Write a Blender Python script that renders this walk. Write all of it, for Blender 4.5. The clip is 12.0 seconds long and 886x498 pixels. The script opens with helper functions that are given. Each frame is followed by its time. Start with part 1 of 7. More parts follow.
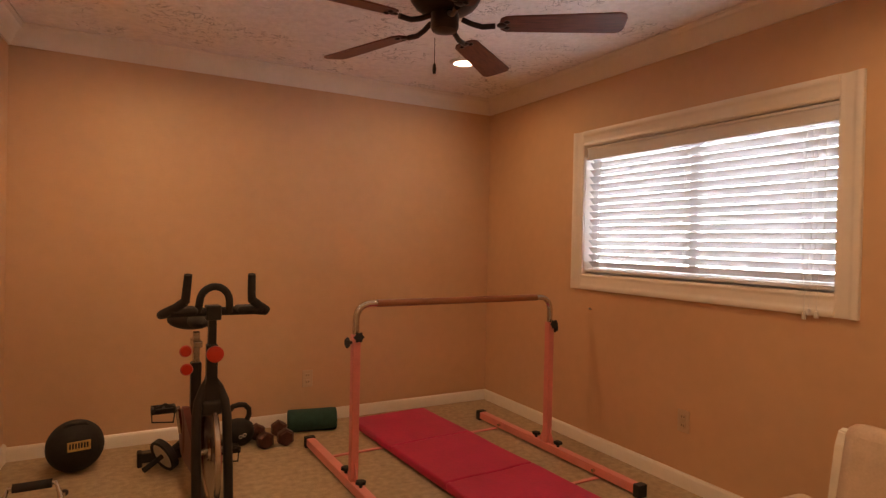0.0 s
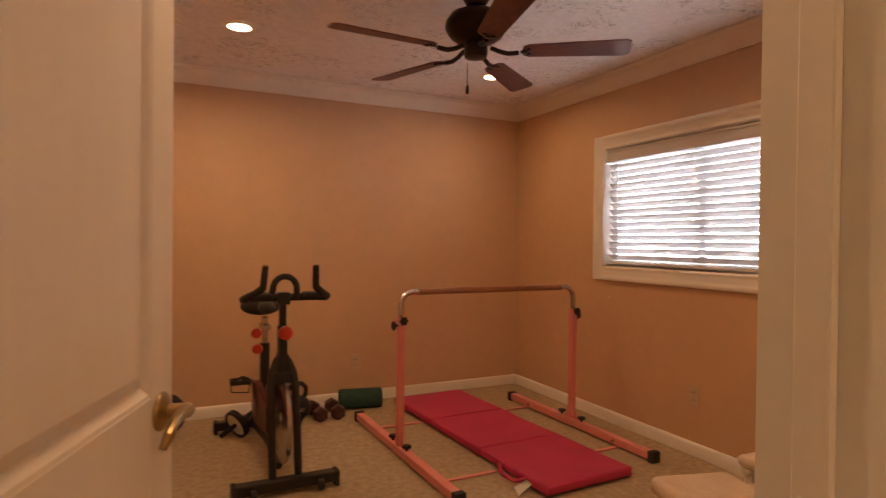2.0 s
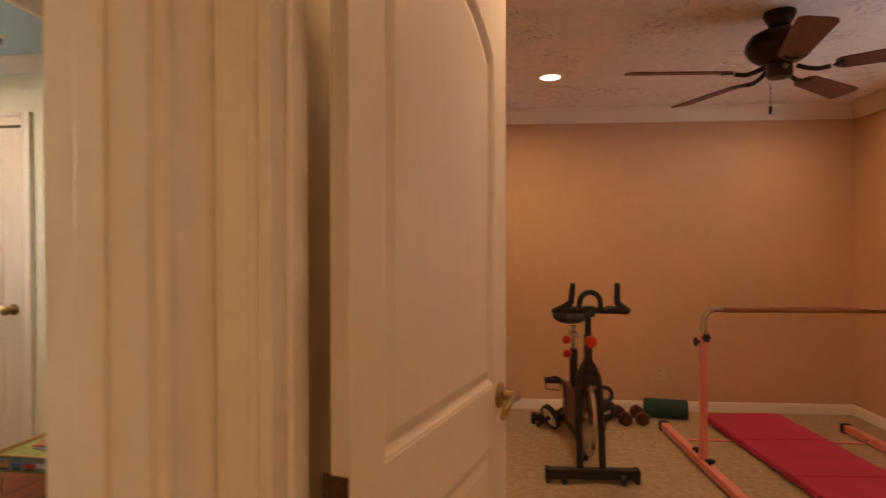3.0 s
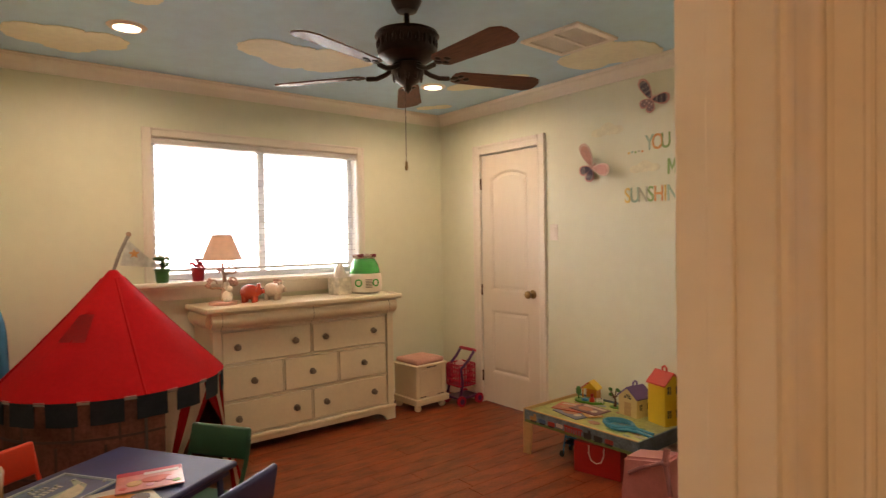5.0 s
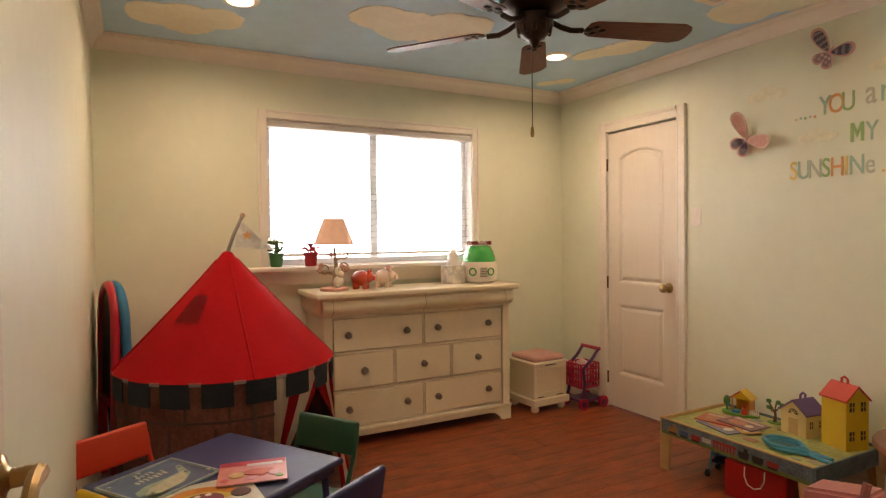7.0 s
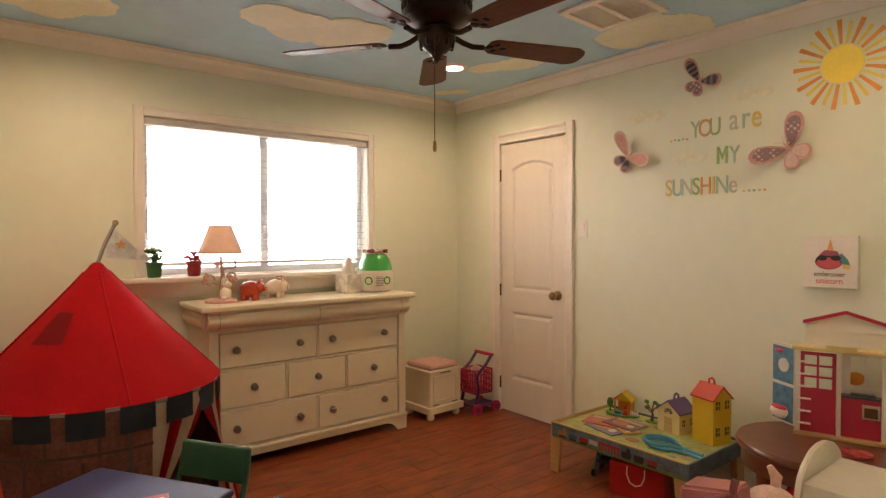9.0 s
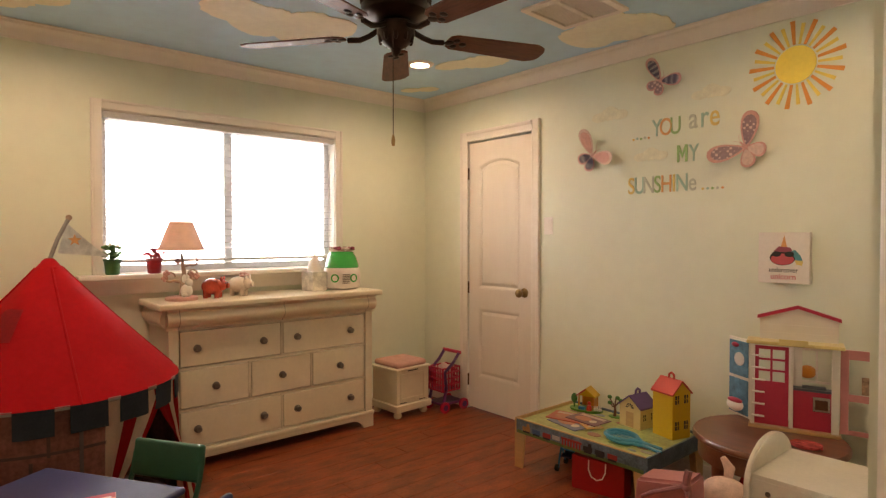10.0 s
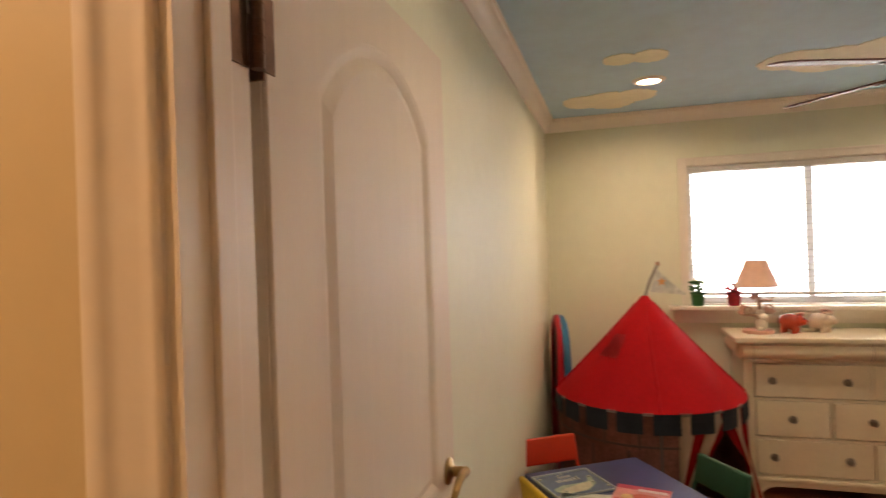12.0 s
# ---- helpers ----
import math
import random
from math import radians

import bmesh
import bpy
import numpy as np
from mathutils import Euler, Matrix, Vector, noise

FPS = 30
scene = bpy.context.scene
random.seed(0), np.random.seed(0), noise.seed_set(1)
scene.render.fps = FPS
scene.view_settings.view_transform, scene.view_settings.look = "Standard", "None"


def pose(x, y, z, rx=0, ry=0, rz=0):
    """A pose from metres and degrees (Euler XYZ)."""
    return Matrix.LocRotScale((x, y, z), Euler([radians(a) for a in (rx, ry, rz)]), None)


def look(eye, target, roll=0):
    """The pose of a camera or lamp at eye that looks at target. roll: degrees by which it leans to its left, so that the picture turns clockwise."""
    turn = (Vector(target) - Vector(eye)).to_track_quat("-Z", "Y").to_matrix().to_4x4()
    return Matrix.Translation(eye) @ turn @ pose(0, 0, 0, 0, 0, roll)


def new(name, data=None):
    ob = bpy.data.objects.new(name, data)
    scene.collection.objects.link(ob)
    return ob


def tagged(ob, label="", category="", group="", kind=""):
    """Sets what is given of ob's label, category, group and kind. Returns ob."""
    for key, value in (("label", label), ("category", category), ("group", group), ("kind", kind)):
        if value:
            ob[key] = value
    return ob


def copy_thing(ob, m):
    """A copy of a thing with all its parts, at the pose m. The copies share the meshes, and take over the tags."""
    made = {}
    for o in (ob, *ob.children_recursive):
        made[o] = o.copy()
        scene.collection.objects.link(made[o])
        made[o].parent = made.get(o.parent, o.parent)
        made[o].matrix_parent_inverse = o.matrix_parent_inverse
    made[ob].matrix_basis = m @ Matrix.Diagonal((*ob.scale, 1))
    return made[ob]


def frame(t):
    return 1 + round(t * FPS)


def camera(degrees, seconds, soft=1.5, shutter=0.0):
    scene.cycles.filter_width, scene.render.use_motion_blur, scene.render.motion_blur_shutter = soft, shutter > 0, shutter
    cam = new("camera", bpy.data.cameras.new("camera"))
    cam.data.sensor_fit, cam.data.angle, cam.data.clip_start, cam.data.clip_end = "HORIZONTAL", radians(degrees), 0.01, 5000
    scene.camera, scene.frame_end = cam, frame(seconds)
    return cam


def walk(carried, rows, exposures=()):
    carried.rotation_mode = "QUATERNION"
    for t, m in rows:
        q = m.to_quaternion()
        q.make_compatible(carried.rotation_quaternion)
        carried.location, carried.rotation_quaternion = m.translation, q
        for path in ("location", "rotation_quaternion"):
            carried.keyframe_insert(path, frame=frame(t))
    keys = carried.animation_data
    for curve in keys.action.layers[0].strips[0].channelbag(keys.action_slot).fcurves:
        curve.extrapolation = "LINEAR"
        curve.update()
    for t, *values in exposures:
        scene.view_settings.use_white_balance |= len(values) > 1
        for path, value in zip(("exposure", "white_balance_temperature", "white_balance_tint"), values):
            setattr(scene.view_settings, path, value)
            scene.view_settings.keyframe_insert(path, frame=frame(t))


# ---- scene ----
cam = camera(74.6, 12.0, soft=1.3, shutter=0.25)
PATH = [
    (0, (4.395, -2.294, 1.247), (5.219, -0.471, 1.226), 1.2),
    (0.5, (4.364, -2.387, 1.248), (5.237, -0.587, 1.226), 1.1),
    (1, (4.323, -2.477, 1.21), (5.199, -0.679, 1.187), 1.1),
    (1.5, (4.275, -2.533, 1.19), (5.149, -0.735, 1.164), 1.0),
    (2, (4.22, -2.673, 1.226), (4.941, -0.808, 1.201), 0.6),
    (2.5, (4.211, -2.865, 1.278), (4.377, -0.872, 1.257), 0.1),
    (3, (4.217, -3.082, 1.323), (3.908, -1.106, 1.304), -0.1),
    (3.5, (4.225, -3.236, 1.358), (3.462, -1.387, 1.336), -0.7),
    (3.7, (4.217, -3.261, 1.359), (3.281, -1.493, 1.34), -0.8),
    (5.3, (4.064, -3.238, 1.353), (2.413, -2.11, 1.318), -0.9),
    (5.5, (4.041, -3.219, 1.331), (2.338, -2.171, 1.299), -0.9),
    (6, (3.958, -3.15, 1.3), (2.189, -2.218, 1.265), -0.8),
    (6.5, (3.87, -3.117, 1.287), (2.092, -2.203, 1.25), -0.8),
    (7, (3.803, -3.117, 1.283), (2.034, -2.185, 1.24), -0.6),
    (9, (3.745, -3.13, 1.335), (2.181, -1.883, 1.293), -0.1),
    (9.5, (3.758, -3.122, 1.325), (2.239, -1.821, 1.285), 0.0),
    (10, (3.788, -3.073, 1.313), (2.274, -1.766, 1.273), 0.0),
    (10.5, (3.877, -3.042, 1.373), (2.243, -1.889, 1.335), -0.3),
    (11, (4.107, -3.004, 1.463), (2.241, -2.286, 1.439), -0.9),
    (11.5, (4.247, -2.957, 1.537), (2.25, -2.854, 1.518), -1.3),
    (12, (4.281, -2.863, 1.531), (2.363, -3.428, 1.534), -1.9),
]
walk(cam, [(t, look(eye, target, roll)) for t, eye, target, roll in PATH], exposures=((0, 0.57, 8250, 25), (12, 0.57, 8250, 25)))

# ---- world and light ----
world = bpy.data.worlds.new("world")
scene.world = world
world.use_nodes = True
wn = world.node_tree
sky = wn.nodes.new("ShaderNodeTexSky")
sky.sky_type, sky.sun_disc, sky.sun_elevation, sky.sun_rotation = "NISHITA", False, radians(55), radians(180)
wn.links.new(sky.outputs["Color"], wn.nodes["Background"].inputs["Color"])
wn.nodes["Background"].inputs["Strength"].default_value = 0.1


def lamp(name, kind, m, energy, color, **settings):
    data = bpy.data.lights.new(name, kind)
    data.energy, data.color = energy, color
    if kind == "AREA":
        data.shape = settings.get("shape", "DISK")
        data.size = settings.get("size", 0.12)
        data.size_y = settings.get("size_y", data.size)
        data.spread = settings.get("spread", radians(120))
    else:
        data.angle = settings.get("angle", radians(0.5))
    ob = new(name, data)
    ob.matrix_world = m
    return ob


lamp("sun", "SUN", look((0, -20, 28), (0, 0, 0)), 3.0, (1.0, 0.95, 0.88))
WARM = (1.0, 0.71, 0.42)
SOFT = (1.0, 0.83, 0.6)
# the last two lamps of each room are unseen, added as fill
GYM_LIGHTS = ((4.32, 0.68), (6.00, 1.00), (4.33, -1.35), (6.09, -1.35))
B_LIGHTS = ((0.84, -2.65), (0.81, -0.70), (2.85, -2.65), (2.85, -0.70))
for lx, ly in GYM_LIGHTS:
    lamp("gym_downlight_and_fill", "AREA", look((lx, ly, 2.36), (lx, ly + 0.001, 0)), {0.68: 5.8, 1.00: 2.6}.get(ly, 4.8), WARM, spread=radians(165))
for lx, ly in B_LIGHTS:
    lamp("playroom_downlight_and_fill", "AREA", look((lx, ly, 2.415), (lx, ly + 0.001, 0)), {(2.85, -2.65): 2.0, (2.85, -0.70): 3.0}.get((lx, ly), 6.3), SOFT, spread=radians(165))

lamp("exercise_window_sky", "AREA", Matrix.Translation((6.65, 1.82, 0)) @ Matrix.Rotation(radians(4.6), 4, "Z") @ Matrix.Translation((-6.585, -1.725, 0)) @ look((6.715, -0.132, 1.47), (5.7, -0.132, 1.40)), 6.0, (0.74, 0.87, 1.0), shape="RECTANGLE", size=1.44, size_y=0.76, spread=radians(170))
lamp("hall_downlight_lamp", "AREA", look((4.42, -4.1, 2.415), (4.42, -4.099, 0)), 9.5, (1.0, 0.69, 0.41), spread=radians(170))


# ---- materials ----
def material(name, color, rough=0.6, metal=0.0, vary=0.12, scale=6.0, bump=0.0, bump_scale=60.0, emit=0.0, transmit=0.0, rand=0.0, coat=0.0, subsurface=0.0, stretch=None, spec=0.5):
    """A principled material with mottling at two scales and fine relief."""
    m = bpy.data.materials.new(name)
    m.use_nodes = True
    nt = m.node_tree
    b = nt.nodes["Principled BSDF"]
    b.inputs["Roughness"].default_value, b.inputs["Metallic"].default_value = rough, metal
    b.inputs["Transmission Weight"].default_value = transmit
    b.inputs["Coat Weight"].default_value = coat
    b.inputs["Specular IOR Level"].default_value = spec
    if subsurface:
        b.inputs["Subsurface Weight"].default_value = subsurface
    co = nt.nodes.new("ShaderNodeTexCoord")
    mp = nt.nodes.new("ShaderNodeMapping")
    nt.links.new(co.outputs["Object"], mp.inputs["Vector"])
    if stretch:
        mp.inputs["Scale"].default_value = stretch
    last = None
    rgb = nt.nodes.new("ShaderNodeRGB")
    rgb.outputs[0].default_value = (*color, 1)
    last = rgb.outputs[0]
    if vary:
        for sc, amount in ((scale, vary), (scale * 9, vary * 0.6)):
            n = nt.nodes.new("ShaderNodeTexNoise")
            n.inputs["Scale"].default_value, n.inputs["Detail"].default_value = sc, 4
            nt.links.new(mp.outputs[0], n.inputs["Vector"])
            r = nt.nodes.new("ShaderNodeMapRange")
            r.inputs["From Min"].default_value, r.inputs["From Max"].default_value = 0.3, 0.7
            r.inputs["To Min"].default_value, r.inputs["To Max"].default_value = 1 - amount, 1 + amount
            nt.links.new(n.outputs["Fac"], r.inputs["Value"])
            h = nt.nodes.new("ShaderNodeVectorMath")
            h.operation = "SCALE"
            nt.links.new(last, h.inputs[0])
            nt.links.new(r.outputs[0], h.inputs["Scale"])
            last = h.outputs[0]
    if rand:
        oi = nt.nodes.new("ShaderNodeObjectInfo")
        r = nt.nodes.new("ShaderNodeMapRange")
        r.inputs["To Min"].default_value, r.inputs["To Max"].default_value = 1 - rand, 1 + rand
        nt.links.new(oi.outputs["Random"], r.inputs["Value"])
        h = nt.nodes.new("ShaderNodeVectorMath")
        h.operation = "SCALE"
        nt.links.new(last, h.inputs[0])
        nt.links.new(r.outputs[0], h.inputs["Scale"])
        last = h.outputs[0]
    nt.links.new(last, b.inputs["Base Color"])
    if bump:
        n = nt.nodes.new("ShaderNodeTexNoise")
        n.inputs["Scale"].default_value, n.inputs["Detail"].default_value = bump_scale, 5
        nt.links.new(mp.outputs[0], n.inputs["Vector"])
        bp = nt.nodes.new("ShaderNodeBump")
        bp.inputs["Strength"].default_value, bp.inputs["Distance"].default_value = min(1, bump), 0.004
        nt.links.new(n.outputs["Fac"], bp.inputs["Height"])
        nt.links.new(bp.outputs[0], b.inputs["Normal"])
    if emit:
        b.inputs["Emission Color"].default_value, b.inputs["Emission Strength"].default_value = (*color, 1), emit
    return m


GYM_WALL = material("tan_wall_paint", (0.62, 0.395, 0.245), 0.55, vary=0.04, scale=1.5, bump=0.12, bump_scale=90)
MINT_WALL = material("pale_mint_wall_paint", (0.72, 0.742, 0.605), 0.5, vary=0.03, scale=1.2, bump=0.1, bump_scale=90)
HALL_WALL = material("cream_wall_paint", (0.62, 0.52, 0.34), 0.5, vary=0.03, scale=1.5, bump=0.1, bump_scale=90)
TRIM = material("white_trim_paint", (0.78, 0.725, 0.655), 0.38, vary=0.03, scale=3, bump=0.04, bump_scale=40)
DOOR_WHITE = material("white_door_paint", (0.73, 0.66, 0.58), 0.55, vary=0.03, scale=3, bump=0.05, bump_scale=140, stretch=(1, 1, 0.15), spec=0.3)
GYM_CEIL = material("textured_white_ceiling", (0.80, 0.77, 0.76), 0.8, vary=0.07, scale=30, bump=1.0, bump_scale=34)
WHITE_CEIL = material("white_ceiling", (0.75, 0.73, 0.68), 0.8, vary=0.04, scale=3, bump=0.2)
SKY_CEIL = material("sky_blue_ceiling_paint", (0.45, 0.68, 0.82), 0.7, vary=0.06, scale=1.2, bump=0.15, bump_scale=60)
# skip-trowel marks on the exercise room ceiling: shade of short ridges, darkened into the colour in loose patches
nt = GYM_CEIL.node_tree
pr = nt.nodes["Principled BSDF"]
co = nt.nodes.new("ShaderNodeTexCoord")
ridge_shade = nt.nodes.new("ShaderNodeTexNoise")
ridge_shade.inputs["Scale"].default_value, ridge_shade.inputs["Detail"].default_value, ridge_shade.inputs["Distortion"].default_value = 11, 6, 1.2
patch = nt.nodes.new("ShaderNodeTexNoise")
patch.inputs["Scale"].default_value = 3.5
for n in (ridge_shade, patch):
    nt.links.new(co.outputs["Object"], n.inputs["Vector"])
dist = nt.nodes.new("ShaderNodeMath")
dist.operation = "SUBTRACT"
nt.links.new(ridge_shade.outputs["Fac"], dist.inputs[0])
dist.inputs[1].default_value = 0.5
away = nt.nodes.new("ShaderNodeMath")
away.operation = "ABSOLUTE"
nt.links.new(dist.outputs[0], away.inputs[0])
line = nt.nodes.new("ShaderNodeMapRange")
line.inputs["From Min"].default_value, line.inputs["From Max"].default_value = 0.004, 0.016
line.inputs["To Min"].default_value, line.inputs["To Max"].default_value = 1, 0
nt.links.new(away.outputs[0], line.inputs["Value"])
where = nt.nodes.new("ShaderNodeMapRange")
where.inputs["From Min"].default_value, where.inputs["From Max"].default_value = 0.5, 0.58
nt.links.new(patch.outputs["Fac"], where.inputs["Value"])
both = nt.nodes.new("ShaderNodeMath")
both.operation = "MULTIPLY"
nt.links.new(line.outputs[0], both.inputs[0])
nt.links.new(where.outputs[0], both.inputs[1])
keep = nt.nodes.new("ShaderNodeMapRange")
keep.inputs["To Min"].default_value, keep.inputs["To Max"].default_value = 1, 0.45
nt.links.new(both.outputs[0], keep.inputs["Value"])
tone = nt.nodes.new("ShaderNodeVectorMath")
tone.operation = "SCALE"
nt.links.new(pr.inputs["Base Color"].links[0].from_socket, tone.inputs[0])
nt.links.new(keep.outputs[0], tone.inputs["Scale"])
nt.links.new(tone.outputs[0], pr.inputs["Base Color"])
CARPET = material("beige_loop_carpet", (0.40, 0.30, 0.19), 0.95, vary=0.18, scale=28, bump=1.0, bump_scale=150)
FLOOR_WOOD = material("red_brown_laminate", (0.235, 0.05, 0.018), 0.33, vary=0.42, scale=7, bump=0.22, bump_scale=26, rand=0.1, stretch=(2.2, 0.8, 2.2))
DAYLIGHT = material("overcast_daylight", (0.86, 0.95, 1.0), 1, vary=0, emit=8.0)
GYM_DAYLIGHT = material("shaded_daylight", (0.62, 0.81, 1.0), 1, vary=0, emit=9.0)
LAMP_GLOW = material("warm_lamp_glass", (1.0, 0.86, 0.62), 0.5, vary=0, emit=9.0)


# ---- mesh helpers ----
def box(bm, x0, y0, z0, x1, y1, z1, bevel=0.0, segments=2, m=None):
    r = bmesh.ops.create_cube(bm, size=1)
    vs = r["verts"]
    for v in vs:
        v.co = Vector(((x0 + x1) / 2 + v.co.x * (x1 - x0), (y0 + y1) / 2 + v.co.y * (y1 - y0), (z0 + z1) / 2 + v.co.z * (z1 - z0)))
    if bevel:
        edges = list({e for v in vs for e in v.link_edges})
        got = bmesh.ops.bevel(bm, geom=edges, offset=bevel, segments=segments, affect="EDGES", profile=0.5)
        vs = list({v for f in got["faces"] for v in f.verts} | {v for v in vs if v.is_valid})
    if m is not None:
        bmesh.ops.transform(bm, matrix=m, verts=vs)
    return vs


def lathe(bm, profile, seg=24, m=None, cap=True):
    """Turns (radius, height) pairs about z."""
    rings = []
    for r, z in profile:
        if r < 1e-5:
            rings.append([bm.verts.new((0, 0, z))])
        else:
            rings.append([bm.verts.new((r * math.cos(2 * math.pi * i / seg), r * math.sin(2 * math.pi * i / seg), z)) for i in range(seg)])
    for a, b in zip(rings, rings[1:]):
        for i in range(seg):
            j = (i + 1) % seg
            if len(a) == 1 and len(b) == 1:
                continue
            if len(a) == 1:
                bm.faces.new((a[0], b[j], b[i]))
            elif len(b) == 1:
                bm.faces.new((a[i], a[j], b[0]))
            else:
                bm.faces.new((a[i], a[j], b[j], b[i]))
    for ring, flip in ((rings[0], True), (rings[-1], False)):
        if cap and len(ring) > 1:
            bm.faces.new(ring[::-1] if flip else ring)
    vs = [v for ring in rings for v in ring]
    if m is not None:
        bmesh.ops.transform(bm, matrix=m, verts=vs)
    return vs


def rod(bm, p0, p1, r0, r1=None, seg=12):
    p0, p1 = Vector(p0), Vector(p1)
    d = p1 - p0
    m = Matrix.Translation(p0) @ d.to_track_quat("Z", "Y").to_matrix().to_4x4()
    return lathe(bm, [(r0, 0), (r0 if r1 is None else r1, d.length)], seg, m)


def tube(bm, pts, r, seg=10, closed=False, radii=None):
    """A round tube along points."""
    pts = [Vector(p) for p in pts]
    n = len(pts)
    rings = []
    up = None
    for i, p in enumerate(pts):
        a = pts[(i - 1) % n] if (i or closed) else p
        b = pts[(i + 1) % n] if (i < n - 1 or closed) else p
        d = (b - a).normalized()
        if up is None:
            up = d.orthogonal().normalized()
        up = (up - d * up.dot(d)).normalized()
        side = d.cross(up)
        rr = radii[i] if radii else r
        rings.append([bm.verts.new(p + (up * math.cos(2 * math.pi * k / seg) + side * math.sin(2 * math.pi * k / seg)) * rr) for k in range(seg)])
    pairs = list(zip(rings, rings[1:])) + ([(rings[-1], rings[0])] if closed else [])
    for a, b in pairs:
        for k in range(seg):
            bm.faces.new((a[k], a[(k + 1) % seg], b[(k + 1) % seg], b[k]))
    if not closed:
        bm.faces.new(rings[0][::-1])
        bm.faces.new(rings[-1])


def arc(c, r, a0, a1, n, plane="xz", r2=None):
    out = []
    for i in range(n + 1):
        a = radians(a0 + (a1 - a0) * i / n)
        u, v = r * math.cos(a), (r if r2 is None else r2) * math.sin(a)
        out.append({"xz": (c[0] + u, c[1], c[2] + v), "xy": (c[0] + u, c[1] + v, c[2]), "yz": (c[0], c[1] + u, c[2] + v)}[plane])
    return out


def prism(bm, outline, y0, y1, axis="y", m=None):
    """Extrudes a 2D outline between two planes: axis y takes (x, z), x takes (y, z), z takes (x, y)."""
    def at(p, d):
        return {"y": (p[0], d, p[1]), "x": (d, p[0], p[1]), "z": (p[0], p[1], d)}[axis]
    a = [bm.verts.new(at(p, y0)) for p in outline]
    b = [bm.verts.new(at(p, y1)) for p in outline]
    bm.faces.new(a)
    bm.faces.new(b[::-1])
    n = len(outline)
    for i in range(n):
        bm.faces.new((a[i], b[i], b[(i + 1) % n], a[(i + 1) % n]))
    if m is not None:
        bmesh.ops.transform(bm, matrix=m, verts=a + b)
    return a + b


def ball(bm, c, rx, ry=None, rz=None, u=16, v=10, m=None):
    r = bmesh.ops.create_uvsphere(bm, u_segments=u, v_segments=v, radius=1)
    for w in r["verts"]:
        w.co = Vector((c[0] + w.co.x * rx, c[1] + w.co.y * (ry or rx), c[2] + w.co.z * (rz or rx)))
    if m is not None:
        bmesh.ops.transform(bm, matrix=m, verts=r["verts"])
    return r["verts"]


def finish(bm, name, mat, smooth=40):
    bmesh.ops.recalc_face_normals(bm, faces=bm.faces[:])
    rims = []
    if smooth:
        bm.edges.index_update()
        for e in bm.edges:
            if len(e.link_faces) == 2:
                small, large = sorted(f.calc_area() for f in e.link_faces)
                if large > 6 * small and e.calc_face_angle(0) > 0.2:
                    rims.append(e.index)
    me = bpy.data.meshes.new(name)
    bm.to_mesh(me)
    bm.free()
    for m in (mat if isinstance(mat, (list, tuple)) else [mat]):
        me.materials.append(m)
    if smooth:
        me.polygons.foreach_set("use_smooth", [True] * len(me.polygons))
        me.set_sharp_from_angle(angle=radians(smooth))
        for k in rims:
            me.edges[k].use_edge_sharp = True
    return me


def part(name, bm, mat, parent, label="", m=None, smooth=40):
    ob = new(name, finish(bm, name, mat, smooth))
    ob.parent = parent
    if m is not None:
        ob.matrix_local = m
    if label:
        tagged(ob, label)
    return ob


def share(name, mesh, parent, m, label=""):
    ob = new(name, mesh)
    ob.parent = parent
    ob.matrix_local = m
    if label:
        tagged(ob, label)
    return ob


def solid(name, bm, mat, label, category, group="", kind="", m=None, smooth=40):
    ob = new(name, finish(bm, name, mat, smooth))
    if m is not None:
        ob.matrix_world = m
    return tagged(ob, label, category, group, kind)


def thing(name, m, label, category, group="", kind=""):
    ob = new(name)
    ob.empty_display_size = 0.1
    ob.matrix_world = m
    return tagged(ob, label, category, group, kind)


def B():
    return bmesh.new()


# ---- structure ----
H = 2.44
HG = 2.385    # exercise room ceiling


def wall(name, axis, p0, p1, a0, a1, low, high, openings=(), label="", z1=H):
    """A wall across `axis` from p0 to p1, running a0..a1, with openings (a0, a1, z0, z1); low/high: the paint on its two faces."""
    bm = B()
    cuts = sorted({a0, a1, *[v for o in openings for v in o[:2]]})
    for u, v in zip(cuts, cuts[1:]):
        spans = [(0, z1)]
        for o in openings:
            if o[0] <= u and v <= o[1]:
                spans = [(0, o[2]), (o[3], z1)]
        for s, t in spans:
            if t - s > 0.001:
                if axis == "x":
                    box(bm, p0, u, s, p1, v, t)
                else:
                    box(bm, u, p0, s, v, p1, t)
    bmesh.ops.remove_doubles(bm, verts=bm.verts[:], dist=1e-5)
    bm.normal_update()
    k = 0 if axis == "x" else 1
    for f in bm.faces:
        f.material_index = 0 if f.normal[k] < -0.5 else 1
    me = bpy.data.meshes.new(name)
    bm.to_mesh(me)
    bm.free()
    me.materials.append(low)
    me.materials.append(high)
    return tagged(new(name, me), label, "wall", kind="structure")


BX, BS, BE, BH = 0.0, -3.325, 3.678, 3.80        # playroom west face, south face, east face, hall face
GN, GE, GS, GH = 1.725, 6.585, -2.26, -2.38     # gym north, east, south faces, hall face
B_WIN = (-2.375, -0.86, 1.10, 2.045)
G_WIN = (-0.882, 0.618, 1.067, 1.878)
# the exercise room's far corner lies a little out of square: its two outer walls are built square, then turned about that corner
GYM_TURN = Matrix.Translation((6.65, 1.82, 0)) @ Matrix.Rotation(radians(4.6), 4, "Z") @ Matrix.Translation((-6.585, -1.725, 0))


def turned(ob):
    ob.matrix_world = GYM_TURN @ ob.matrix_world
    return ob


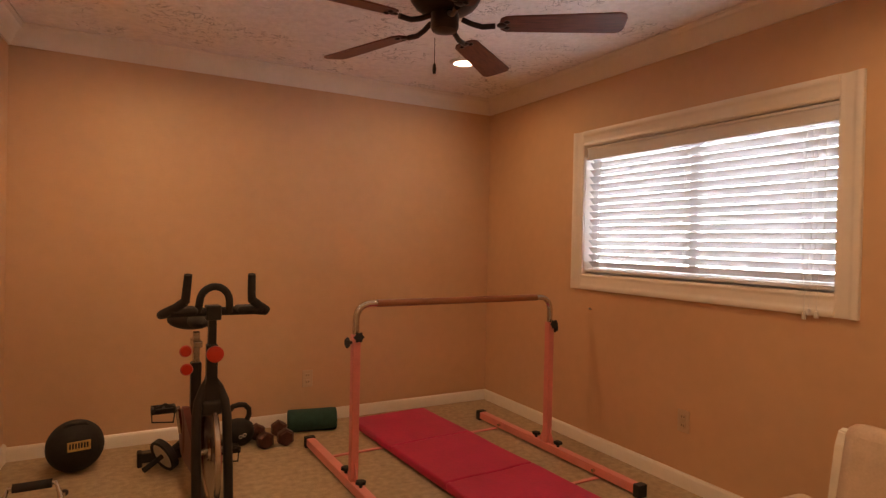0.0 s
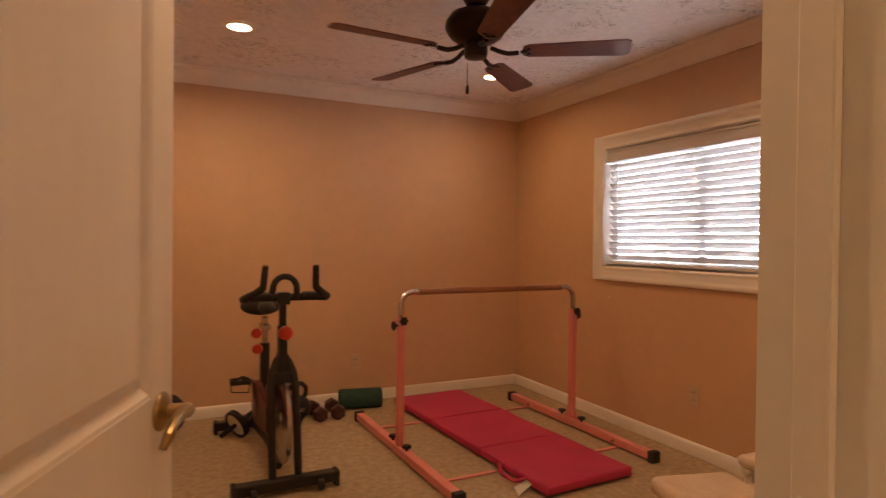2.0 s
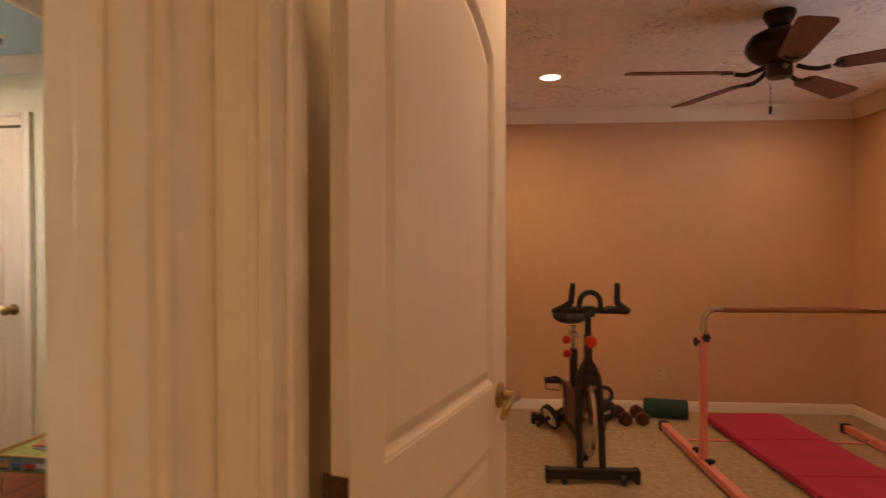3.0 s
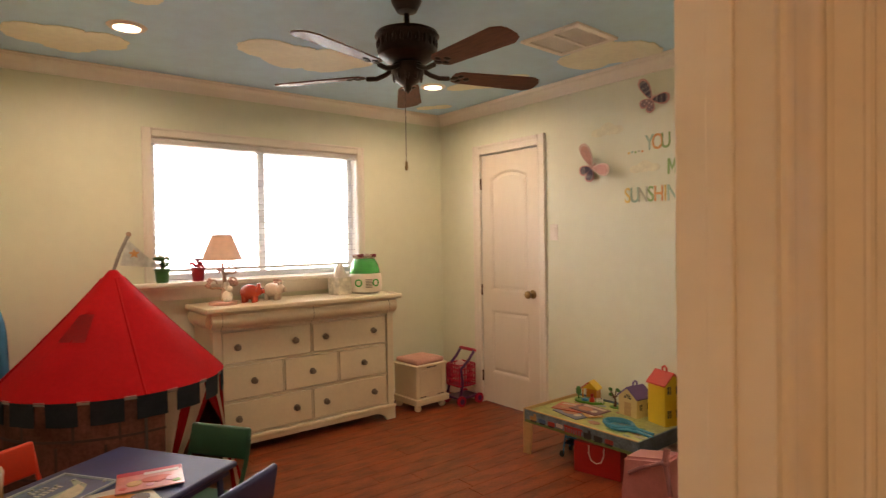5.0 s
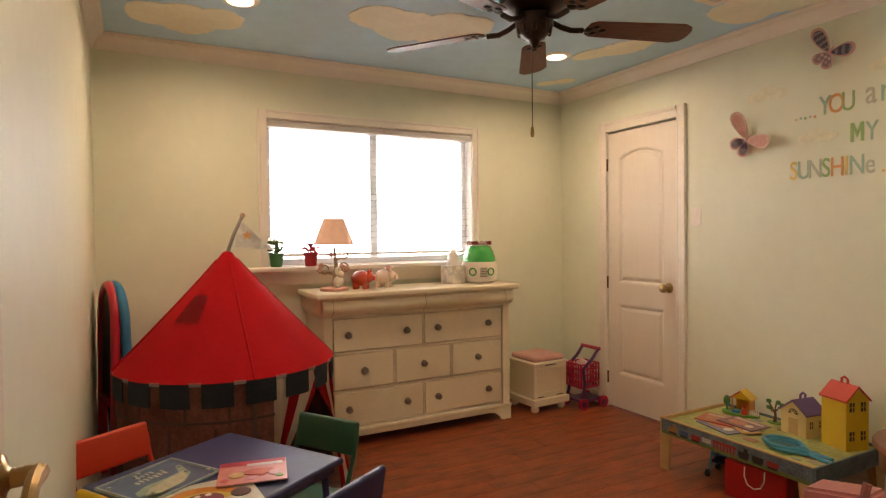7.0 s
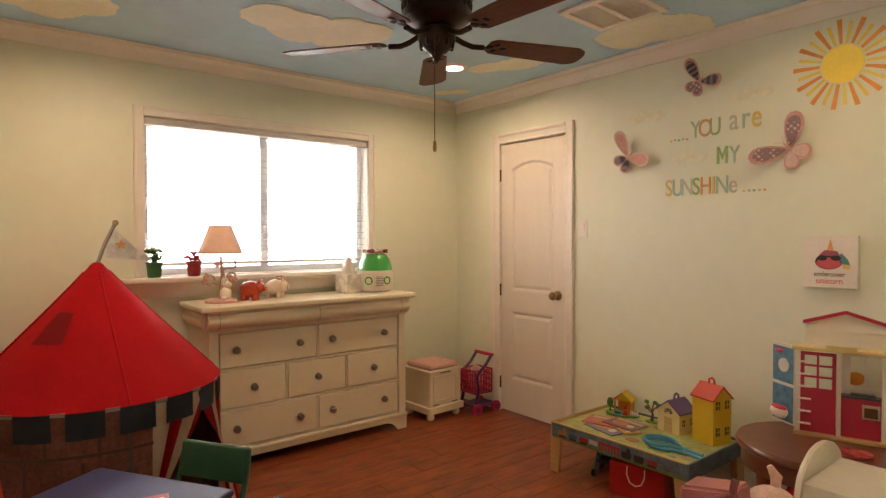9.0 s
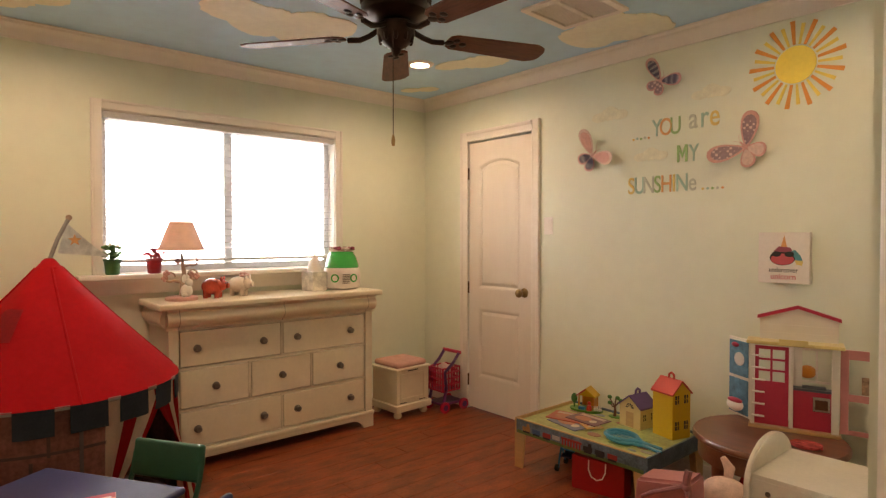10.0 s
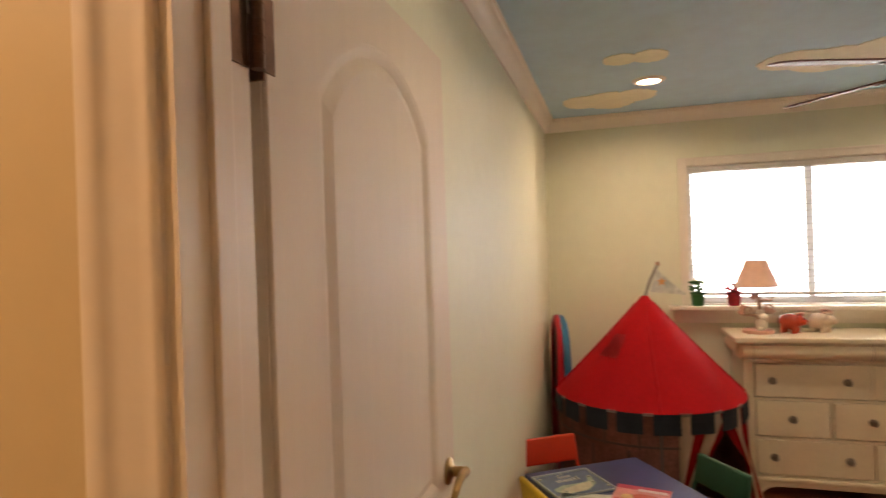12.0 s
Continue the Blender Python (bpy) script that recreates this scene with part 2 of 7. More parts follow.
B_DOOR = (-3.292, -2.492, 0, 2.045)
G_DOOR = (3.869, 4.724, 0, 2.045)
C_DOOR = (0.527, 1.162, 0, 2.04)
wall("wall_playroom_north", "y", 0.0, 0.12, -0.14, 3.43, MINT_WALL, WHITE_CEIL, [C_DOOR], "pale mint painted wall with a closet door")
wall("wall_playroom_west", "x", -0.14, 0.0, BS - 0.12, 0.0, WHITE_CEIL, MINT_WALL, [B_WIN], "pale mint painted wall with a wide window")
wall("wall_playroom_south", "y", BS - 0.12, BS, 0.0, BE, WHITE_CEIL, MINT_WALL, (), "pale mint painted side wall")
wall("wall_playroom_east", "x", BE, BH, BS - 0.12, -1.5, MINT_WALL, HALL_WALL, [B_DOOR], "painted wall with the playroom doorway")
wall("wall_jog", "y", -1.5, -1.4, 3.43, BH, MINT_WALL, GYM_WALL, (), "short return wall")
wall("wall_between", "x", 3.43, 3.53, -1.4, GN, MINT_WALL, GYM_WALL, (), "party wall between the two rooms")
turned(wall("wall_gym_north", "y", GN, GN + 0.12, 3.33, GE + 0.12, GYM_WALL, WHITE_CEIL, (), "tan painted far wall of the exercise room"))
turned(wall("wall_gym_east", "x", GE, GE + 0.12, GH - 0.2, GN, GYM_WALL, WHITE_CEIL, [G_WIN], "tan painted wall with a white-framed window"))
wall("wall_gym_south", "y", GH, GS, BH, GE + 0.36, HALL_WALL, GYM_WALL, [G_DOOR], "painted wall with the exercise room doorway")
wall("wall_hall_east", "x", 5.0, 5.1, -5.5, GH, HALL_WALL, HALL_WALL, (), "cream hallway wall")
wall("wall_hall_south", "y", -5.6, -5.5, BE, 5.1, HALL_WALL, HALL_WALL, (), "cream hallway end wall")
wall("wall_hall_west", "x", BE, BH, -5.5, BS - 0.12, HALL_WALL, HALL_WALL, (), "cream hallway wall")
wall("wall_closet_back", "y", 0.124, 0.2, 0.3, 1.4, WHITE_CEIL, WHITE_CEIL, (), "closet back wall")


def slab(name, x0, y0, x1, y1, z0, z1, mat, label, category):
    bm = B()
    box(bm, x0, y0, z0, x1, y1, z1)
    return solid(name, bm, mat, label, category, kind="structure", smooth=0)


slab("floor_gym", 3.43, GH, GE + 0.6, GN + 0.3, -0.1, 0.0, CARPET, "beige loop-pile carpet floor", "floor")
slab("floor_hall", BH, -5.6, 5.1, GH, -0.1, 0.0, CARPET, "beige carpet hallway floor", "floor")
slab("ceiling_gym", 3.43, GH, GE + 0.6, GN + 0.3, HG, H + 0.1, GYM_CEIL, "knockdown-textured off-white ceiling", "ceiling")
slab("ceiling_playroom", -0.14, BS - 0.12, BE, 0.6, H, H + 0.1, SKY_CEIL, "sky-blue painted ceiling", "ceiling")
slab("ceiling_hall", BE, -5.6, 5.1, GH, H, H + 0.1, WHITE_CEIL, "plain white hallway ceiling", "ceiling")
slab("floor_playroom", -0.14, BS - 0.12, BH, 0.6, -0.1, -0.012, FLOOR_WOOD, "dark underlay below the laminate planks", "floor")

# ---- mouldings, doors, windows ----
CROWN = ((0, -0.112), (0.012, -0.112), (0.016, -0.096), (0.028, -0.082), (0.036, -0.06), (0.056, -0.036), (0.072, -0.028), (0.078, -0.012), (0.086, -0.01), (0.086, -0.001), (0, -0.001))
SLIM = tuple((d * 0.86, h * 0.78 if h < -0.002 else h) for d, h in CROWN)
BASE = ((0, 0.0), (0.016, 0.0), (0.016, 0.078), (0.012, 0.09), (0.006, 0.098), (0, 0.1))
GYM_BASE = tuple((d, h * 0.78) for d, h in BASE)


def axis_gym(axis, plane):
    return plane in (GN, GE, GS, 3.53) or (axis == "x" and plane == BH)


def run(name, profile, axis, plane, sign, a0, a1, z, label, category):
    """A moulding along a wall face: axis x is a wall face at x=plane, running along y."""
    bm = B()
    prism(bm, [(plane + sign * d, z + h) for d, h in profile], a0, a1, "y" if axis == "x" else "x")
    return solid(name, bm, TRIM, label, category, kind="structure", smooth=30)


for axis, plane, sign, a0, a1 in (("x", 0, 1, BS, 0), ("y", 0, -1, 0.002, 3.428), ("y", BS, 1, 0.002, BE - 0.002), ("x", BE, -1, BS, -1.5), ("x", 3.43, -1, -1.5, 0),
                                  ("y", GN, -1, 3.4, GE), ("x", GE, -1, GS - 0.1, GN), ("x", 3.53, 1, -1.4, GN), ("y", GS, 1, BH, GE), ("x", BH, 1, GS, -1.4)):
    ob = run("trim_crown", CROWN if axis_gym(axis, plane) else SLIM, axis, plane, sign, a0, a1, HG if axis_gym(axis, plane) else H, "white stepped crown moulding", "crown moulding")
    if plane in (GN, GE):
        turned(ob)
for axis, plane, sign, a0, a1 in (("x", 0, 1, BS, 0), ("y", 0, -1, 0.002, 0.44), ("y", 0, -1, 1.25, 3.428), ("y", BS, 1, 0.002, BE - 0.002), ("x", 3.43, -1, -1.5, 0), ("x", BE, -1, -2.40, -1.5),
                                  ("y", GN, -1, 3.4, GE), ("x", GE, -1, GS - 0.1, GN), ("x", 3.53, 1, -1.4, GN), ("y", GS, 1, 4.84, GE), ("x", BH, 1, GS, -1.4),
                                  ("x", BH, 1, -5.5, -3.36), ("x", 5.0, -1, -5.5, GH), ("y", GH, -1, 4.84, 5.0)):
    ob = run("baseboard", GYM_BASE if plane in (GN, GE) else BASE, axis, plane, sign, a0, a1, 0, "white painted baseboard", "baseboard")
    if plane in (GN, GE):
        turned(ob)


def board(bm, axis, plane, sign, u0, z0, u1, z1, d0, d1, bevel=0.003):
    """A board on a wall face, from d0 to d1 proud of it."""
    lo, hi = sorted((plane + sign * d0, plane + sign * d1))
    if axis == "x":
        box(bm, lo, u0, z0, hi, u1, z1, bevel)
    else:
        box(bm, u0, lo, z0, u1, hi, z1, bevel)


def casing(name, axis, plane, sign, a0, a1, z0, z1, w, label, sill=False):
    """A moulded casing round an opening: two legs and a head, each a part of its own."""
    root = thing(name, pose(0, 0, 0), label, "casing", kind="structure")
    lo = z0 - (w if sill else 0)
    k = w / 0.1
    prof = [(0, 0), (0, 0.009), (0.006, 0.013), (0.013, 0.0135), (0.019, 0.0105), (0.03, 0.011), (0.052, 0.0145), (0.064, 0.0155), (0.069, 0.019), (0.078, 0.022), (0.094, 0.0225), (0.1, 0.019), (0.1, 0)]
    for u, way in ((a0, -1), (a1, 1)):
        bm = B()
        pts = [(u + way * p * k, plane + sign * d) for p, d in prof]
        prism(bm, [(q, p) for p, q in pts] if axis == "x" else pts, lo, z1 + w, "z")
        part("leg", bm, TRIM, root, smooth=35)
    for nm, z, way in (("head", z1, 1), ("bottom_rail", z0, -1))[:2 if sill else 1]:
        bm = B()
        pts = [(plane + sign * d * 0.985, z + way * p * k) for p, d in prof]
        prism(bm, pts, a0 - 0.003, a1 + 0.003, "y" if axis == "x" else "x")
        part(nm, bm, TRIM, root, smooth=35)
    return root


def jamb(name, axis, p0, p1, a0, a1, z1, label):
    """The boards that line a doorway, with a stop strip."""
    root = thing(name, pose(0, 0, 0), label, "door jamb", kind="structure")
    t = 0.016
    for nm, u0, u1 in (("jamb_board", a0, a0 + t), ("jamb_board", a1 - t, a1)):
        bm = B()
        if axis == "x":
            box(bm, p0 - 0.002, u0, 0, p1 + 0.002, u1, z1)
        else:
            box(bm, u0, p0 - 0.002, 0, u1, p1 + 0.002, z1)
        part(nm, bm, TRIM, root, smooth=0)
    bm = B()
    if axis == "x":
        box(bm, p0 - 0.002, a0 + t, z1 - t, p1 + 0.002, a1 - t, z1)
    else:
        box(bm, a0 + t, p0 - 0.002, z1 - t, a1 - t, p1 + 0.002, z1)
    part("head_board", bm, TRIM, root, smooth=0)
    mid = (p0 + p1) / 2
    for u0, u1 in ((a0 + t, a0 + t + 0.01), (a1 - t - 0.01, a1 - t)):
        bm = B()
        if axis == "x":
            box(bm, mid - 0.018, u0, 0, mid + 0.018, u1, z1 - t, 0.003)
        else:
            box(bm, u0, mid - 0.018, 0, u1, mid + 0.018, z1 - t, 0.003)
        part("stop", bm, TRIM, root)
    return root


casing("trim_playroom_door_hall", "x", BH, 1, B_DOOR[0], B_DOOR[1], 0, 2.045, 0.093, "white stepped door casing in the hallway")
casing("trim_playroom_door", "x", BE, -1, B_DOOR[0] + 0.0, B_DOOR[1], 0, 2.045, 0.035, "white door casing inside the playroom")
casing("trim_gym_door_hall", "y", GH, -1, G_DOOR[0], G_DOOR[1], 0, 2.045, 0.064, "white stepped door casing in the hallway")
casing("trim_gym_door", "y", GS, 1, G_DOOR[0], G_DOOR[1], 0, 2.045, 0.064, "white door casing inside the exercise room")
casing("trim_closet_door", "y", 0, -1, C_DOOR[0], C_DOOR[1], 0, 2.04, 0.075, "white stepped closet door casing")
jamb("trim_playroom_jamb", "x", BE, BH, B_DOOR[0], B_DOOR[1], 2.045, "white painted door jamb")
jamb("trim_gym_jamb", "y", GH, GS, G_DOOR[0], G_DOOR[1], 2.045, "white painted door jamb")
turned(casing("trim_gym_window", "x", GE, -1, G_WIN[0], G_WIN[1], G_WIN[2], G_WIN[3], 0.094, "white painted picture-frame window casing", sill=True))

BRASS = material("aged_brass", (0.33, 0.22, 0.10), 0.32, 1.0, vary=0.15, scale=30)
BRONZE = material("dark_bronze_hinge", (0.14, 0.075, 0.05), 0.42, 0.8, vary=0.3, scale=40, bump=0.1)


def raised(bm, shape, steps, capped):
    """Sloping rims between offset outlines in x and z, each at its depth y, closed on top if capped."""
    rings = [[bm.verts.new((u, y, v)) for u, v in shape(d)] for d, y in steps]
    for r0, r1 in zip(rings, rings[1:]):
        for i in range(len(r0)):
            j = (i + 1) % len(r0)
            bm.faces.new((r0[i], r0[j], r1[j], r1[i]))
    if capped:
        bm.faces.new(rings[-1])


def door_leaf(name, m, width, height, handle, hinge_side, label, hz=0.925, sides=2, rails=(0.96, 0.22, 0.805), rise=(1.795, 1.92)):
    """A two-panel arch-top door; x from the hinge, y through the thickness (0 to 0.035)."""
    root = thing(name, m, label, "door", kind="structure")
    T, st = 0.035, 0.105 if width < 0.8 else 0.14
    bm = B()
    box(bm, 0, 0.010, 0.012, width, T - 0.010, height)
    part("core", bm, DOOR_WHITE, root, smooth=0)
    x0, x1 = st, width - st
    spring, crown = rise
    up0, lo0, lo1 = rails
    span = (x1 - x0) / 2
    R = (span * span + (crown - spring) ** 2) / (2 * (crown - spring))
    ang = math.degrees(math.asin(span / R))
    cx, cz = (x0 + x1) / 2, crown - R
    curve = [(p[0], p[2]) for p in arc((cx, 0, cz), R, 90 + ang, 90 - ang, 16)]
    for y0, y1 in ((0, 0.0105), (T - 0.0105, T)):
        bm = B()
        box(bm, 0, y0, 0.012, x0, y1, height, 0.0025)
        box(bm, x1, y0, 0.012, width, y1, height, 0.0025)
        box(bm, x0 - 0.004, y0 + 0.0002, 0.012, x1 + 0.004, y1 - 0.0002, lo0, 0.0025)
        box(bm, x0 - 0.004, y0 + 0.0002, lo1, x1 + 0.004, y1 - 0.0002, up0, 0.0025)
        prism(bm, [(x0 - 0.004, height)] + [(x0 - 0.004, spring)] + curve + [(x1 + 0.004, spring), (x1 + 0.004, height)], y0 + 0.0002, y1 - 0.0002)
        part("stile_and_rail", bm, DOOR_WHITE, root)
        face, deep = (y0, y0 + 0.0095) if y0 == 0 else (y1, y1 - 0.0095)
        top = deep + (face - deep) * 0.75

        def arched(d):
            k = (span - d) / span
            return [(x0 + d, up0 + d), *[(cx + (u - cx) * k, v - d) for u, v in curve], (x1 - d, up0 + d)]

        def square(d):
            return [(x0 + d, lo0 + d), (x0 + d, lo1 - d), (x1 - d, lo1 - d), (x1 - d, lo0 + d)]

        for nm, shape in (("upper_panel", arched), ("lower_panel", square)):
            bm = B()
            raised(bm, shape, ((0.023, deep), (0.045, top)), True)
            part(nm, bm, DOOR_WHITE, root, smooth=0)
            bm = B()
            raised(bm, shape, ((-0.001, face + (deep - face) * 0.1), (0.006, face + (deep - face) * 0.2), (0.021, deep)), False)
            part("panel_moulding", bm, DOOR_WHITE, root, smooth=0)
    hx = width - 0.062
    for y, s in ((0, -1), (T, 1))[:sides]:
        turn = Matrix.Translation((hx, y, hz)) @ Matrix.Rotation(radians(90 if s < 0 else -90), 4, "X")
        bm = B()
        lathe(bm, [(0.0, 0), (0.034, 0), (0.034, 0.004), (0.03, 0.009), (0.018, 0.012), (0.013, 0.016), (0.012, 0.036)], 20, turn)
        rose = part("rose", bm, BRASS, root, "aged brass handle rose")
        bm = B()
        if handle == "lever":
            yy = y + s * 0.045
            pts = [(hx + 0.006, yy, hz), (hx - 0.03, yy, hz + 0.003), (hx - 0.065, yy, hz - 0.001), (hx - 0.09, yy, hz - 0.014), (hx - 0.1, yy - s * 0.006, hz - 0.034)]
            tube(bm, pts, 0.009, 8, radii=[0.013, 0.011, 0.0095, 0.009, 0.006])
            rod(bm, (hx, y + s * 0.03, hz), (hx, y + s * 0.052, hz), 0.014, 0.012)
            part("lever", bm, BRASS, rose, "curved brass lever")
        else:
            lathe(bm, [(0.012, 0.034), (0.016, 0.04), (0.026, 0.047), (0.03, 0.058), (0.026, 0.068), (0.012, 0.074), (0, 0.075)], 20, turn)
            part("knob", bm, BRASS, rose, "round brass knob")
    for z in (0.22, 0.93, 1.80):
        bm = B()
        ky = 0 if hinge_side < 0 else T
        rod(bm, (-0.004, ky + hinge_side * 0.005, z - 0.045), (-0.004, ky + hinge_side * 0.005, z + 0.045), 0.0065, seg=10)
        box(bm, -0.0045, 0.002, z - 0.044, -0.001, T - 0.002, z + 0.044)
        for k in (-0.015, 0.015):
            rod(bm, (-0.004, ky + hinge_side * 0.005, z + k - 0.001), (-0.004, ky + hinge_side * 0.005, z + k + 0.001), 0.0075, seg=10)
        part("hinge", bm, BRONZE, root, "dark bronze hinge")
    return root


# exercise room door: hinged at the west jamb, open into the room
door_leaf("door_gym", Matrix.Translation((3.947, -2.252, 0)) @ Matrix.Rotation(radians(75.6), 4, "Z"), 0.785, 2.03, "lever", 1, "white two-panel arch-top door standing open on carpet")
# playroom door: hinged at the south jamb, open against the side wall
door_leaf("door_playroom", Matrix.Translation((3.626, -3.284, 0)) @ Matrix.Rotation(radians(179.9), 4, "Z"), 0.81, 2.03, "lever", 1, "white two-panel arch-top door folded back along the wall", 0.975, 1)
door_leaf("door_closet", Matrix.Translation((0.533, 0.004, 0)), 0.622, 2.028, "knob", -1, "closed white two-panel arch-top closet door with brass knob", rails=(0.93, 0.26, 0.775), rise=(1.845, 1.893))
# bronze jamb plate of the playroom door's upper hinge
bm = B()
box(bm, 3.681, B_DOOR[0] + 0.016, 1.755, 3.728, B_DOOR[0] + 0.0195, 1.855, 0.001)
rod(bm, (3.672, -3.266, 1.755), (3.672, -3.266, 1.855), 0.0085, seg=12)
box(bm, 3.632, -3.2705, 1.757, 3.668, -3.2675, 1.853, 0.001)
for z in (1.775, 1.795, 1.815, 1.835):
    rod(bm, (3.672, -3.266, z - 0.001), (3.672, -3.266, z + 0.001), 0.0095, seg=12)
solid("hinge_plate", bm, BRONZE, "dark bronze butt hinge on a white door jamb", "hinge", kind="structure")

# windows
FRAME_W = material("white_vinyl_frame", (0.72, 0.72, 0.72), 0.4, vary=0.02)
SLAT = material("white_faux_wood_slat", (0.64, 0.62, 0.61), 0.45, vary=0.04, scale=12, stretch=(4, 0.4, 4))
CORD = material("white_cord", (0.7, 0.68, 0.64), 0.8, vary=0.05)
GLASS = material("window_glass", (1, 1, 1), 0.0, vary=0, transmit=1.0)


def window(name, x_in, depth, win, label):
    """The sash, glass and reveal boards set in an opening of a wall across x; depth: signed way out from the inner face."""
    y0, y1, z0, z1 = win
    root = thing(name, pose(0, 0, 0), label, "window", kind="structure")
    xo = x_in + depth * 0.75
    lo, hi = sorted((xo - 0.015, xo + 0.015))
    for nm, a in (("sill", (y0, y1, z0, z0 + 0.004)), ("reveal", (y0, y1, z1 - 0.004, z1)), ("reveal", (y0, y0 + 0.004, z0 + 0.004, z1 - 0.004)), ("reveal", (y1 - 0.004, y1, z0 + 0.004, z1 - 0.004))):
        bm = B()
        p, q = sorted((x_in + math.copysign(0.001, depth), x_in + depth))
        box(bm, p, a[0], a[2], q, a[1], a[3])
        part(nm, bm, TRIM, root, smooth=0)
    ym = (y0 + y1) / 2
    bm = B()
    for a in ((y0, y1, z0 + 0.004, z0 + 0.045), (y0, y1, z1 - 0.045, z1 - 0.004), (y0, y0 + 0.04, z0 + 0.045, z1 - 0.045), (y1 - 0.04, y1, z0 + 0.045, z1 - 0.045), (ym - 0.026, ym + 0.026, z0 + 0.045, z1 - 0.045)):
        box(bm, lo, a[0], a[2], hi, a[1], a[3], 0.003)
    part("window_frame", bm, FRAME_W, root)
    for a, b in ((y0 + 0.04, ym - 0.026), (ym + 0.026, y1 - 0.04)):
        bm = B()
        box(bm, xo - 0.002, a, z0 + 0.045, xo + 0.002, b, z1 - 0.045)
        part("pane", bm, GLASS, root, smooth=0).visible_shadow = False
    return root


turned(window("window_gym", GE, 0.12, G_WIN, "wide two-pane window behind a horizontal blind"))
window("window_playroom", BX, -0.14, B_WIN, "wide two-pane window behind an open blind")


def blinds(name, x, y0, y1, z0, z1, tilt, pitch, label, valance, ladders, into):
    """A horizontal slat blind hung across x; `into` points into the room along x."""
    root = thing(name, pose(x, 0, 0), label, "window blind")
    bm = B()
    box(bm, -0.022, y0, z1 - 0.04, 0.022, y1, z1 - 0.002, 0.002)
    part("headrail", bm, FRAME_W, root)
    bm = B()
    v = into * 0.026
    lo, hi = sorted((v, v + into * 0.008))
    box(bm, lo, y0 - 0.002, z1 - valance, hi, y1 + 0.002, z1 - 0.002, 0.002)
    front = part("valance", bm, SLAT, root)
    lo, hi = sorted((v + into * 0.0075, v + into * 0.014))
    for m0, m1 in ((z1 - valance, z1 - valance + 0.012), (z1 - 0.018, z1 - 0.002)):
        bm = B()
        box(bm, lo, y0 - 0.002, m0, hi, y1 + 0.002, m1, 0.003)
        part("moulding", bm, SLAT, front)
    bm = B()
    w = 0.025
    pts = [(-w, 0), (-w * 0.5, 0.0022), (0, 0.003), (w * 0.5, 0.0022), (w, 0), (w * 0.5, -0.0006), (0, 0.0002), (-w * 0.5, -0.0006)]
    prism(bm, pts, y0 + 0.006, y1 - 0.006, "y")
    mesh = finish(bm, "slat", SLAT)
    z = z1 - valance + 0.012
    while z > z0 + 0.045:
        share("slat", mesh, root, Matrix.Translation((0, 0, z)) @ Matrix.Rotation(radians(tilt + random.uniform(-1.2, 1.2)), 4, "Y"))
        z -= pitch
    bm = B()
    box(bm, -0.026, y0 + 0.004, z0 + 0.012, 0.026, y1 - 0.004, z0 + 0.03, 0.003)
    part("bottom_rail", bm, SLAT, root)
    for y in ladders:
        bm = B()
        for dx in (-0.027, 0.027):
            rod(bm, (dx, y, z0 + 0.02), (dx, y, z1 - 0.04), 0.0012, seg=6)
        rod(bm, (into * 0.0285, y + 0.012, z0 + 0.02), (into * 0.0285, y + 0.012, z1 - 0.04), 0.001, seg=6)
        part("ladder_cord", bm, CORD, root)
    return root


gb = blinds("window_blind", GE + 0.045, G_WIN[0] + 0.008, G_WIN[1] - 0.008, G_WIN[2] + 0.004, G_WIN[3] - 0.006, 46, 0.0445, "white slatted blind, slats tilted, closing a window", 0.085, (-0.74, -0.13, 0.5), -1)
for dy, z in ((0.0, 0.985), (0.02, 0.965), (-0.03, 0.975)):
    bm = B()
    y = -0.80 + dy
    tube(bm, [(-0.085, y, z + 0.02), (-0.08, y, 1.1), (-0.045, y, 1.3), (-0.045, y, G_WIN[3] - 0.1)], 0.0014, 6)
    cord = part("lift_cord", bm, CORD, gb)
    bm = B()
    lathe(bm, [(0.003, 0.03), (0.006, 0.026), (0.009, 0.004), (0.008, 0), (0, 0)], 10, Matrix.Translation((-0.085, y, z - 0.01)))
    part("tassel", bm, CORD, cord, "small white plastic tassel")
turned(gb)
bb = blinds("window_blind", BX - 0.04, B_WIN[0] + 0.008, B_WIN[1] - 0.008, B_WIN[2] + 0.05, B_WIN[3] - 0.006, 6, 0.043, "white slatted blind with open slats", 0.04, (-2.33, -1.62, -0.90), 1)
bm = B()
rod(bm, (0.035, -0.905, 1.45), (0.035, -0.905, 1.94), 0.003, seg=8)
part("wand", bm, CORD, bb, "white plastic tilt wand")

# playroom window trim: narrow casing, stool and apron
root = thing("trim_playroom_window", pose(0, 0, 0), "white window casing with a deep stool and apron", "casing", kind="structure")
y0, y1, z0, z1 = B_WIN
for nm, a in (("leg", (y0 - 0.055, z0, y0, z1 + 0.055)), ("leg", (y1, z0, y1 + 0.055, z1 + 0.055)), ("head", (y0, z1, y1, z1 + 0.0549))):
    bm = B()
    board(bm, "x", 0, 1, a[0], a[1], a[2], a[3], 0, 0.014)
    if nm == "leg":
        o = a[0] if a[0] < y0 - 0.01 else a[2] - 0.016
        board(bm, "x", 0, 1, o, a[1], o + 0.016, a[3], 0.012, 0.022, 0.004)
    else:
        board(bm, "x", 0, 1, a[0], a[3] - 0.016, a[2], a[3], 0.012, 0.0215, 0.004)
    part(nm, bm, TRIM, root)
bm = B()
box(bm, 0.001, y0 - 0.14, z0 - 0.032, 0.105, y1 + 0.14, z0, 0.008, 3)
part("stool", bm, TRIM, root)
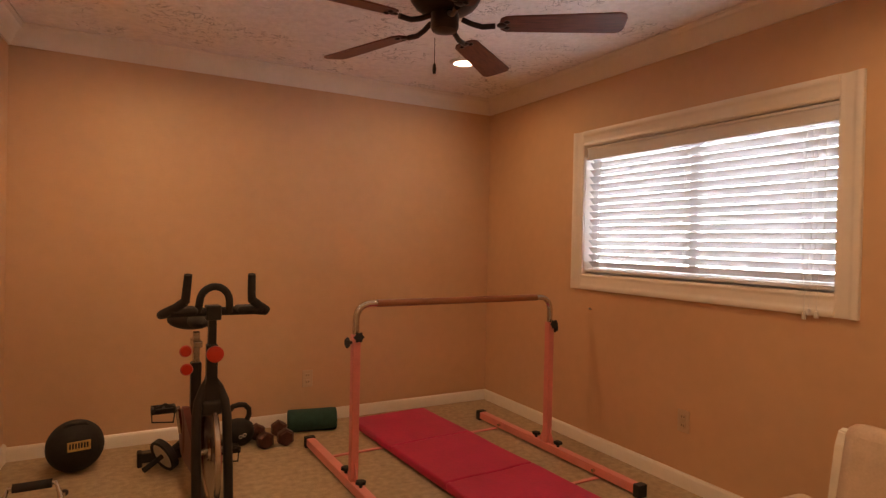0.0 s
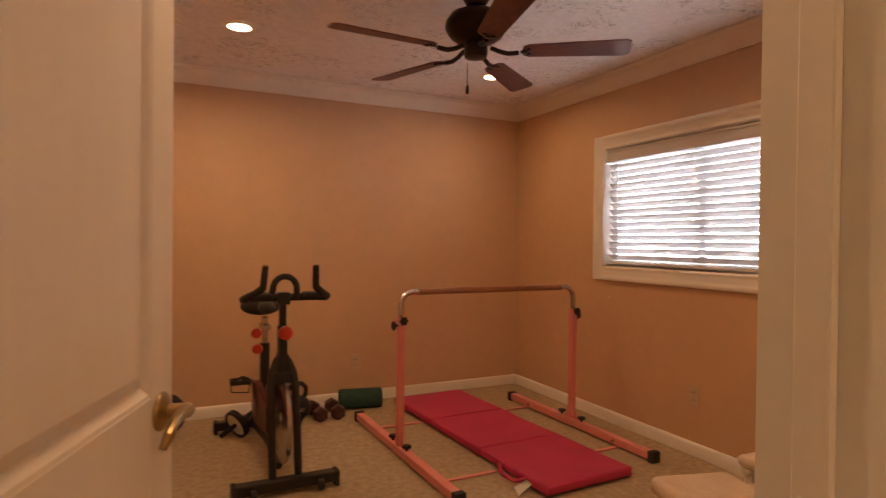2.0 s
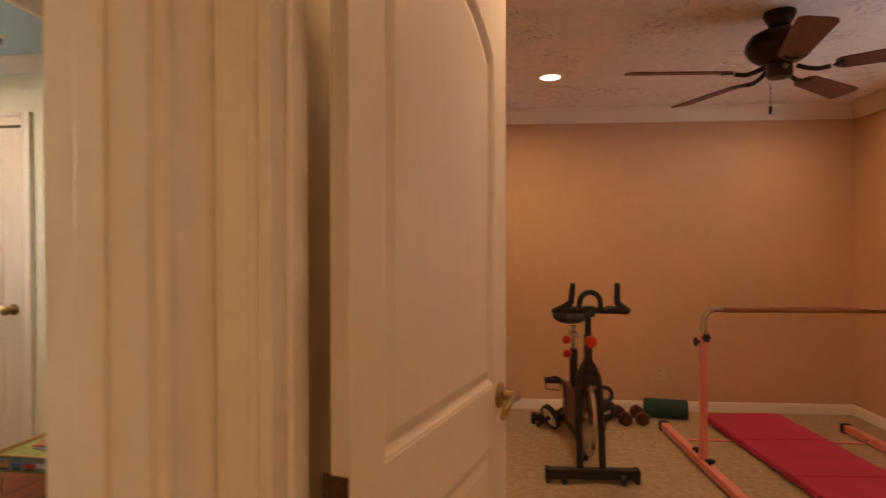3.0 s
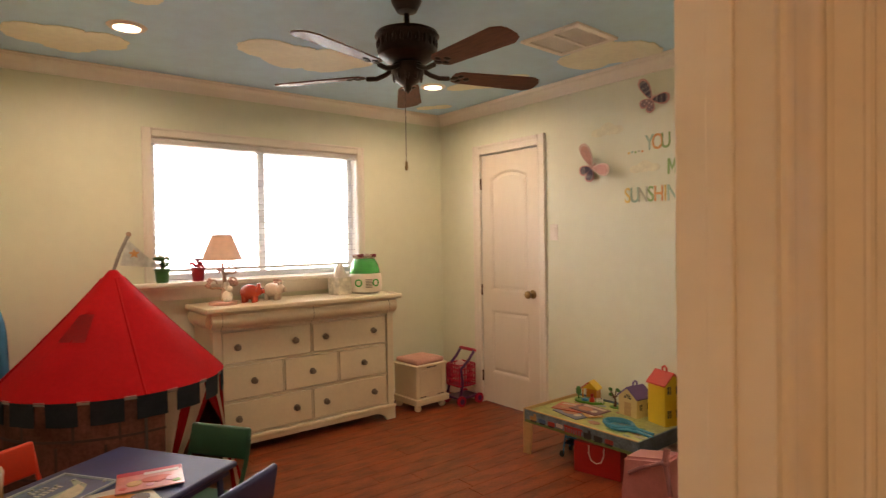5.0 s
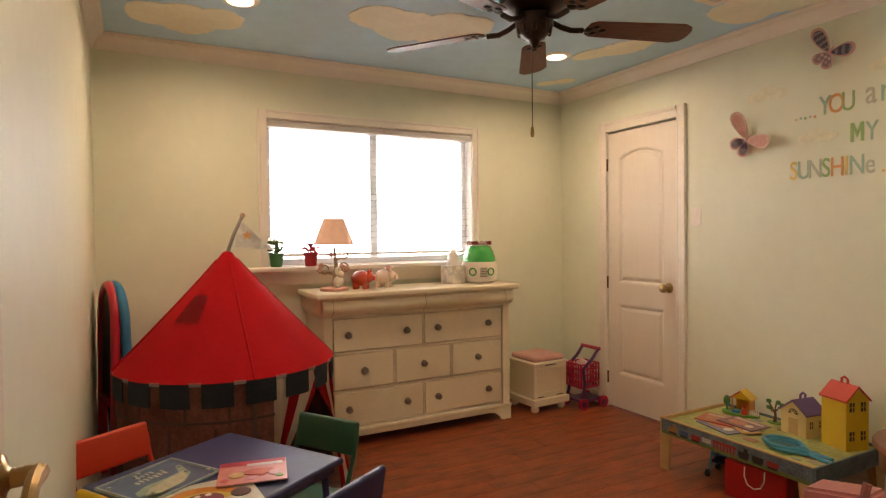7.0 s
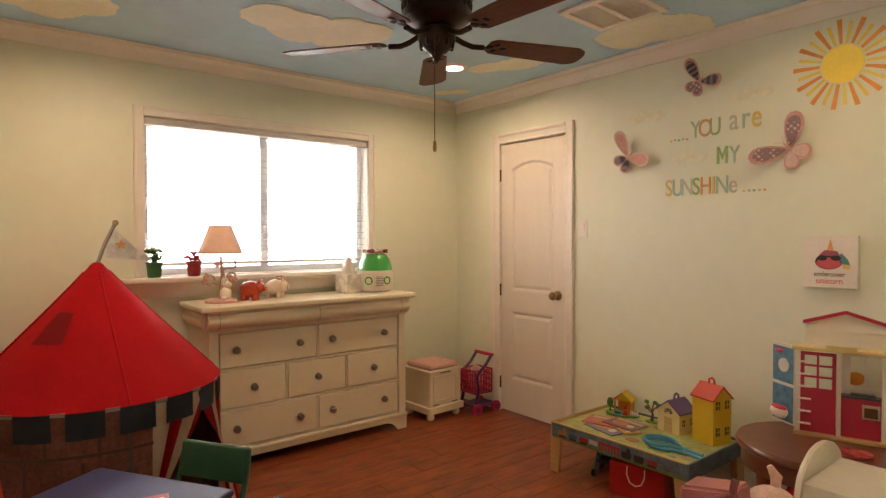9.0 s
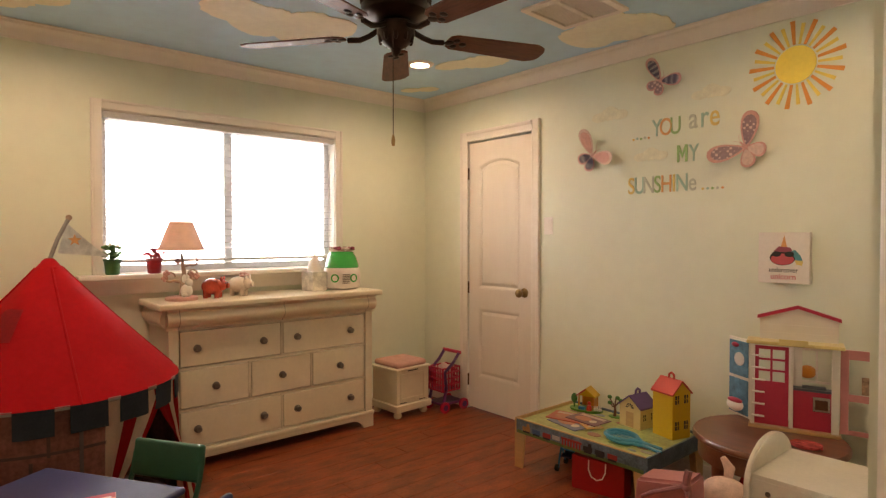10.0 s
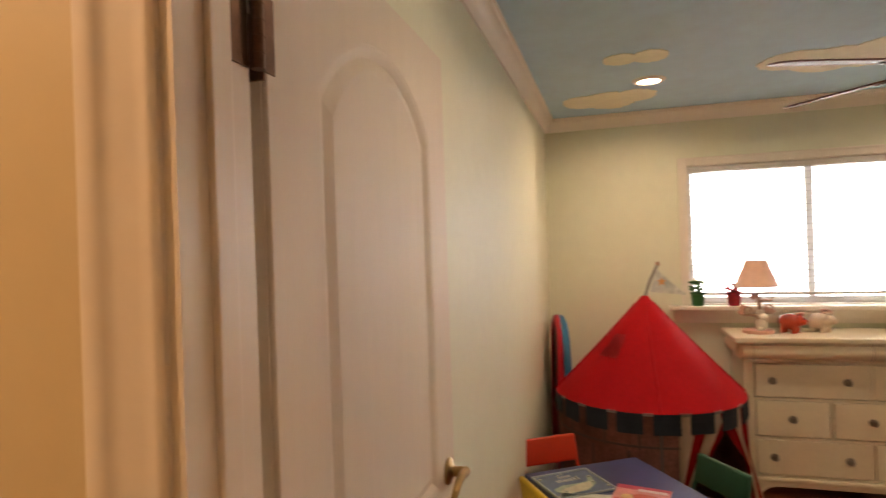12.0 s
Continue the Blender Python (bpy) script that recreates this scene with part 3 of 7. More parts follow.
bm = B()
prism(bm, [(0, z0 - 0.12), (0.014, z0 - 0.12), (0.02, z0 - 0.105), (0.024, z0 - 0.075), (0.04, z0 - 0.055), (0.046, z0 - 0.033), (0, z0 - 0.033)], y0 - 0.11, y1 + 0.11, "y")
part("apron", bm, TRIM, root)

# outdoors beyond the windows
bm = B()
box(bm, GE + 9, -25, -4, GE + 9.1, 25, 14)
solid("backdrop", bm, GYM_DAYLIGHT, "bright hazy daylight outside the exercise room", "backdrop", kind="structure")
bm = B()
box(bm, -9.1, -27, -4, -9.0, 23, 14)
solid("backdrop", bm, DAYLIGHT, "bright hazy daylight outside the playroom", "backdrop", kind="structure")
bm = B()
box(bm, -60, -60, -0.6, 60, 60, -0.5)
solid("ground", bm, material("pale_ground", (0.3, 0.3, 0.27), 0.9, vary=0.2, scale=2), "pale ground outside the house", "ground", kind="structure", smooth=0)


def downlight(x, y, glow):
    root = thing("recessed_downlight", pose(x, y, HG if (x, y) in GYM_LIGHTS else H), "white recessed ceiling downlight, seen or added, switched on", "downlight", "recessed ceiling lights")
    bm = B()
    lathe(bm, [(0.062, -0.012), (0.066, -0.012), (0.088, -0.006), (0.092, -0.0012), (0.062, -0.0012), (0.062, -0.012)], 32, cap=False)
    part("trim_ring", bm, TRIM, root)
    bm = B()
    lathe(bm, [(0, -0.0085), (0.04, -0.008), (0.061, -0.004), (0.061, -0.002), (0, -0.002)], 24)
    part("lens", bm, glow, root, "glowing lens")
    return root


# the added, unseen fill lamps get the same fixture
for lx, ly in (*GYM_LIGHTS, *B_LIGHTS, (4.42, -4.1)):
    downlight(lx, ly, LAMP_GLOW)


# ---- ceiling fans ----
FAN_METAL = material("oil_rubbed_bronze", (0.028, 0.015, 0.012), 0.38, 0.6, vary=0.3, scale=25, bump=0.08)
BLADE = material("walnut_fan_blade", (0.13, 0.042, 0.026), 0.5, vary=0.3, scale=10, stretch=(1, 8, 1), coat=0.0, spec=0.3)


def ceiling_fan(m, R, blade_z, angle0, ornate, chain, label):
    root = thing("ceiling_fan", m, label, "ceiling fan")
    bm = B()
    lathe(bm, [(0.0, 0), (0.068, 0), (0.07, -0.012), (0.062, -0.03), (0.045, -0.06), (0.02, -0.068), (0.0, -0.068)], 24)
    part("canopy", bm, FAN_METAL, root)
    top = blade_z + 0.19
    bm = B()
    rod(bm, (0, 0, top - 0.01), (0, 0, -0.05), 0.0125)
    part("downrod", bm, FAN_METAL, root)
    bm = B()
    if ornate:
        lathe(bm, [(0, top), (0.09, top - 0.002), (0.138, top - 0.014), (0.146, top - 0.03), (0.135, top - 0.04), (0.128, top - 0.07), (0.136, top - 0.09), (0.13, top - 0.115), (0.1, top - 0.135), (0.07, top - 0.145), (0, top - 0.145)], 32)
    else:
        lathe(bm, [(0, top), (0.08, top - 0.002), (0.12, top - 0.02), (0.14, top - 0.05), (0.145, top - 0.08), (0.135, top - 0.1), (0.12, top - 0.12), (0.09, top - 0.14), (0.06, top - 0.148), (0, top - 0.148)], 32)
    motor = part("motor_housing", bm, FAN_METAL, root)
    if ornate:
        bm = B()
        ball(bm, (0, 0, 0), 0.009, 0.009, 0.026, 8, 6)
        rib = finish(bm, "rib", FAN_METAL)
        for k in range(24):
            a = 2 * math.pi * k / 24
            share("rib", rib, motor, Matrix.Translation((0.131 * math.cos(a), 0.131 * math.sin(a), top - 0.066)))
    bm = B()
    lo = blade_z + 0.05
    if ornate:
        lathe(bm, [(0.055, lo), (0.072, lo - 0.015), (0.075, lo - 0.05), (0.062, lo - 0.08), (0.036, lo - 0.1), (0.022, lo - 0.108), (0.016, lo - 0.125), (0.0, lo - 0.145)], 24)
    else:
        lathe(bm, [(0.05, lo), (0.056, lo - 0.01), (0.056, lo - 0.06), (0.05, lo - 0.075), (0.02, lo - 0.082), (0, lo - 0.083)], 24)
    cup = part("switch_housing", bm, FAN_METAL, root)
    if ornate:
        for k in range(10):
            a = 2 * math.pi * k / 10
            share("leaf_rib", rib, cup, Matrix.Translation((0.062 * math.cos(a), 0.062 * math.sin(a), lo - 0.06)) @ Matrix.Diagonal((1.2, 1.2, 1.15, 1)))
    bm = B()
    r0, r1, a, b = 0.215, R, 0.052, 0.068
    if ornate:
        tip = [(r1 - 0.05, b), (r1 - 0.012, b * 0.72), (r1, b * 0.35), (r1, -b * 0.35), (r1 - 0.012, -b * 0.72), (r1 - 0.05, -b)]
    else:
        tip = [(r1 - 0.03, b), (r1 - 0.008, b * 0.85), (r1, b * 0.55), (r1, -b * 0.55), (r1 - 0.008, -b * 0.85), (r1 - 0.03, -b)]
    head = [(r0 + 0.03, -a), (r0 + 0.006, -a * 0.7), (r0, 0), (r0 + 0.006, a * 0.7), (r0 + 0.03, a)]
    prism(bm, head + tip, -0.003, 0.003, "z")
    blade_mesh = finish(bm, "blade", BLADE, 30)
    bm = B()
    tube(bm, [(0.07, 0, 0.02), (0.11, 0, 0.0), (0.15, 0, -0.012), (0.2, 0, -0.009)], 0.011, 8)
    for px, py, r in ((0.225, 0, 0.02), (0.25, 0.022, 0.015), (0.25, -0.022, 0.015), (0.285, 0, 0.016)) if ornate else ((0.225, 0, 0.02), (0.245, 0.02, 0.012), (0.245, -0.02, 0.012)):
        ball(bm, (px, py, -0.006), r, r, 0.005, 10, 6)
    arm_mesh = finish(bm, "bracket", FAN_METAL)
    for k in range(5):
        turn = Matrix.Translation((0, 0, blade_z)) @ Matrix.Rotation(radians(angle0 + 72 * k), 4, "Z") @ Matrix.Rotation(radians(-11), 4, "X")
        blade = share("blade", blade_mesh, root, turn)
        share("bracket", arm_mesh, blade, Matrix(), "dark bronze blade bracket")
    bm = B()
    cx, cy, z0, z1 = chain
    rod(bm, (cx, cy, z1), (cx, cy, z0 + 0.03), 0.0016, seg=6)
    pull = part("pull_chain", bm, FAN_METAL, root, "thin metal pull chain")
    bm = B()
    lathe(bm, [(0.002, 0.045), (0.006, 0.036), (0.008, 0.018), (0.006, 0.002), (0, 0)], 10, Matrix.Translation((cx, cy, z0 - 0.012)))
    part("pull_knob", bm, BRASS if ornate else FAN_METAL, pull, "small oval pull")
    return root


ceiling_fan(pose(5.335, -0.185, HG), 0.70, -0.275, -29, False, (-0.015, 0.06, -0.445, -0.31), "dark bronze ceiling fan with five walnut blades")
ceiling_fan(pose(1.94, -1.72, H), 0.66, -0.335, 0, True, (0.05, -0.05, -0.77, -0.34), "ornate bronze ceiling fan with five dark walnut blades")

# wall plates
PLATE = material("almond_plastic_plate", (0.58, 0.43, 0.30), 0.4, vary=0.03)
SLOT = material("dark_slot", (0.03, 0.025, 0.02), 0.6, vary=0)


def outlet(m, label):
    """A duplex outlet; local z up, y out of the wall."""
    root = thing("wall_outlet", m, label, "outlet", "wall outlets")
    bm = B()
    box(bm, -0.036, 0.0, -0.058, 0.036, 0.006, 0.058, 0.003)
    part("plate", bm, PLATE, root)
    for z in (-0.022, 0.022):
        bm = B()
        box(bm, -0.017, 0.005, z - 0.015, 0.017, 0.009, z + 0.015, 0.004)
        s = part("socket", bm, PLATE, root)
        bm = B()
        for dx in (-0.007, 0.007):
            box(bm, dx - 0.0015, 0.0085, z - 0.005, dx + 0.0015, 0.0095, z + 0.006)
        part("slots", bm, SLOT, s)
    return root


outlet(GYM_TURN @ pose(5.133, GN, 0.30, 0, 0, 180), "almond duplex outlet on a tan wall")
outlet(GYM_TURN @ pose(GE, -0.165, 0.345, 0, 0, 90), "almond duplex outlet below a window")
root = thing("light_switch", pose(1.309, 0, 1.39, 0, 0, 180), "white rocker switch beside the closet door", "switch")
bm = B()
box(bm, -0.036, 0, -0.058, 0.036, 0.006, 0.058, 0.003)
part("plate", bm, TRIM, root)
bm = B()
box(bm, -0.017, 0.005, -0.034, 0.017, 0.010, 0.034, 0.003)
part("rocker", bm, TRIM, root)
# small picture nail below the exercise room window
bm = B()
rod(bm, (GE - 0.014, 0.537, 0.855), (GE + 0.002, 0.537, 0.85), 0.004, seg=8)
ball(bm, (GE - 0.014, 0.537, 0.855), 0.007)
turned(solid("wall_hook", bm, TRIM, "small white painted wall hook", "hook"))

# ---- exercise room ----
BLACK = material("black_powder_coat", (0.012, 0.011, 0.011), 0.45, vary=0.2, scale=20, bump=0.05)
RUBBER = material("black_rubber", (0.015, 0.014, 0.014), 0.75, vary=0.25, scale=30, bump=0.25, bump_scale=120)
CHROME = material("brushed_steel", (0.6, 0.58, 0.56), 0.25, 1.0, vary=0.06, scale=20)
RED_KNOB = material("red_plastic", (0.55, 0.035, 0.02), 0.4, vary=0.06)
PINK_STEEL = material("pink_powder_coat", (0.72, 0.24, 0.22), 0.4, vary=0.06, scale=10, bump=0.04)
MAT_PINK = material("magenta_vinyl_mat", (0.48, 0.028, 0.095), 0.5, vary=0.08, scale=6, bump=0.2, bump_scale=50)
BAR_WOOD = material("varnished_wood_bar", (0.30, 0.12, 0.06), 0.35, vary=0.2, scale=12, stretch=(0.3, 6, 6))


def spin_bike():
    root = thing("exercise_bike", pose(4.535, 0.215, 0, 0, 0, 5.5), "black spinning bike with steel flywheel and red knobs", "exercise bike")
    for u, w, nm in ((0.0, 0.245, "front_foot"), (1.05, 0.225, "rear_foot")):
        bm = B()
        box(bm, -w, u - 0.03, 0.022, w, u + 0.03, 0.075, 0.006)
        foot = part(nm, bm, BLACK, root)
        for s in (-1, 1):
            bm = B()
            box(bm, s * w - 0.012, u - 0.034, 0.0, s * w + 0.012, u + 0.034, 0.079, 0.006)
            part("end_cap", bm, RUBBER, foot)
            if u == 0:
                bm = B()
                rod(bm, (s * 0.16 - 0.012, -0.045, 0.03), (s * 0.16 + 0.012, -0.045, 0.03), 0.026, seg=16)
                part("transport_wheel", bm, RUBBER, foot)
    for s in (-1, 1):
        bm = B()
        tube(bm, [(s * 0.062, 0.02, 0.07), (s * 0.062, 0.06, 0.3), (s * 0.06, 0.095, 0.5), (s * 0.052, 0.108, 0.56), (s * 0.03, 0.12, 0.615), (s * 0.012, 0.125, 0.64)], 0.02, 10)
        part("fork_leg", bm, BLACK, root)
    bm = B()
    box(bm, -0.045, 0.09, 0.5, 0.045, 0.15, 0.57, 0.02, 3)
    prism(bm, [(-0.05, 0.54), (0.05, 0.54), (0.03, 0.62), (0.022, 0.66), (-0.022, 0.66), (-0.03, 0.62)], 0.1, 0.15)
    part("fork_crown", bm, BLACK, root)
    bm = B()
    box(bm, -0.022, 0.1, 0.63, 0.022, 0.145, 0.80, 0.005)
    part("head_tube", bm, BLACK, root)
    bm = B()
    box(bm, -0.016, 0.106, 0.79, 0.016, 0.139, 0.945, 0.003)
    part("handlebar_post", bm, BLACK, root)
    bm = B()
    lathe(bm, [(0, -0.02), (0.03, -0.02), (0.034, -0.012), (0.034, 0.01), (0.022, 0.018), (0, 0.019)], 16, Matrix.Translation((0.006, 0.075, 0.765)) @ Matrix.Rotation(radians(90), 4, "X"))
    part("adjusting_knob", bm, RED_KNOB, root, "round red plastic knob")
    # handlebar
    bm = B()
    z = 0.94
    left = [(-0.02, 0.1, z), (-0.10, 0.1, z), (-0.17, 0.09, z), (-0.2, 0.05, z), (-0.192, 0.0, z + 0.012), (-0.155, -0.035, z + 0.035), (-0.125, -0.05, z + 0.06)]
    for s in (-1, 1):
        tube(bm, [(s * -p[0], p[1], p[2]) for p in left], 0.018, 10)
    bars = part("handlebar", bm, RUBBER, root)
    for s in (-1, 1):
        bm = B()
        tube(bm, [(s * 0.125, -0.05, z + 0.055), (s * 0.122, -0.055, z + 0.09), (s * 0.118, -0.075, z + 0.165)], 0.0165, 10, radii=[0.017, 0.0165, 0.015])
        part("grip_horn", bm, RUBBER, bars)
        bm = B()
        box(bm, s * 0.125 - 0.05, -0.045, z + 0.005, s * 0.125 + 0.05, 0.06, z + 0.032, 0.012, 3)
        part("arm_pad", bm, RUBBER, bars)
    bm = B()
    tube(bm, [(-0.062, 0.09, z)] + [(p[0], p[1] - 0.02, p[2]) for p in arc((0, 0.085, z + 0.045), 0.058, 180, 0, 10, r2=0.062)] + [(0.062, 0.09, z)], 0.0155, 10)
    part("centre_loop", bm, RUBBER, bars)
    bm = B()
    box(bm, -0.03, 0.075, z - 0.035, 0.03, 0.14, z + 0.026, 0.006)
    part("clamp", bm, BLACK, bars)
    # flywheel
    bm = B()
    turn = Matrix.Translation((0.012, 0.215, 0.315)) @ Matrix.Rotation(radians(90), 4, "Y")
    lathe(bm, [(0.235, -0.012), (0.24, -0.008), (0.24, 0.008), (0.235, 0.012), (0.19, 0.012), (0.185, 0.005), (0.06, 0.005), (0.05, 0.014), (0.0, 0.014), (0.0, -0.014), (0.05, -0.014), (0.06, -0.005), (0.185, -0.005), (0.19, -0.012), (0.235, -0.012)], 40, turn, cap=False)
    wheel = part("flywheel", bm, CHROME, root, "polished steel flywheel")
    bm = B()
    rod(bm, (-0.06, 0.215, 0.315), (0.085, 0.215, 0.315), 0.014)
    part("axle", bm, CHROME, wheel)
    bm = B()
    box(bm, -0.006, 0.20, 0.515, 0.034, 0.27, 0.585, 0.01)
    rod(bm, (0.012, 0.235, 0.58), (0.012, 0.2, 0.72), 0.006)
    part("brake", bm, CHROME, root)
    # guard, beams, seat
    bm = B()
    lathe(bm, [(0.0, -0.018), (0.105, -0.018), (0.12, -0.01), (0.12, 0.01), (0.105, 0.018), (0, 0.018)], 28, Matrix.Translation((-0.055, 0.52, 0.32)) @ Matrix.Rotation(radians(90), 4, "Y"))
    prism(bm, [(0.17, 0.25), (0.52, 0.2), (0.52, 0.44), (0.17, 0.38)], -0.07, -0.04, "x")
    part("chain_guard", bm, material("dark_red_guard", (0.10, 0.02, 0.018), 0.4, vary=0.2), root, "dark chain guard")
    bm = B()
    tube(bm, [(0, 0.13, 0.6), (0, 0.36, 0.46), (0, 0.56, 0.32), (0, 0.82, 0.18), (0, 1.04, 0.06)], 0.026, 10)
    part("main_beam", bm, BLACK, root)
    bm = B()
    tube(bm, [(0, 0.2, 0.06), (0, 0.5, 0.1), (0, 1.02, 0.055)], 0.02, 8)
    part("lower_beam", bm, BLACK, root)
    bm = B()
    box(bm, -0.024, 0.6, 0.28, 0.024, 0.655, 0.63, 0.005)
    part("seat_tube", bm, BLACK, root)
    bm = B()
    box(bm, -0.016, 0.612, 0.62, 0.016, 0.644, 0.78, 0.003)
    box(bm, -0.022, 0.56, 0.71, 0.022, 0.69, 0.74, 0.004)
    part("seat_post", bm, CHROME, root, "grey steel seat post")
    for dx, dz in ((-0.045, 0.60), (-0.05, 0.69)):
        bm = B()
        lathe(bm, [(0, -0.018), (0.026, -0.016), (0.03, 0), (0.024, 0.014), (0, 0.016)], 14, Matrix.Translation((dx, 0.6, dz)) @ Matrix.Rotation(radians(90), 4, "X"))
        part("adjusting_knob", bm, RED_KNOB, root, "round red plastic knob")
    bm = B()
    ball(bm, (-0.012, 0.69, 0.838), 0.118, 0.1, 0.054, 20, 12)
    ball(bm, (0, 0.58, 0.84), 0.05, 0.13, 0.036, 16, 10)
    part("saddle", bm, RUBBER, root, "wide padded black saddle")
    # cranks
    for s, ang in ((-1, 55), (1, 235)):
        bm = B()
        c = Vector((s * 0.075, 0.52, 0.32))
        e = c + Vector((s * 0.02, -math.cos(radians(ang)) * 0.1, math.sin(radians(ang)) * 0.165))
        tube(bm, [c, e], 0.011, 8)
        crank = part("crank_arm", bm, CHROME, root)
        bm = B()
        px, py, pz = e.x + s * 0.06, e.y, e.z
        for dy in (-0.035, 0.035):
            box(bm, px - 0.05, py + dy - 0.007, pz - 0.012, px + 0.05, py + dy + 0.007, pz + 0.012, 0.003)
        for dx in (-0.046, 0.0, 0.046):
            box(bm, px + dx - 0.006, py - 0.034, pz - 0.010, px + dx + 0.006, py + 0.034, pz + 0.010, 0.002)
        pedal = part("pedal", bm, RUBBER, crank)
        bm = B()
        tube(bm, [(px - 0.045, py - 0.04, pz), (px - 0.04, py - 0.075, pz + 0.025), (px, py - 0.085, pz + 0.045), (px + 0.04, py - 0.075, pz + 0.025), (px + 0.045, py - 0.04, pz)], 0.005, 6)
        tube(bm, [(px - 0.05, py, pz), (px - 0.048, py - 0.02, pz - 0.05), (px + 0.04, py - 0.02, pz - 0.06), (px + 0.05, py, pz)], 0.004, 6)
        part("toe_cage", bm, RUBBER, crank)
    return root


spin_bike()


def star_knob(bm, m):
    lathe(bm, [(0.008, -0.014), (0.009, 0.0), (0.02, 0.002), (0.022, 0.012), (0.02, 0.018), (0, 0.02)], 14, m)
    for k in range(6):
        a = 2 * math.pi * k / 6
        ball(bm, (0.021 * math.cos(a), 0.021 * math.sin(a), 0.01), 0.007, 0.007, 0.008, 8, 6, m)


def gymnastics_bar():
    root = thing("gymnastics_bar", pose(5.815, 0.57, 0, 0, 0, 5.8), "pink steel gymnastics bar with a wooden rail on carpet", "gymnastics bar")
    half = 0.622
    for s in (-1, 1):
        bm = B()
        box(bm, s * half - 0.025, -0.70, 0.012, s * half + 0.025, 0.70, 0.058, 0.004)
        foot = part("foot_beam", bm, PINK_STEEL, root)
        for e in (-1, 1):
            bm = B()
            box(bm, s * half - 0.03, e * 0.71 - 0.02, 0.0, s * half + 0.03, e * 0.71 + 0.02, 0.064, 0.004)
            part("end_cap", bm, RUBBER, foot, "black rubber end cap")
        for dy in (-0.42, 0.45):
            bm = B()
            rod(bm, (s * half - s * 0.04, dy, 0.036), (s * half - s * 0.02, dy, 0.036), 0.009, seg=8)
            part("bolt", bm, CHROME, foot)
        bm = B()
        box(bm, s * half - 0.02, -0.02, 0.055, s * half + 0.02, 0.02, 0.785, 0.004)
        prism(bm, [(-0.07, 0.056), (0.07, 0.056), (0.022, 0.15), (-0.022, 0.15)], s * half - 0.003, s * half + 0.003, "x")
        post = part("post", bm, PINK_STEEL, root)
        for y in (-0.1, 0.1):
            bm = B()
            star_knob(bm, Matrix.Translation((s * half, y, 0.072)))
            part("star_knob", bm, RUBBER, post, "black star knob")
        for turn, pt in ((Matrix.Rotation(radians(90 * s), 4, "Y"), (s * half + s * 0.034, 0, 0.745)), (Matrix.Rotation(radians(90), 4, "X"), (s * half, -0.034, 0.775))):
            bm = B()
            star_knob(bm, Matrix.Translation(pt) @ turn)
            part("star_knob", bm, RUBBER, post, "black star knob")
        bm = B()
        tube(bm, [(s * half, 0, 0.76), (s * half, 0, 0.86)] + [(s * (half - 0.075) + s * 0.075 * math.cos(a), 0, 0.86 + 0.075 * math.sin(a)) for a in np.linspace(0.2, math.pi / 2, 8)] + [(s * (half - 0.115), 0, 0.935)], 0.0165, 12)
        part("bent_tube", bm, CHROME, root, "bare steel bent tube")
    bm = B()
    rod(bm, (-half + 0.11, 0, 0.935), (half - 0.11, 0, 0.935), 0.0195, seg=16)
    part("rail", bm, BAR_WOOD, root, "varnished wooden rail")
    for y in (-0.45, 0.48):
        bm = B()
        box(bm, -half + 0.026, y - 0.012, 0.004, half - 0.026, y + 0.012, 0.012, 0.002)
        part("cross_strap", bm, PINK_STEEL, root)
    return root


gymnastics_bar()


def folding_mat():
    root = thing("folding_mat", pose(5.85, 0.64, 0.014, 0, 0, 7.6), "magenta vinyl tri-fold exercise mat lying open", "exercise mat")
    for k in range(3):
        bm = B()
        y = -0.9 + 0.6 * k
        vs = box(bm, -0.283, y + 0.002, 0, 0.283, y + 0.598, 0.046, 0.011, 3)
        bmesh.ops.subdivide_edges(bm, edges=[e for e in bm.edges if e.calc_length() > 0.3], cuts=6, use_grid_fill=True)
        for v in bm.verts:
            if v.co.z > 0.03:
                v.co.z += 0.004 * noise.noise(v.co * 5) - 0.003 * (1 - min(1, abs(v.co.y - y - 0.3) / 0.3))
        part("panel", bm, MAT_PINK, root)
    bm = B()
    tube(bm, [(-0.282, -0.52, 0.03), (-0.33, -0.56, 0.05), (-0.365, -0.64, 0.035), (-0.34, -0.71, 0.02), (-0.282, -0.73, 0.028)], 0.011, 8)
    part("carry_handle", bm, MAT_PINK, root)
    bm = B()
    n = [bm.verts.new(p) for p in ((-0.29, -0.74, 0.03), (-0.30, -0.80, 0.028), (-0.40, -0.83, 0.004), (-0.375, -0.755, 0.012))]
    f = bm.faces.new(n)
    bmesh.ops.solidify(bm, geom=[f], thickness=0.0012)
    part("care_tag", bm, TRIM, root, "white cloth care tag")
    return root


folding_mat()

# medicine ball
root = thing("medicine_ball", pose(3.905, 1.29, 0, 0, 0, 16), "black rubber double-grip medicine ball against the wall", "medicine ball")
bm = B()
ball(bm, (0, 0, 0.135), 0.135, 0.12, 0.135, 32, 20)
part("ball", bm, RUBBER, root)
bm = B()
box(bm, -0.052, -0.1205, 0.14, 0.052, -0.111, 0.19, 0.003)
part("label_patch", bm, material("worn_yellow_label", (0.55, 0.36, 0.12), 0.6, vary=0.2, scale=40), root, "yellow rubber label patch")
bm = B()
for k in range(7):
    box(bm, -0.044 + k * 0.0128, -0.1225, 0.155, -0.036 + k * 0.0128, -0.1195, 0.182)
part("lettering", bm, RUBBER, root, smooth=0)
bm = B()
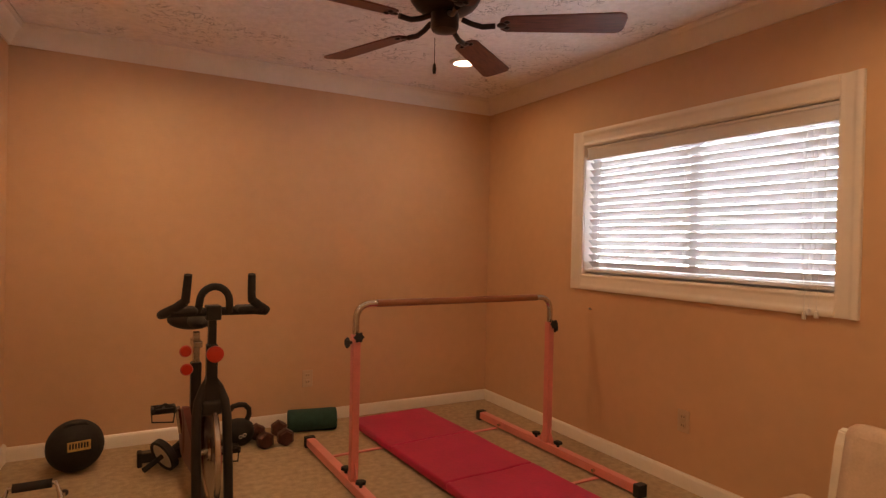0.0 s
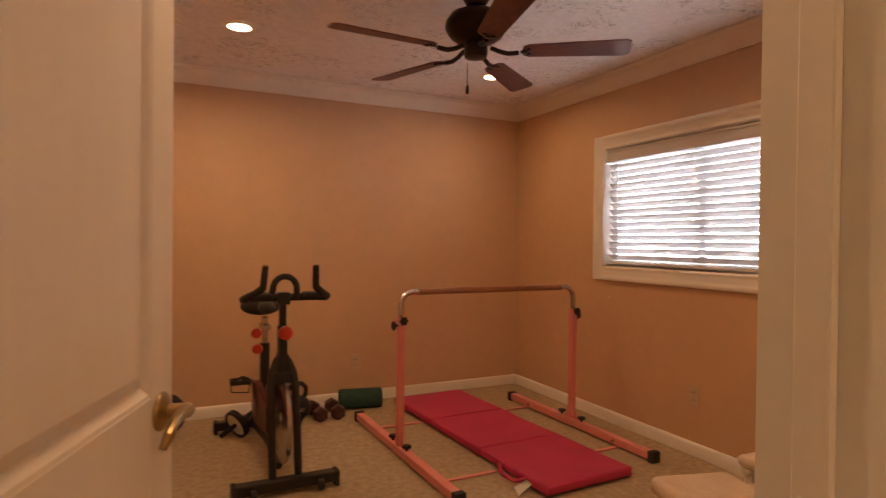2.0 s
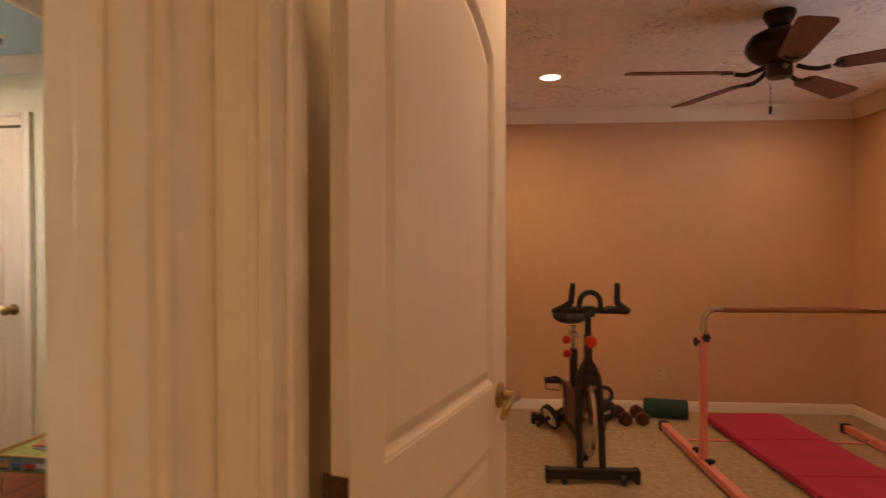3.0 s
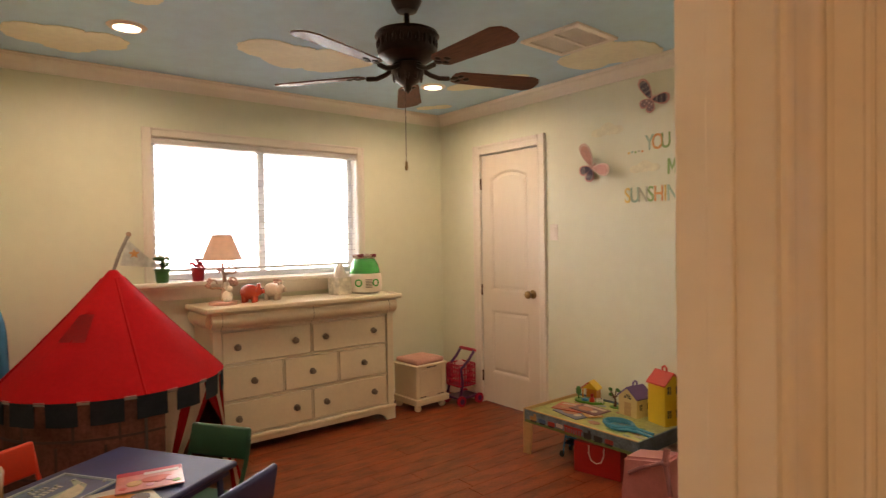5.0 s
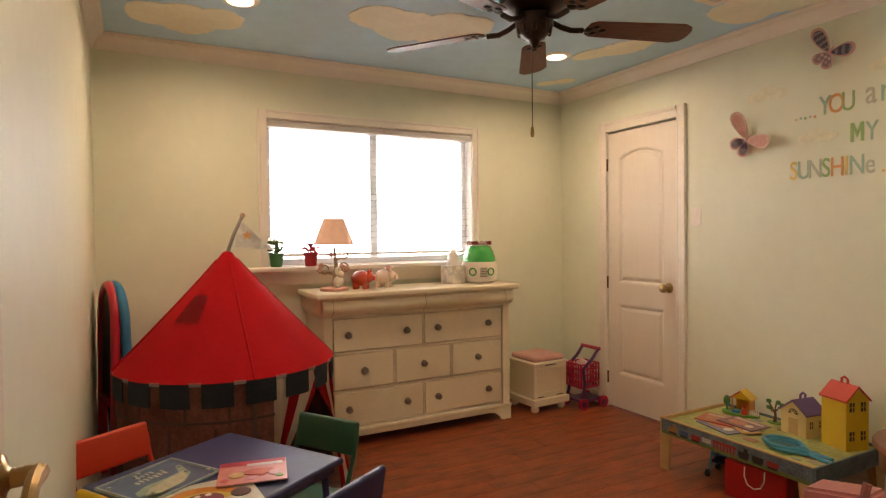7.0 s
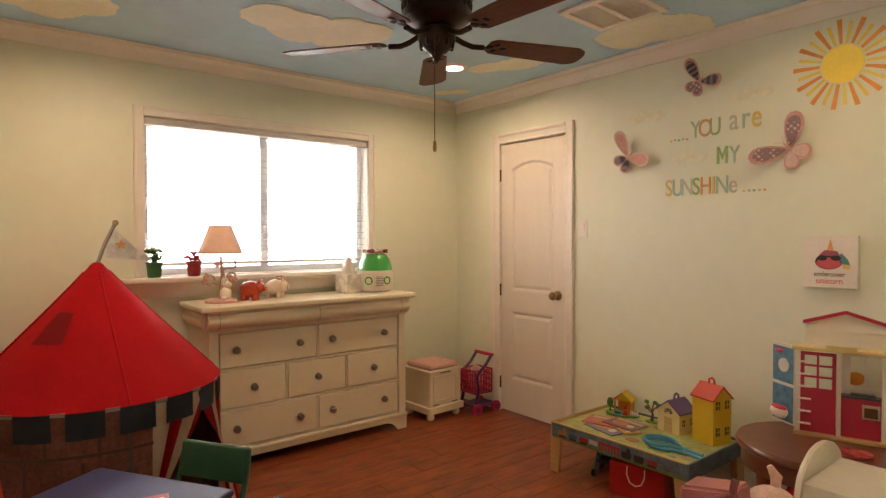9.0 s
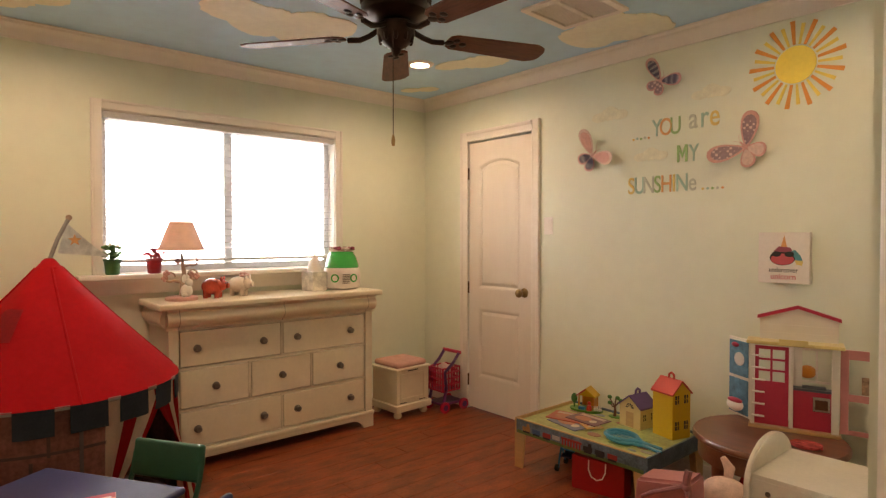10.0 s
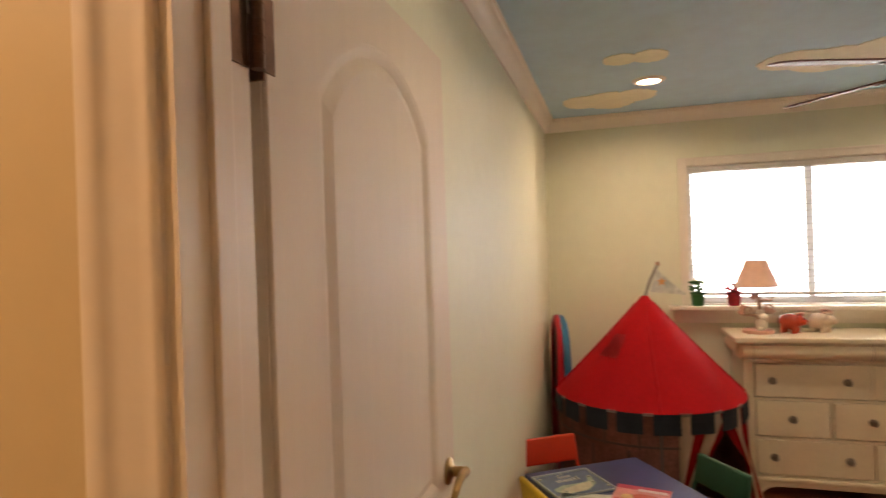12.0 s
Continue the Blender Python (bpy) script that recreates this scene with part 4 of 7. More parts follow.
tube(bm, [(-0.06, -0.03, 0.235), (-0.035, -0.045, 0.262), (0.035, -0.045, 0.262), (0.06, -0.03, 0.235)], 0.011, 8)
part("grip", bm, RUBBER, root)

# kettlebell
root = thing("kettlebell", pose(4.735, 1.42, 0, 0, 0, 10), "black cast-iron kettlebell on carpet", "kettlebell")
bm = B()
lathe(bm, [(0, 0), (0.05, 0), (0.078, 0.025), (0.092, 0.07), (0.082, 0.115), (0.055, 0.14), (0.03, 0.148), (0, 0.15)], 24)
part("bell", bm, RUBBER, root)
bm = B()
tube(bm, [(-0.04, 0, 0.12), (-0.062, 0, 0.17), (-0.06, 0, 0.205), (-0.035, 0, 0.232), (0, 0, 0.238), (0.035, 0, 0.232), (0.06, 0, 0.205), (0.062, 0, 0.17), (0.04, 0, 0.12)], 0.016, 10)
part("handle", bm, BLACK, root)
bm = B()
for k, dx in enumerate((-0.012, 0.012)):
    tube(bm, arc((dx, -0.092, 0.07 + 0.006 * k), 0.01, 0, 330, 8), 0.0025, 6)
part("weight_mark", bm, TRIM, root, "white weight mark")

IRON = material("brown_cast_iron", (0.075, 0.03, 0.026), 0.5, 0.3, vary=0.3, scale=20, bump=0.15)


def dumbbell(m):
    root = thing("dumbbell", m, "brown hex dumbbell lying on carpet", "dumbbell", "dumbbells")
    for s in (-1, 1):
        bm = B()
        lathe(bm, [(0, s * 0.055), (0.044, s * 0.055), (0.053, s * 0.068), (0.053, s * 0.108), (0.04, s * 0.122), (0, s * 0.122)], 6, Matrix.Translation((0, 0, 0.046)) @ Matrix.Rotation(radians(90), 4, "X") @ Matrix.Rotation(radians(30), 4, "Z"))
        part("hex_head", bm, IRON, root, smooth=20)
    bm = B()
    rod(bm, (0, -0.06, 0.046), (0, 0.06, 0.046), 0.015)
    part("grip", bm, CHROME, root)
    return root


d0 = dumbbell(pose(4.86, 1.375, 0, 0, 0, 9))
copy_thing(d0, pose(4.99, 1.395, 0, 0, 0, 4))

# foam roller
root = thing("foam_roller", pose(5.20, 1.515, 0.0, 0, 0, -6), "dark green foam roller against the baseboard", "foam roller")
bm = B()
lathe(bm, [(0.02, -0.155), (0.066, -0.155), (0.071, -0.148), (0.071, 0.148), (0.066, 0.155), (0.02, 0.155), (0.02, -0.155)], 28, Matrix.Translation((0, 0, 0.071)) @ Matrix.Rotation(radians(90), 4, "Y"), cap=False)
part("foam", bm, material("dark_green_foam", (0.012, 0.055, 0.045), 0.85, vary=0.15, scale=40, bump=0.3, bump_scale=120), root)

# ab wheel resting against the bike's rear foot
root = thing("ab_wheel", pose(4.335, 1.12, 0.0, 0, 0, 35), "white and black ab wheel on carpet", "ab wheel")
tilt = Matrix.Translation((0, 0, 0.088)) @ Matrix.Rotation(radians(68), 4, "Y")
bm = B()
lathe(bm, [(0.078, -0.022), (0.09, -0.016), (0.09, 0.016), (0.078, 0.022), (0.074, 0.012), (0.074, -0.012), (0.078, -0.022)], 32, tilt, cap=False)
part("tyre", bm, RUBBER, root)
bm = B()
lathe(bm, [(0, -0.014), (0.03, -0.014), (0.076, -0.01), (0.076, 0.01), (0.03, 0.014), (0, 0.014)], 28, tilt)
part("hub_disc", bm, TRIM, root, "white plastic hub")
bm = B()
for s in (-1, 1):
    rod(bm, tilt @ Vector((0, 0, s * 0.012)), tilt @ Vector((0, 0, s * 0.125)), 0.013, 0.015)
part("handles", bm, RUBBER, root)

# push-up handle
root = thing("push_up_handle", pose(3.80, 0.86, 0, 0, 0, 5), "steel push-up handle with black foam grip", "push-up handle", "push-up handles")
bm = B()
tube(bm, [(-0.115, -0.09, 0.012), (-0.11, -0.03, 0.05), (-0.09, 0, 0.105), (0.09, 0, 0.105), (0.11, -0.03, 0.05), (0.115, -0.09, 0.012)], 0.0115, 8)
tube(bm, [(-0.11, -0.03, 0.05), (-0.115, 0.09, 0.012)], 0.0115, 8)
tube(bm, [(0.11, -0.03, 0.05), (0.115, 0.09, 0.012)], 0.0115, 8)
part("frame", bm, CHROME, root)
bm = B()
rod(bm, (-0.075, 0, 0.105), (0.075, 0, 0.105), 0.02, seg=14)
part("foam_grip", bm, RUBBER, root)
for x in (-0.115, 0.115):
    for y in (-0.09, 0.09):
        bm = B()
        ball(bm, (x, y, 0.016), 0.02, 0.022, 0.016, 10, 8)
        part("foot", bm, RUBBER, root)

# glider chair and footstool by the window wall
WHITE_WOOD = material("white_painted_wood", (0.74, 0.69, 0.60), 0.42, vary=0.05, scale=8, bump=0.04)
CUSHION = material("cream_upholstery", (0.58, 0.44, 0.33), 0.9, vary=0.08, scale=14, bump=0.3, bump_scale=90)


def glider_chair():
    root = thing("glider_chair", pose(6.17, -1.335, 0, 0, 0, 90), "white wooden glider chair with cream cushions", "armchair")
    # local: faces +y; back at -y
    for s in (-1, 1):
        bm = B()
        prism(bm, [(-0.34, 0.28), (-0.27, 0.28), (-0.30, 0.45), (-0.315, 0.57), (-0.335, 0.62), (-0.36, 0.63), (-0.385, 0.61), (-0.38, 0.55), (-0.36, 0.42)], s * 0.30 - 0.018, s * 0.30 + 0.018, "x")
        bmesh.ops.bevel(bm, geom=bm.edges[:], offset=0.005, segments=2, affect="EDGES")
        part("back_post", bm, WHITE_WOOD, root)
        bm = B()
        box(bm, s * 0.33 - 0.045, -0.22, 0.36, s * 0.33 + 0.04, 0.05, 0.405, 0.022, 3)
        part("arm_pad", bm, CUSHION, root, "cream padded arm")
        bm = B()
        box(bm, s * 0.33 - 0.02, -0.21, 0.335, s * 0.33 + 0.02, 0.04, 0.36, 0.006)
        part("arm_rail", bm, WHITE_WOOD, root)
        bm = B()
        box(bm, s * 0.33 - 0.02, -0.04, 0.09, s * 0.33 + 0.02, 0.02, 0.34, 0.006)
        part("side_upright", bm, WHITE_WOOD, root)
        bm = B()
        box(bm, s * 0.33 - 0.02, -0.21, 0.09, s * 0.33 + 0.02, -0.15, 0.335, 0.006)
        part("side_upright", bm, WHITE_WOOD, root)
        bm = B()
        box(bm, s * 0.33 - 0.025, -0.3, 0.0, s * 0.33 + 0.025, 0.28, 0.09, 0.012)
        part("glide_base", bm, WHITE_WOOD, root)
    bm = B()
    box(bm, -0.28, -0.25, 0.22, 0.28, 0.26, 0.34, 0.04, 3)
    part("seat_cushion", bm, CUSHION, root)
    bm = B()
    box(bm, -0.28, -0.06, 0.0, 0.28, 0.06, 0.40, 0.045, 3, Matrix.Translation((0, -0.27, 0.27)) @ Matrix.Rotation(radians(12), 4, "X"))
    part("back_cushion", bm, CUSHION, root)
    return root


glider_chair()
root = thing("footstool", pose(5.87, -1.17, -0.02, 0, 0, 80), "white wooden footstool with a cream cushion", "footstool")
bm = B()
box(bm, -0.24, -0.17, 0.30, 0.24, 0.17, 0.37, 0.032, 3)
part("cushion", bm, CUSHION, root)
for s in (-1, 1):
    bm = B()
    box(bm, s * 0.2 - 0.018, -0.15, 0.0, s * 0.2 + 0.018, 0.15, 0.05, 0.008)
    for y in (-0.11, 0.11):
        box(bm, s * 0.2 - 0.016, y - 0.018, 0.05, s * 0.2 + 0.016, y + 0.018, 0.285, 0.004)
    box(bm, s * 0.2 - 0.0165, -0.14, 0.26, s * 0.2 + 0.0165, 0.14, 0.30, 0.004)
    part("side_frame", bm, WHITE_WOOD, root)

# ---- playroom: painted decoration ----
def blob(bm, lobes, z0, z1, m, seg=14):
    """A cloud outline from overlapping lobes (x, y, rx, ry), as one outline by angle."""
    cx = sum(l[0] for l in lobes) / len(lobes)
    cy = sum(l[1] for l in lobes) / len(lobes)
    out = []
    for k in range(72):
        a = 2 * math.pi * k / 72
        d = Vector((math.cos(a), math.sin(a)))
        best = 0.01
        for x, y, rx, ry in lobes:
            for i in range(0, 60):
                r = i * 0.0125 * (max(rx, ry) * 8)
                px, py = cx + d.x * r, cy + d.y * r
                if ((px - x) / rx) ** 2 + ((py - y) / ry) ** 2 < 1 and r > best:
                    best = r
        out.append((cx + d.x * best, cy + d.y * best))
    prism(bm, out, z0, z1, "z", m)


CLOUD_CEIL = material("cream_cloud_paint", (0.80, 0.79, 0.66), 0.75, vary=0.06, scale=2.5, bump=0.15)
for x, y, turn, lobes in ((0.49, -2.87, 82, ((-0.12, 0, 0.11, 0.13), (0.0, 0.03, 0.13, 0.18), (0.13, -0.01, 0.1, 0.12))),
                          (0.94, -1.73, 85, ((-0.18, 0, 0.13, 0.13), (-0.04, 0.06, 0.15, 0.18), (0.12, 0.03, 0.15, 0.2), (0.22, -0.04, 0.1, 0.12))),
                          (1.98, -0.31, 5, ((-0.13, 0.02, 0.11, 0.15), (0.02, -0.02, 0.14, 0.2), (0.14, 0.05, 0.1, 0.15))),
                          (1.10, -0.46, 20, ((-0.13, 0, 0.12, 0.07), (0.02, 0.02, 0.14, 0.1), (0.16, -0.01, 0.1, 0.06))),
                          (0.30, -0.30, 30, ((-0.05, 0, 0.07, 0.045), (0.05, 0.01, 0.07, 0.05))),
                          (1.29, -2.73, 84, ((-0.06, 0, 0.07, 0.07), (0.05, 0.01, 0.07, 0.08)))):
    bm = B()
    blob(bm, [tuple(1.28 * v for v in l) for l in lobes], -0.0045, -0.0005, Matrix())
    solid("ceiling_cloud", bm, CLOUD_CEIL, "cream cloud painted on the blue ceiling", "painted cloud", kind="structure", m=pose(x, y, H, 0, 0, turn), smooth=0)

# air vent
root = thing("ceiling_vent", pose(2.03, -0.70, H, 0, 0, 3), "white louvred ceiling air vent", "air vent")
bm = B()
for a in ((-0.19, -0.185, 0.19, -0.15), (-0.19, 0.15, 0.19, 0.185), (-0.19, -0.15, -0.155, 0.15), (0.155, -0.15, 0.19, 0.15), (-0.012, -0.15, 0.012, 0.15)):
    box(bm, a[0], a[1], -0.016, a[2], a[3], -0.001, 0.003)
part("frame", bm, TRIM, root)
bm = B()
box(bm, -0.155, -0.15, -0.004, 0.155, 0.15, -0.001)
part("backing", bm, material("vent_grey", (0.78, 0.74, 0.68), 0.7, vary=0.05), root, smooth=0)
bm = B()
box(bm, -0.07, -0.004, -0.001, 0.07, 0.004, 0.0, 0)
slat_mesh = finish(bm, "slat", TRIM, 0)
for s in (-1, 1):
    for k in range(20):
        share("slat", slat_mesh, root, Matrix.Translation((s * 0.084, -0.143 + 0.015 * k, -0.009)) @ Matrix.Rotation(radians(35), 4, "X"))

COLS = {"y": (0.72, 0.52, 0.16), "o": (0.70, 0.33, 0.12), "g": (0.28, 0.45, 0.18), "t": (0.33, 0.50, 0.40), "s": (0.48, 0.50, 0.40), "c": (0.74, 0.72, 0.55)}
DECAL = {k: material("decal_" + k, v, 0.65, vary=0.08, scale=25) for k, v in COLS.items()}


def glyph(text, size, depth, mat, name, parent, m):
    cu = bpy.data.curves.new("glyph", "FONT")
    cu.body, cu.size, cu.extrude, cu.align_x = text, size, depth, "CENTER"
    cu.offset = size * 0.005
    tmp = bpy.data.objects.new("glyph", cu)
    me = bpy.data.meshes.new_from_object(tmp)
    bpy.data.objects.remove(tmp)
    me.name = name
    me.materials.clear()
    me.materials.append(mat)
    ob = new(name, me)
    ob.parent = parent
    ob.matrix_local = m
    return ob


# on the north wall: local x along the wall, y up, z out of the wall
NWALL = Matrix.Translation((0, -0.001, 0)) @ Matrix.Rotation(radians(90), 4, "X")
root = thing("wall_lettering", NWALL, "pastel wall decal lettering reading YOU are MY SUNSHINE", "wall decal")
for text, xs, z, size, cols in (("YOU", (2.08, 2.135, 2.19), 1.885, 0.135, "tog"), ("are", (2.29, 2.35, 2.405), 1.90, 0.165, "sty"), ("MY", (2.235, 2.295), 1.725, 0.13, "gt"),
                                ("SUNSHINe", (1.922, 1.974, 2.032, 2.086, 2.140, 2.184, 2.230, 2.288), 1.567, 0.137, "ytsgoyts")):
    for ch, x, c in zip(text, xs, cols):
        if ch == "M":
            bm = B()
            w, t, h = 0.030, 0.0135, 0.093
            prism(bm, [(-w, 0), (-w + t, 0), (-w + t, h * 0.66), (0, h * 0.2), (w - t, h * 0.66), (w - t, 0), (w, 0), (w, h), (w - t * 1.05, h), (0, h * 0.5), (-w + t * 1.05, h), (-w, h)], 0, 0.003, "z", Matrix.Translation((x - 0.004, z, 0.001)))
            part("letter", bm, DECAL[c], root, smooth=0)
            continue
        glyph(ch, size, 0.0015, DECAL[c], "letter", root, Matrix.Translation((x, z, 0.002)) @ Matrix.Diagonal((0.72, 1, 1, 1)))
for k in range(5):
    for x, z in ((1.935 + 0.024 * k, 1.882 + 0.004 * (k % 2)), (2.345 + 0.026 * k, 1.572)):
        bm = B()
        lathe(bm, [(0.007, 0), (0.007, 0.0025)], 10, Matrix.Translation((x, z, 0.0005)))
        part("dot", bm, DECAL["ytgso"[k]], root)

root = thing("sun_decal", NWALL @ Matrix.Translation((2.783, 2.13, 0)), "yellow sun wall decal with orange rays", "wall decal")
bm = B()
lathe(bm, [(0.088, 0.0005), (0.088, 0.003)], 40)
part("disc", bm, material("sun_yellow", (0.86, 0.66, 0.11), 0.65, vary=0.05), root, "golden yellow disc")
bm = B()
prism(bm, [(0.094, -0.006), (0.207, -0.0105), (0.207, 0.0105), (0.094, 0.006)], 0.0005, 0.003, "z")
ray_o = finish(bm, "ray", material("sun_orange", (0.78, 0.30, 0.06), 0.65, vary=0.05), 0)
bm = B()
prism(bm, [(0.094, -0.005), (0.19, -0.0085), (0.19, 0.0085), (0.094, 0.005)], 0.0005, 0.003, "z")
ray_y = finish(bm, "ray", material("sun_pale", (0.80, 0.62, 0.13), 0.65, vary=0.05), 0)
for k in range(26):
    share("ray", ray_y if k % 2 else ray_o, root, Matrix.Rotation(2 * math.pi * k / 26 + radians(94), 4, "Z"))

for x, z, s in ((1.775, 2.045, 1.0), (2.385, 2.07, 0.85), (2.045, 1.775, 0.85)):
    bm = B()
    blob(bm, ((-0.07 * s, 0, 0.06 * s, 0.03 * s), (0, 0.015 * s, 0.06 * s, 0.045 * s), (0.07 * s, 0.0, 0.055 * s, 0.03 * s)), 0.0005, 0.0025, Matrix())
    solid("cloud_decal", bm, DECAL["c"], "faint pale cloud wall decal", "wall decal", "cloud wall decals", m=NWALL @ Matrix.Translation((x, z, 0)), smooth=0)

WING_PINK = material("pink_fabric_wing", (0.62, 0.34, 0.30), 0.85, vary=0.1, scale=30, bump=0.2)
WING_PALE = material("pale_pink_wing", (0.66, 0.48, 0.42), 0.85, vary=0.12, scale=60, bump=0.2)
WING_DARK = material("dark_dotted_wing", (0.07, 0.055, 0.09), 0.85, vary=0.1, scale=110)


def printed(mat, color, scale, low, high, metric):
    """Prints small repeated marks of another colour over a cloth."""
    tree = mat.node_tree
    bsdf = tree.nodes["Principled BSDF"]
    where_at = tree.nodes.new("ShaderNodeTexCoord")
    cells = tree.nodes.new("ShaderNodeTexVoronoi")
    cells.distance, cells.inputs["Scale"].default_value, cells.inputs["Randomness"].default_value = metric, scale, 0.0
    tree.links.new(where_at.outputs["Object"], cells.inputs["Vector"])
    edge = tree.nodes.new("ShaderNodeMapRange")
    edge.inputs["From Min"].default_value, edge.inputs["From Max"].default_value = low, high
    tree.links.new(cells.outputs["Distance"], edge.inputs["Value"])
    mix = tree.nodes.new("ShaderNodeMix")
    mix.data_type = "RGBA"
    tree.links.new(edge.outputs[0], mix.inputs[0])
    mix.inputs[6].default_value = (*color, 1)
    tree.links.new(bsdf.inputs["Base Color"].links[0].from_socket, mix.inputs[7])
    tree.links.new(mix.outputs[2], bsdf.inputs["Base Color"])


printed(WING_DARK, (0.6, 0.55, 0.52), 105, 0.30, 0.36, "EUCLIDEAN")
WING_TRELLIS = material("trellis_print_wing", (0.30, 0.20, 0.22), 0.85, vary=0.1, scale=60, bump=0.2)
printed(WING_TRELLIS, (0.66, 0.48, 0.42), 46, 0.43, 0.5, "MANHATTAN")


def wing_shape(l, w, n=16):
    return [(l * 0.5 - l * 0.5 * math.cos(t) , w * math.sin(t) * (0.35 + 0.65 * (0.5 - 0.5 * math.cos(t)))) for t in np.linspace(0, 2 * math.pi, n, endpoint=False)]


def butterfly(x, z, s, turn, mats, label):
    root = thing("butterfly_ornament", NWALL @ Matrix.Translation((x, z, 0.0)) @ Matrix.Rotation(radians(turn), 4, "Z"), label, "wall ornament", "butterfly wall ornaments")
    for name, ang, l, w, lift, mt in (("upper_wing", 32, 0.185, 0.06, 14, mats[0]), ("upper_wing", 148, 0.185, 0.06, 20, mats[0]), ("lower_wing", -58, 0.105, 0.05, 9, mats[1]), ("lower_wing", -122, 0.105, 0.05, 9, mats[1])):
        base = Matrix.Translation((0, 0, 0.012)) @ Matrix.Rotation(radians(ang), 4, "Z") @ Matrix.Rotation(radians(-lift), 4, "Y") @ Matrix.Diagonal((s, s, 1, 1))
        bm = B()
        prism(bm, wing_shape(l, w), 0, 0.004, "z", base)
        wing = part(name, bm, WING_PINK if mt is not WING_PINK else WING_PALE, root)
        bm = B()
        prism(bm, [(px * 0.8 + l * 0.09, py * 0.76) for px, py in wing_shape(l, w)], 0.0035, 0.0062, "z", base)
        part("wing_inset", bm, mt, wing)
    bm = B()
    tube(bm, [(0, 0.04 * s, 0.014), (0, 0, 0.016), (0, -0.06 * s, 0.014)], 0.006, 8, radii=[0.004, 0.007 * s, 0.003])
    body = part("body", bm, WING_PINK, root)
    bm = B()
    for k in (-1, 1):
        tube(bm, [(0, 0.04 * s, 0.014), (k * 0.012 * s, 0.06 * s, 0.02), (k * 0.025 * s, 0.072 * s, 0.02)], 0.0012, 5)
    part("antennae", bm, WING_PALE, body)
    return root


butterfly(1.66, 1.818, 0.95, -45, (WING_PINK, WING_DARK), "pink fabric butterfly with dark dotted lower wings on wall")
butterfly(2.107, 2.186, 0.78, -38, (WING_DARK, WING_TRELLIS), "small fabric butterfly with dark dotted upper wings")
butterfly(2.568, 1.763, 1.0, 44, (WING_TRELLIS, WING_PALE), "large pink quilted fabric butterfly on the wall")

# canvas print
root = thing("canvas_print", NWALL @ Matrix.Translation((2.75, 1.215, 0)), "square white canvas print of a unicorn in sunglasses", "canvas print")
bm = B()
box(bm, -0.112, -0.122, 0.001, 0.112, 0.122, 0.032, 0.003)
part("canvas", bm, material("white_canvas", (0.78, 0.72, 0.66), 0.8, vary=0.03, scale=60, bump=0.1, bump_scale=200), root)
INK = material("black_ink", (0.02, 0.018, 0.02), 0.7, vary=0)
PINK_INK = material("pink_ink", (0.62, 0.10, 0.12), 0.7, vary=0.05)


def inkshape(name, outline, mat, z=0.033):
    bm = B()
    prism(bm, outline, 0.0315, z, "z")
    part(name, bm, mat, root, smooth=0)


def oval(cx, cy, rx, ry, n=20):
    return [(cx + rx * math.cos(2 * math.pi * k / n), cy + ry * math.sin(2 * math.pi * k / n)) for k in range(n)]


inkshape("printed_outline", oval(-0.004, 0.0, 0.056, 0.036), INK, 0.0326)
inkshape("printed_muzzle", oval(-0.004, -0.006, 0.051, 0.027), PINK_INK, 0.0331)
inkshape("printed_mane", [(0.03, 0.03), (0.05, 0.04), (0.075, 0.01), (0.085, -0.02), (0.06, -0.03), (0.05, 0.0)], material("teal_ink", (0.08, 0.28, 0.32), 0.7, vary=0), 0.0329)
inkshape("printed_mane", [(0.05, -0.01), (0.085, -0.012), (0.08, -0.035), (0.055, -0.03)], DECAL["y"], 0.0333)
inkshape("printed_forelock", [(-0.045, 0.03), (-0.02, 0.055), (0.03, 0.05), (0.045, 0.025)], material("violet_ink", (0.35, 0.08, 0.12), 0.7, vary=0), 0.0329)
inkshape("printed_horn", [(-0.012, 0.05), (0.016, 0.05), (0.004, 0.108)], DECAL["o"], 0.0328)
for dx in (-0.03, 0.026):
    inkshape("printed_lens", oval(dx, 0.018, 0.021, 0.013, 14), INK, 0.0336)
glyph("undercover", 0.033, 0.0008, INK, "printed_word", root, Matrix.Translation((0, -0.068, 0.0325)) @ Matrix.Diagonal((0.82, 1, 1, 1)))
glyph("unicorn", 0.04, 0.0008, PINK_INK, "printed_word", root, Matrix.Translation((0, -0.102, 0.0325)) @ Matrix.Diagonal((0.9, 1, 1, 1)))

# ---- dresser ----
CREAM = material("cream_lacquered_wood", (0.75, 0.665, 0.51), 0.35, vary=0.04, scale=5, bump=0.03, coat=0.1)
JOINT_BROWN = material("brown_joint", (0.22, 0.17, 0.12), 0.8, vary=0.1)
PEWTER = material("antique_pewter_knob", (0.22, 0.19, 0.16), 0.35, 0.9, vary=0.2, scale=40)


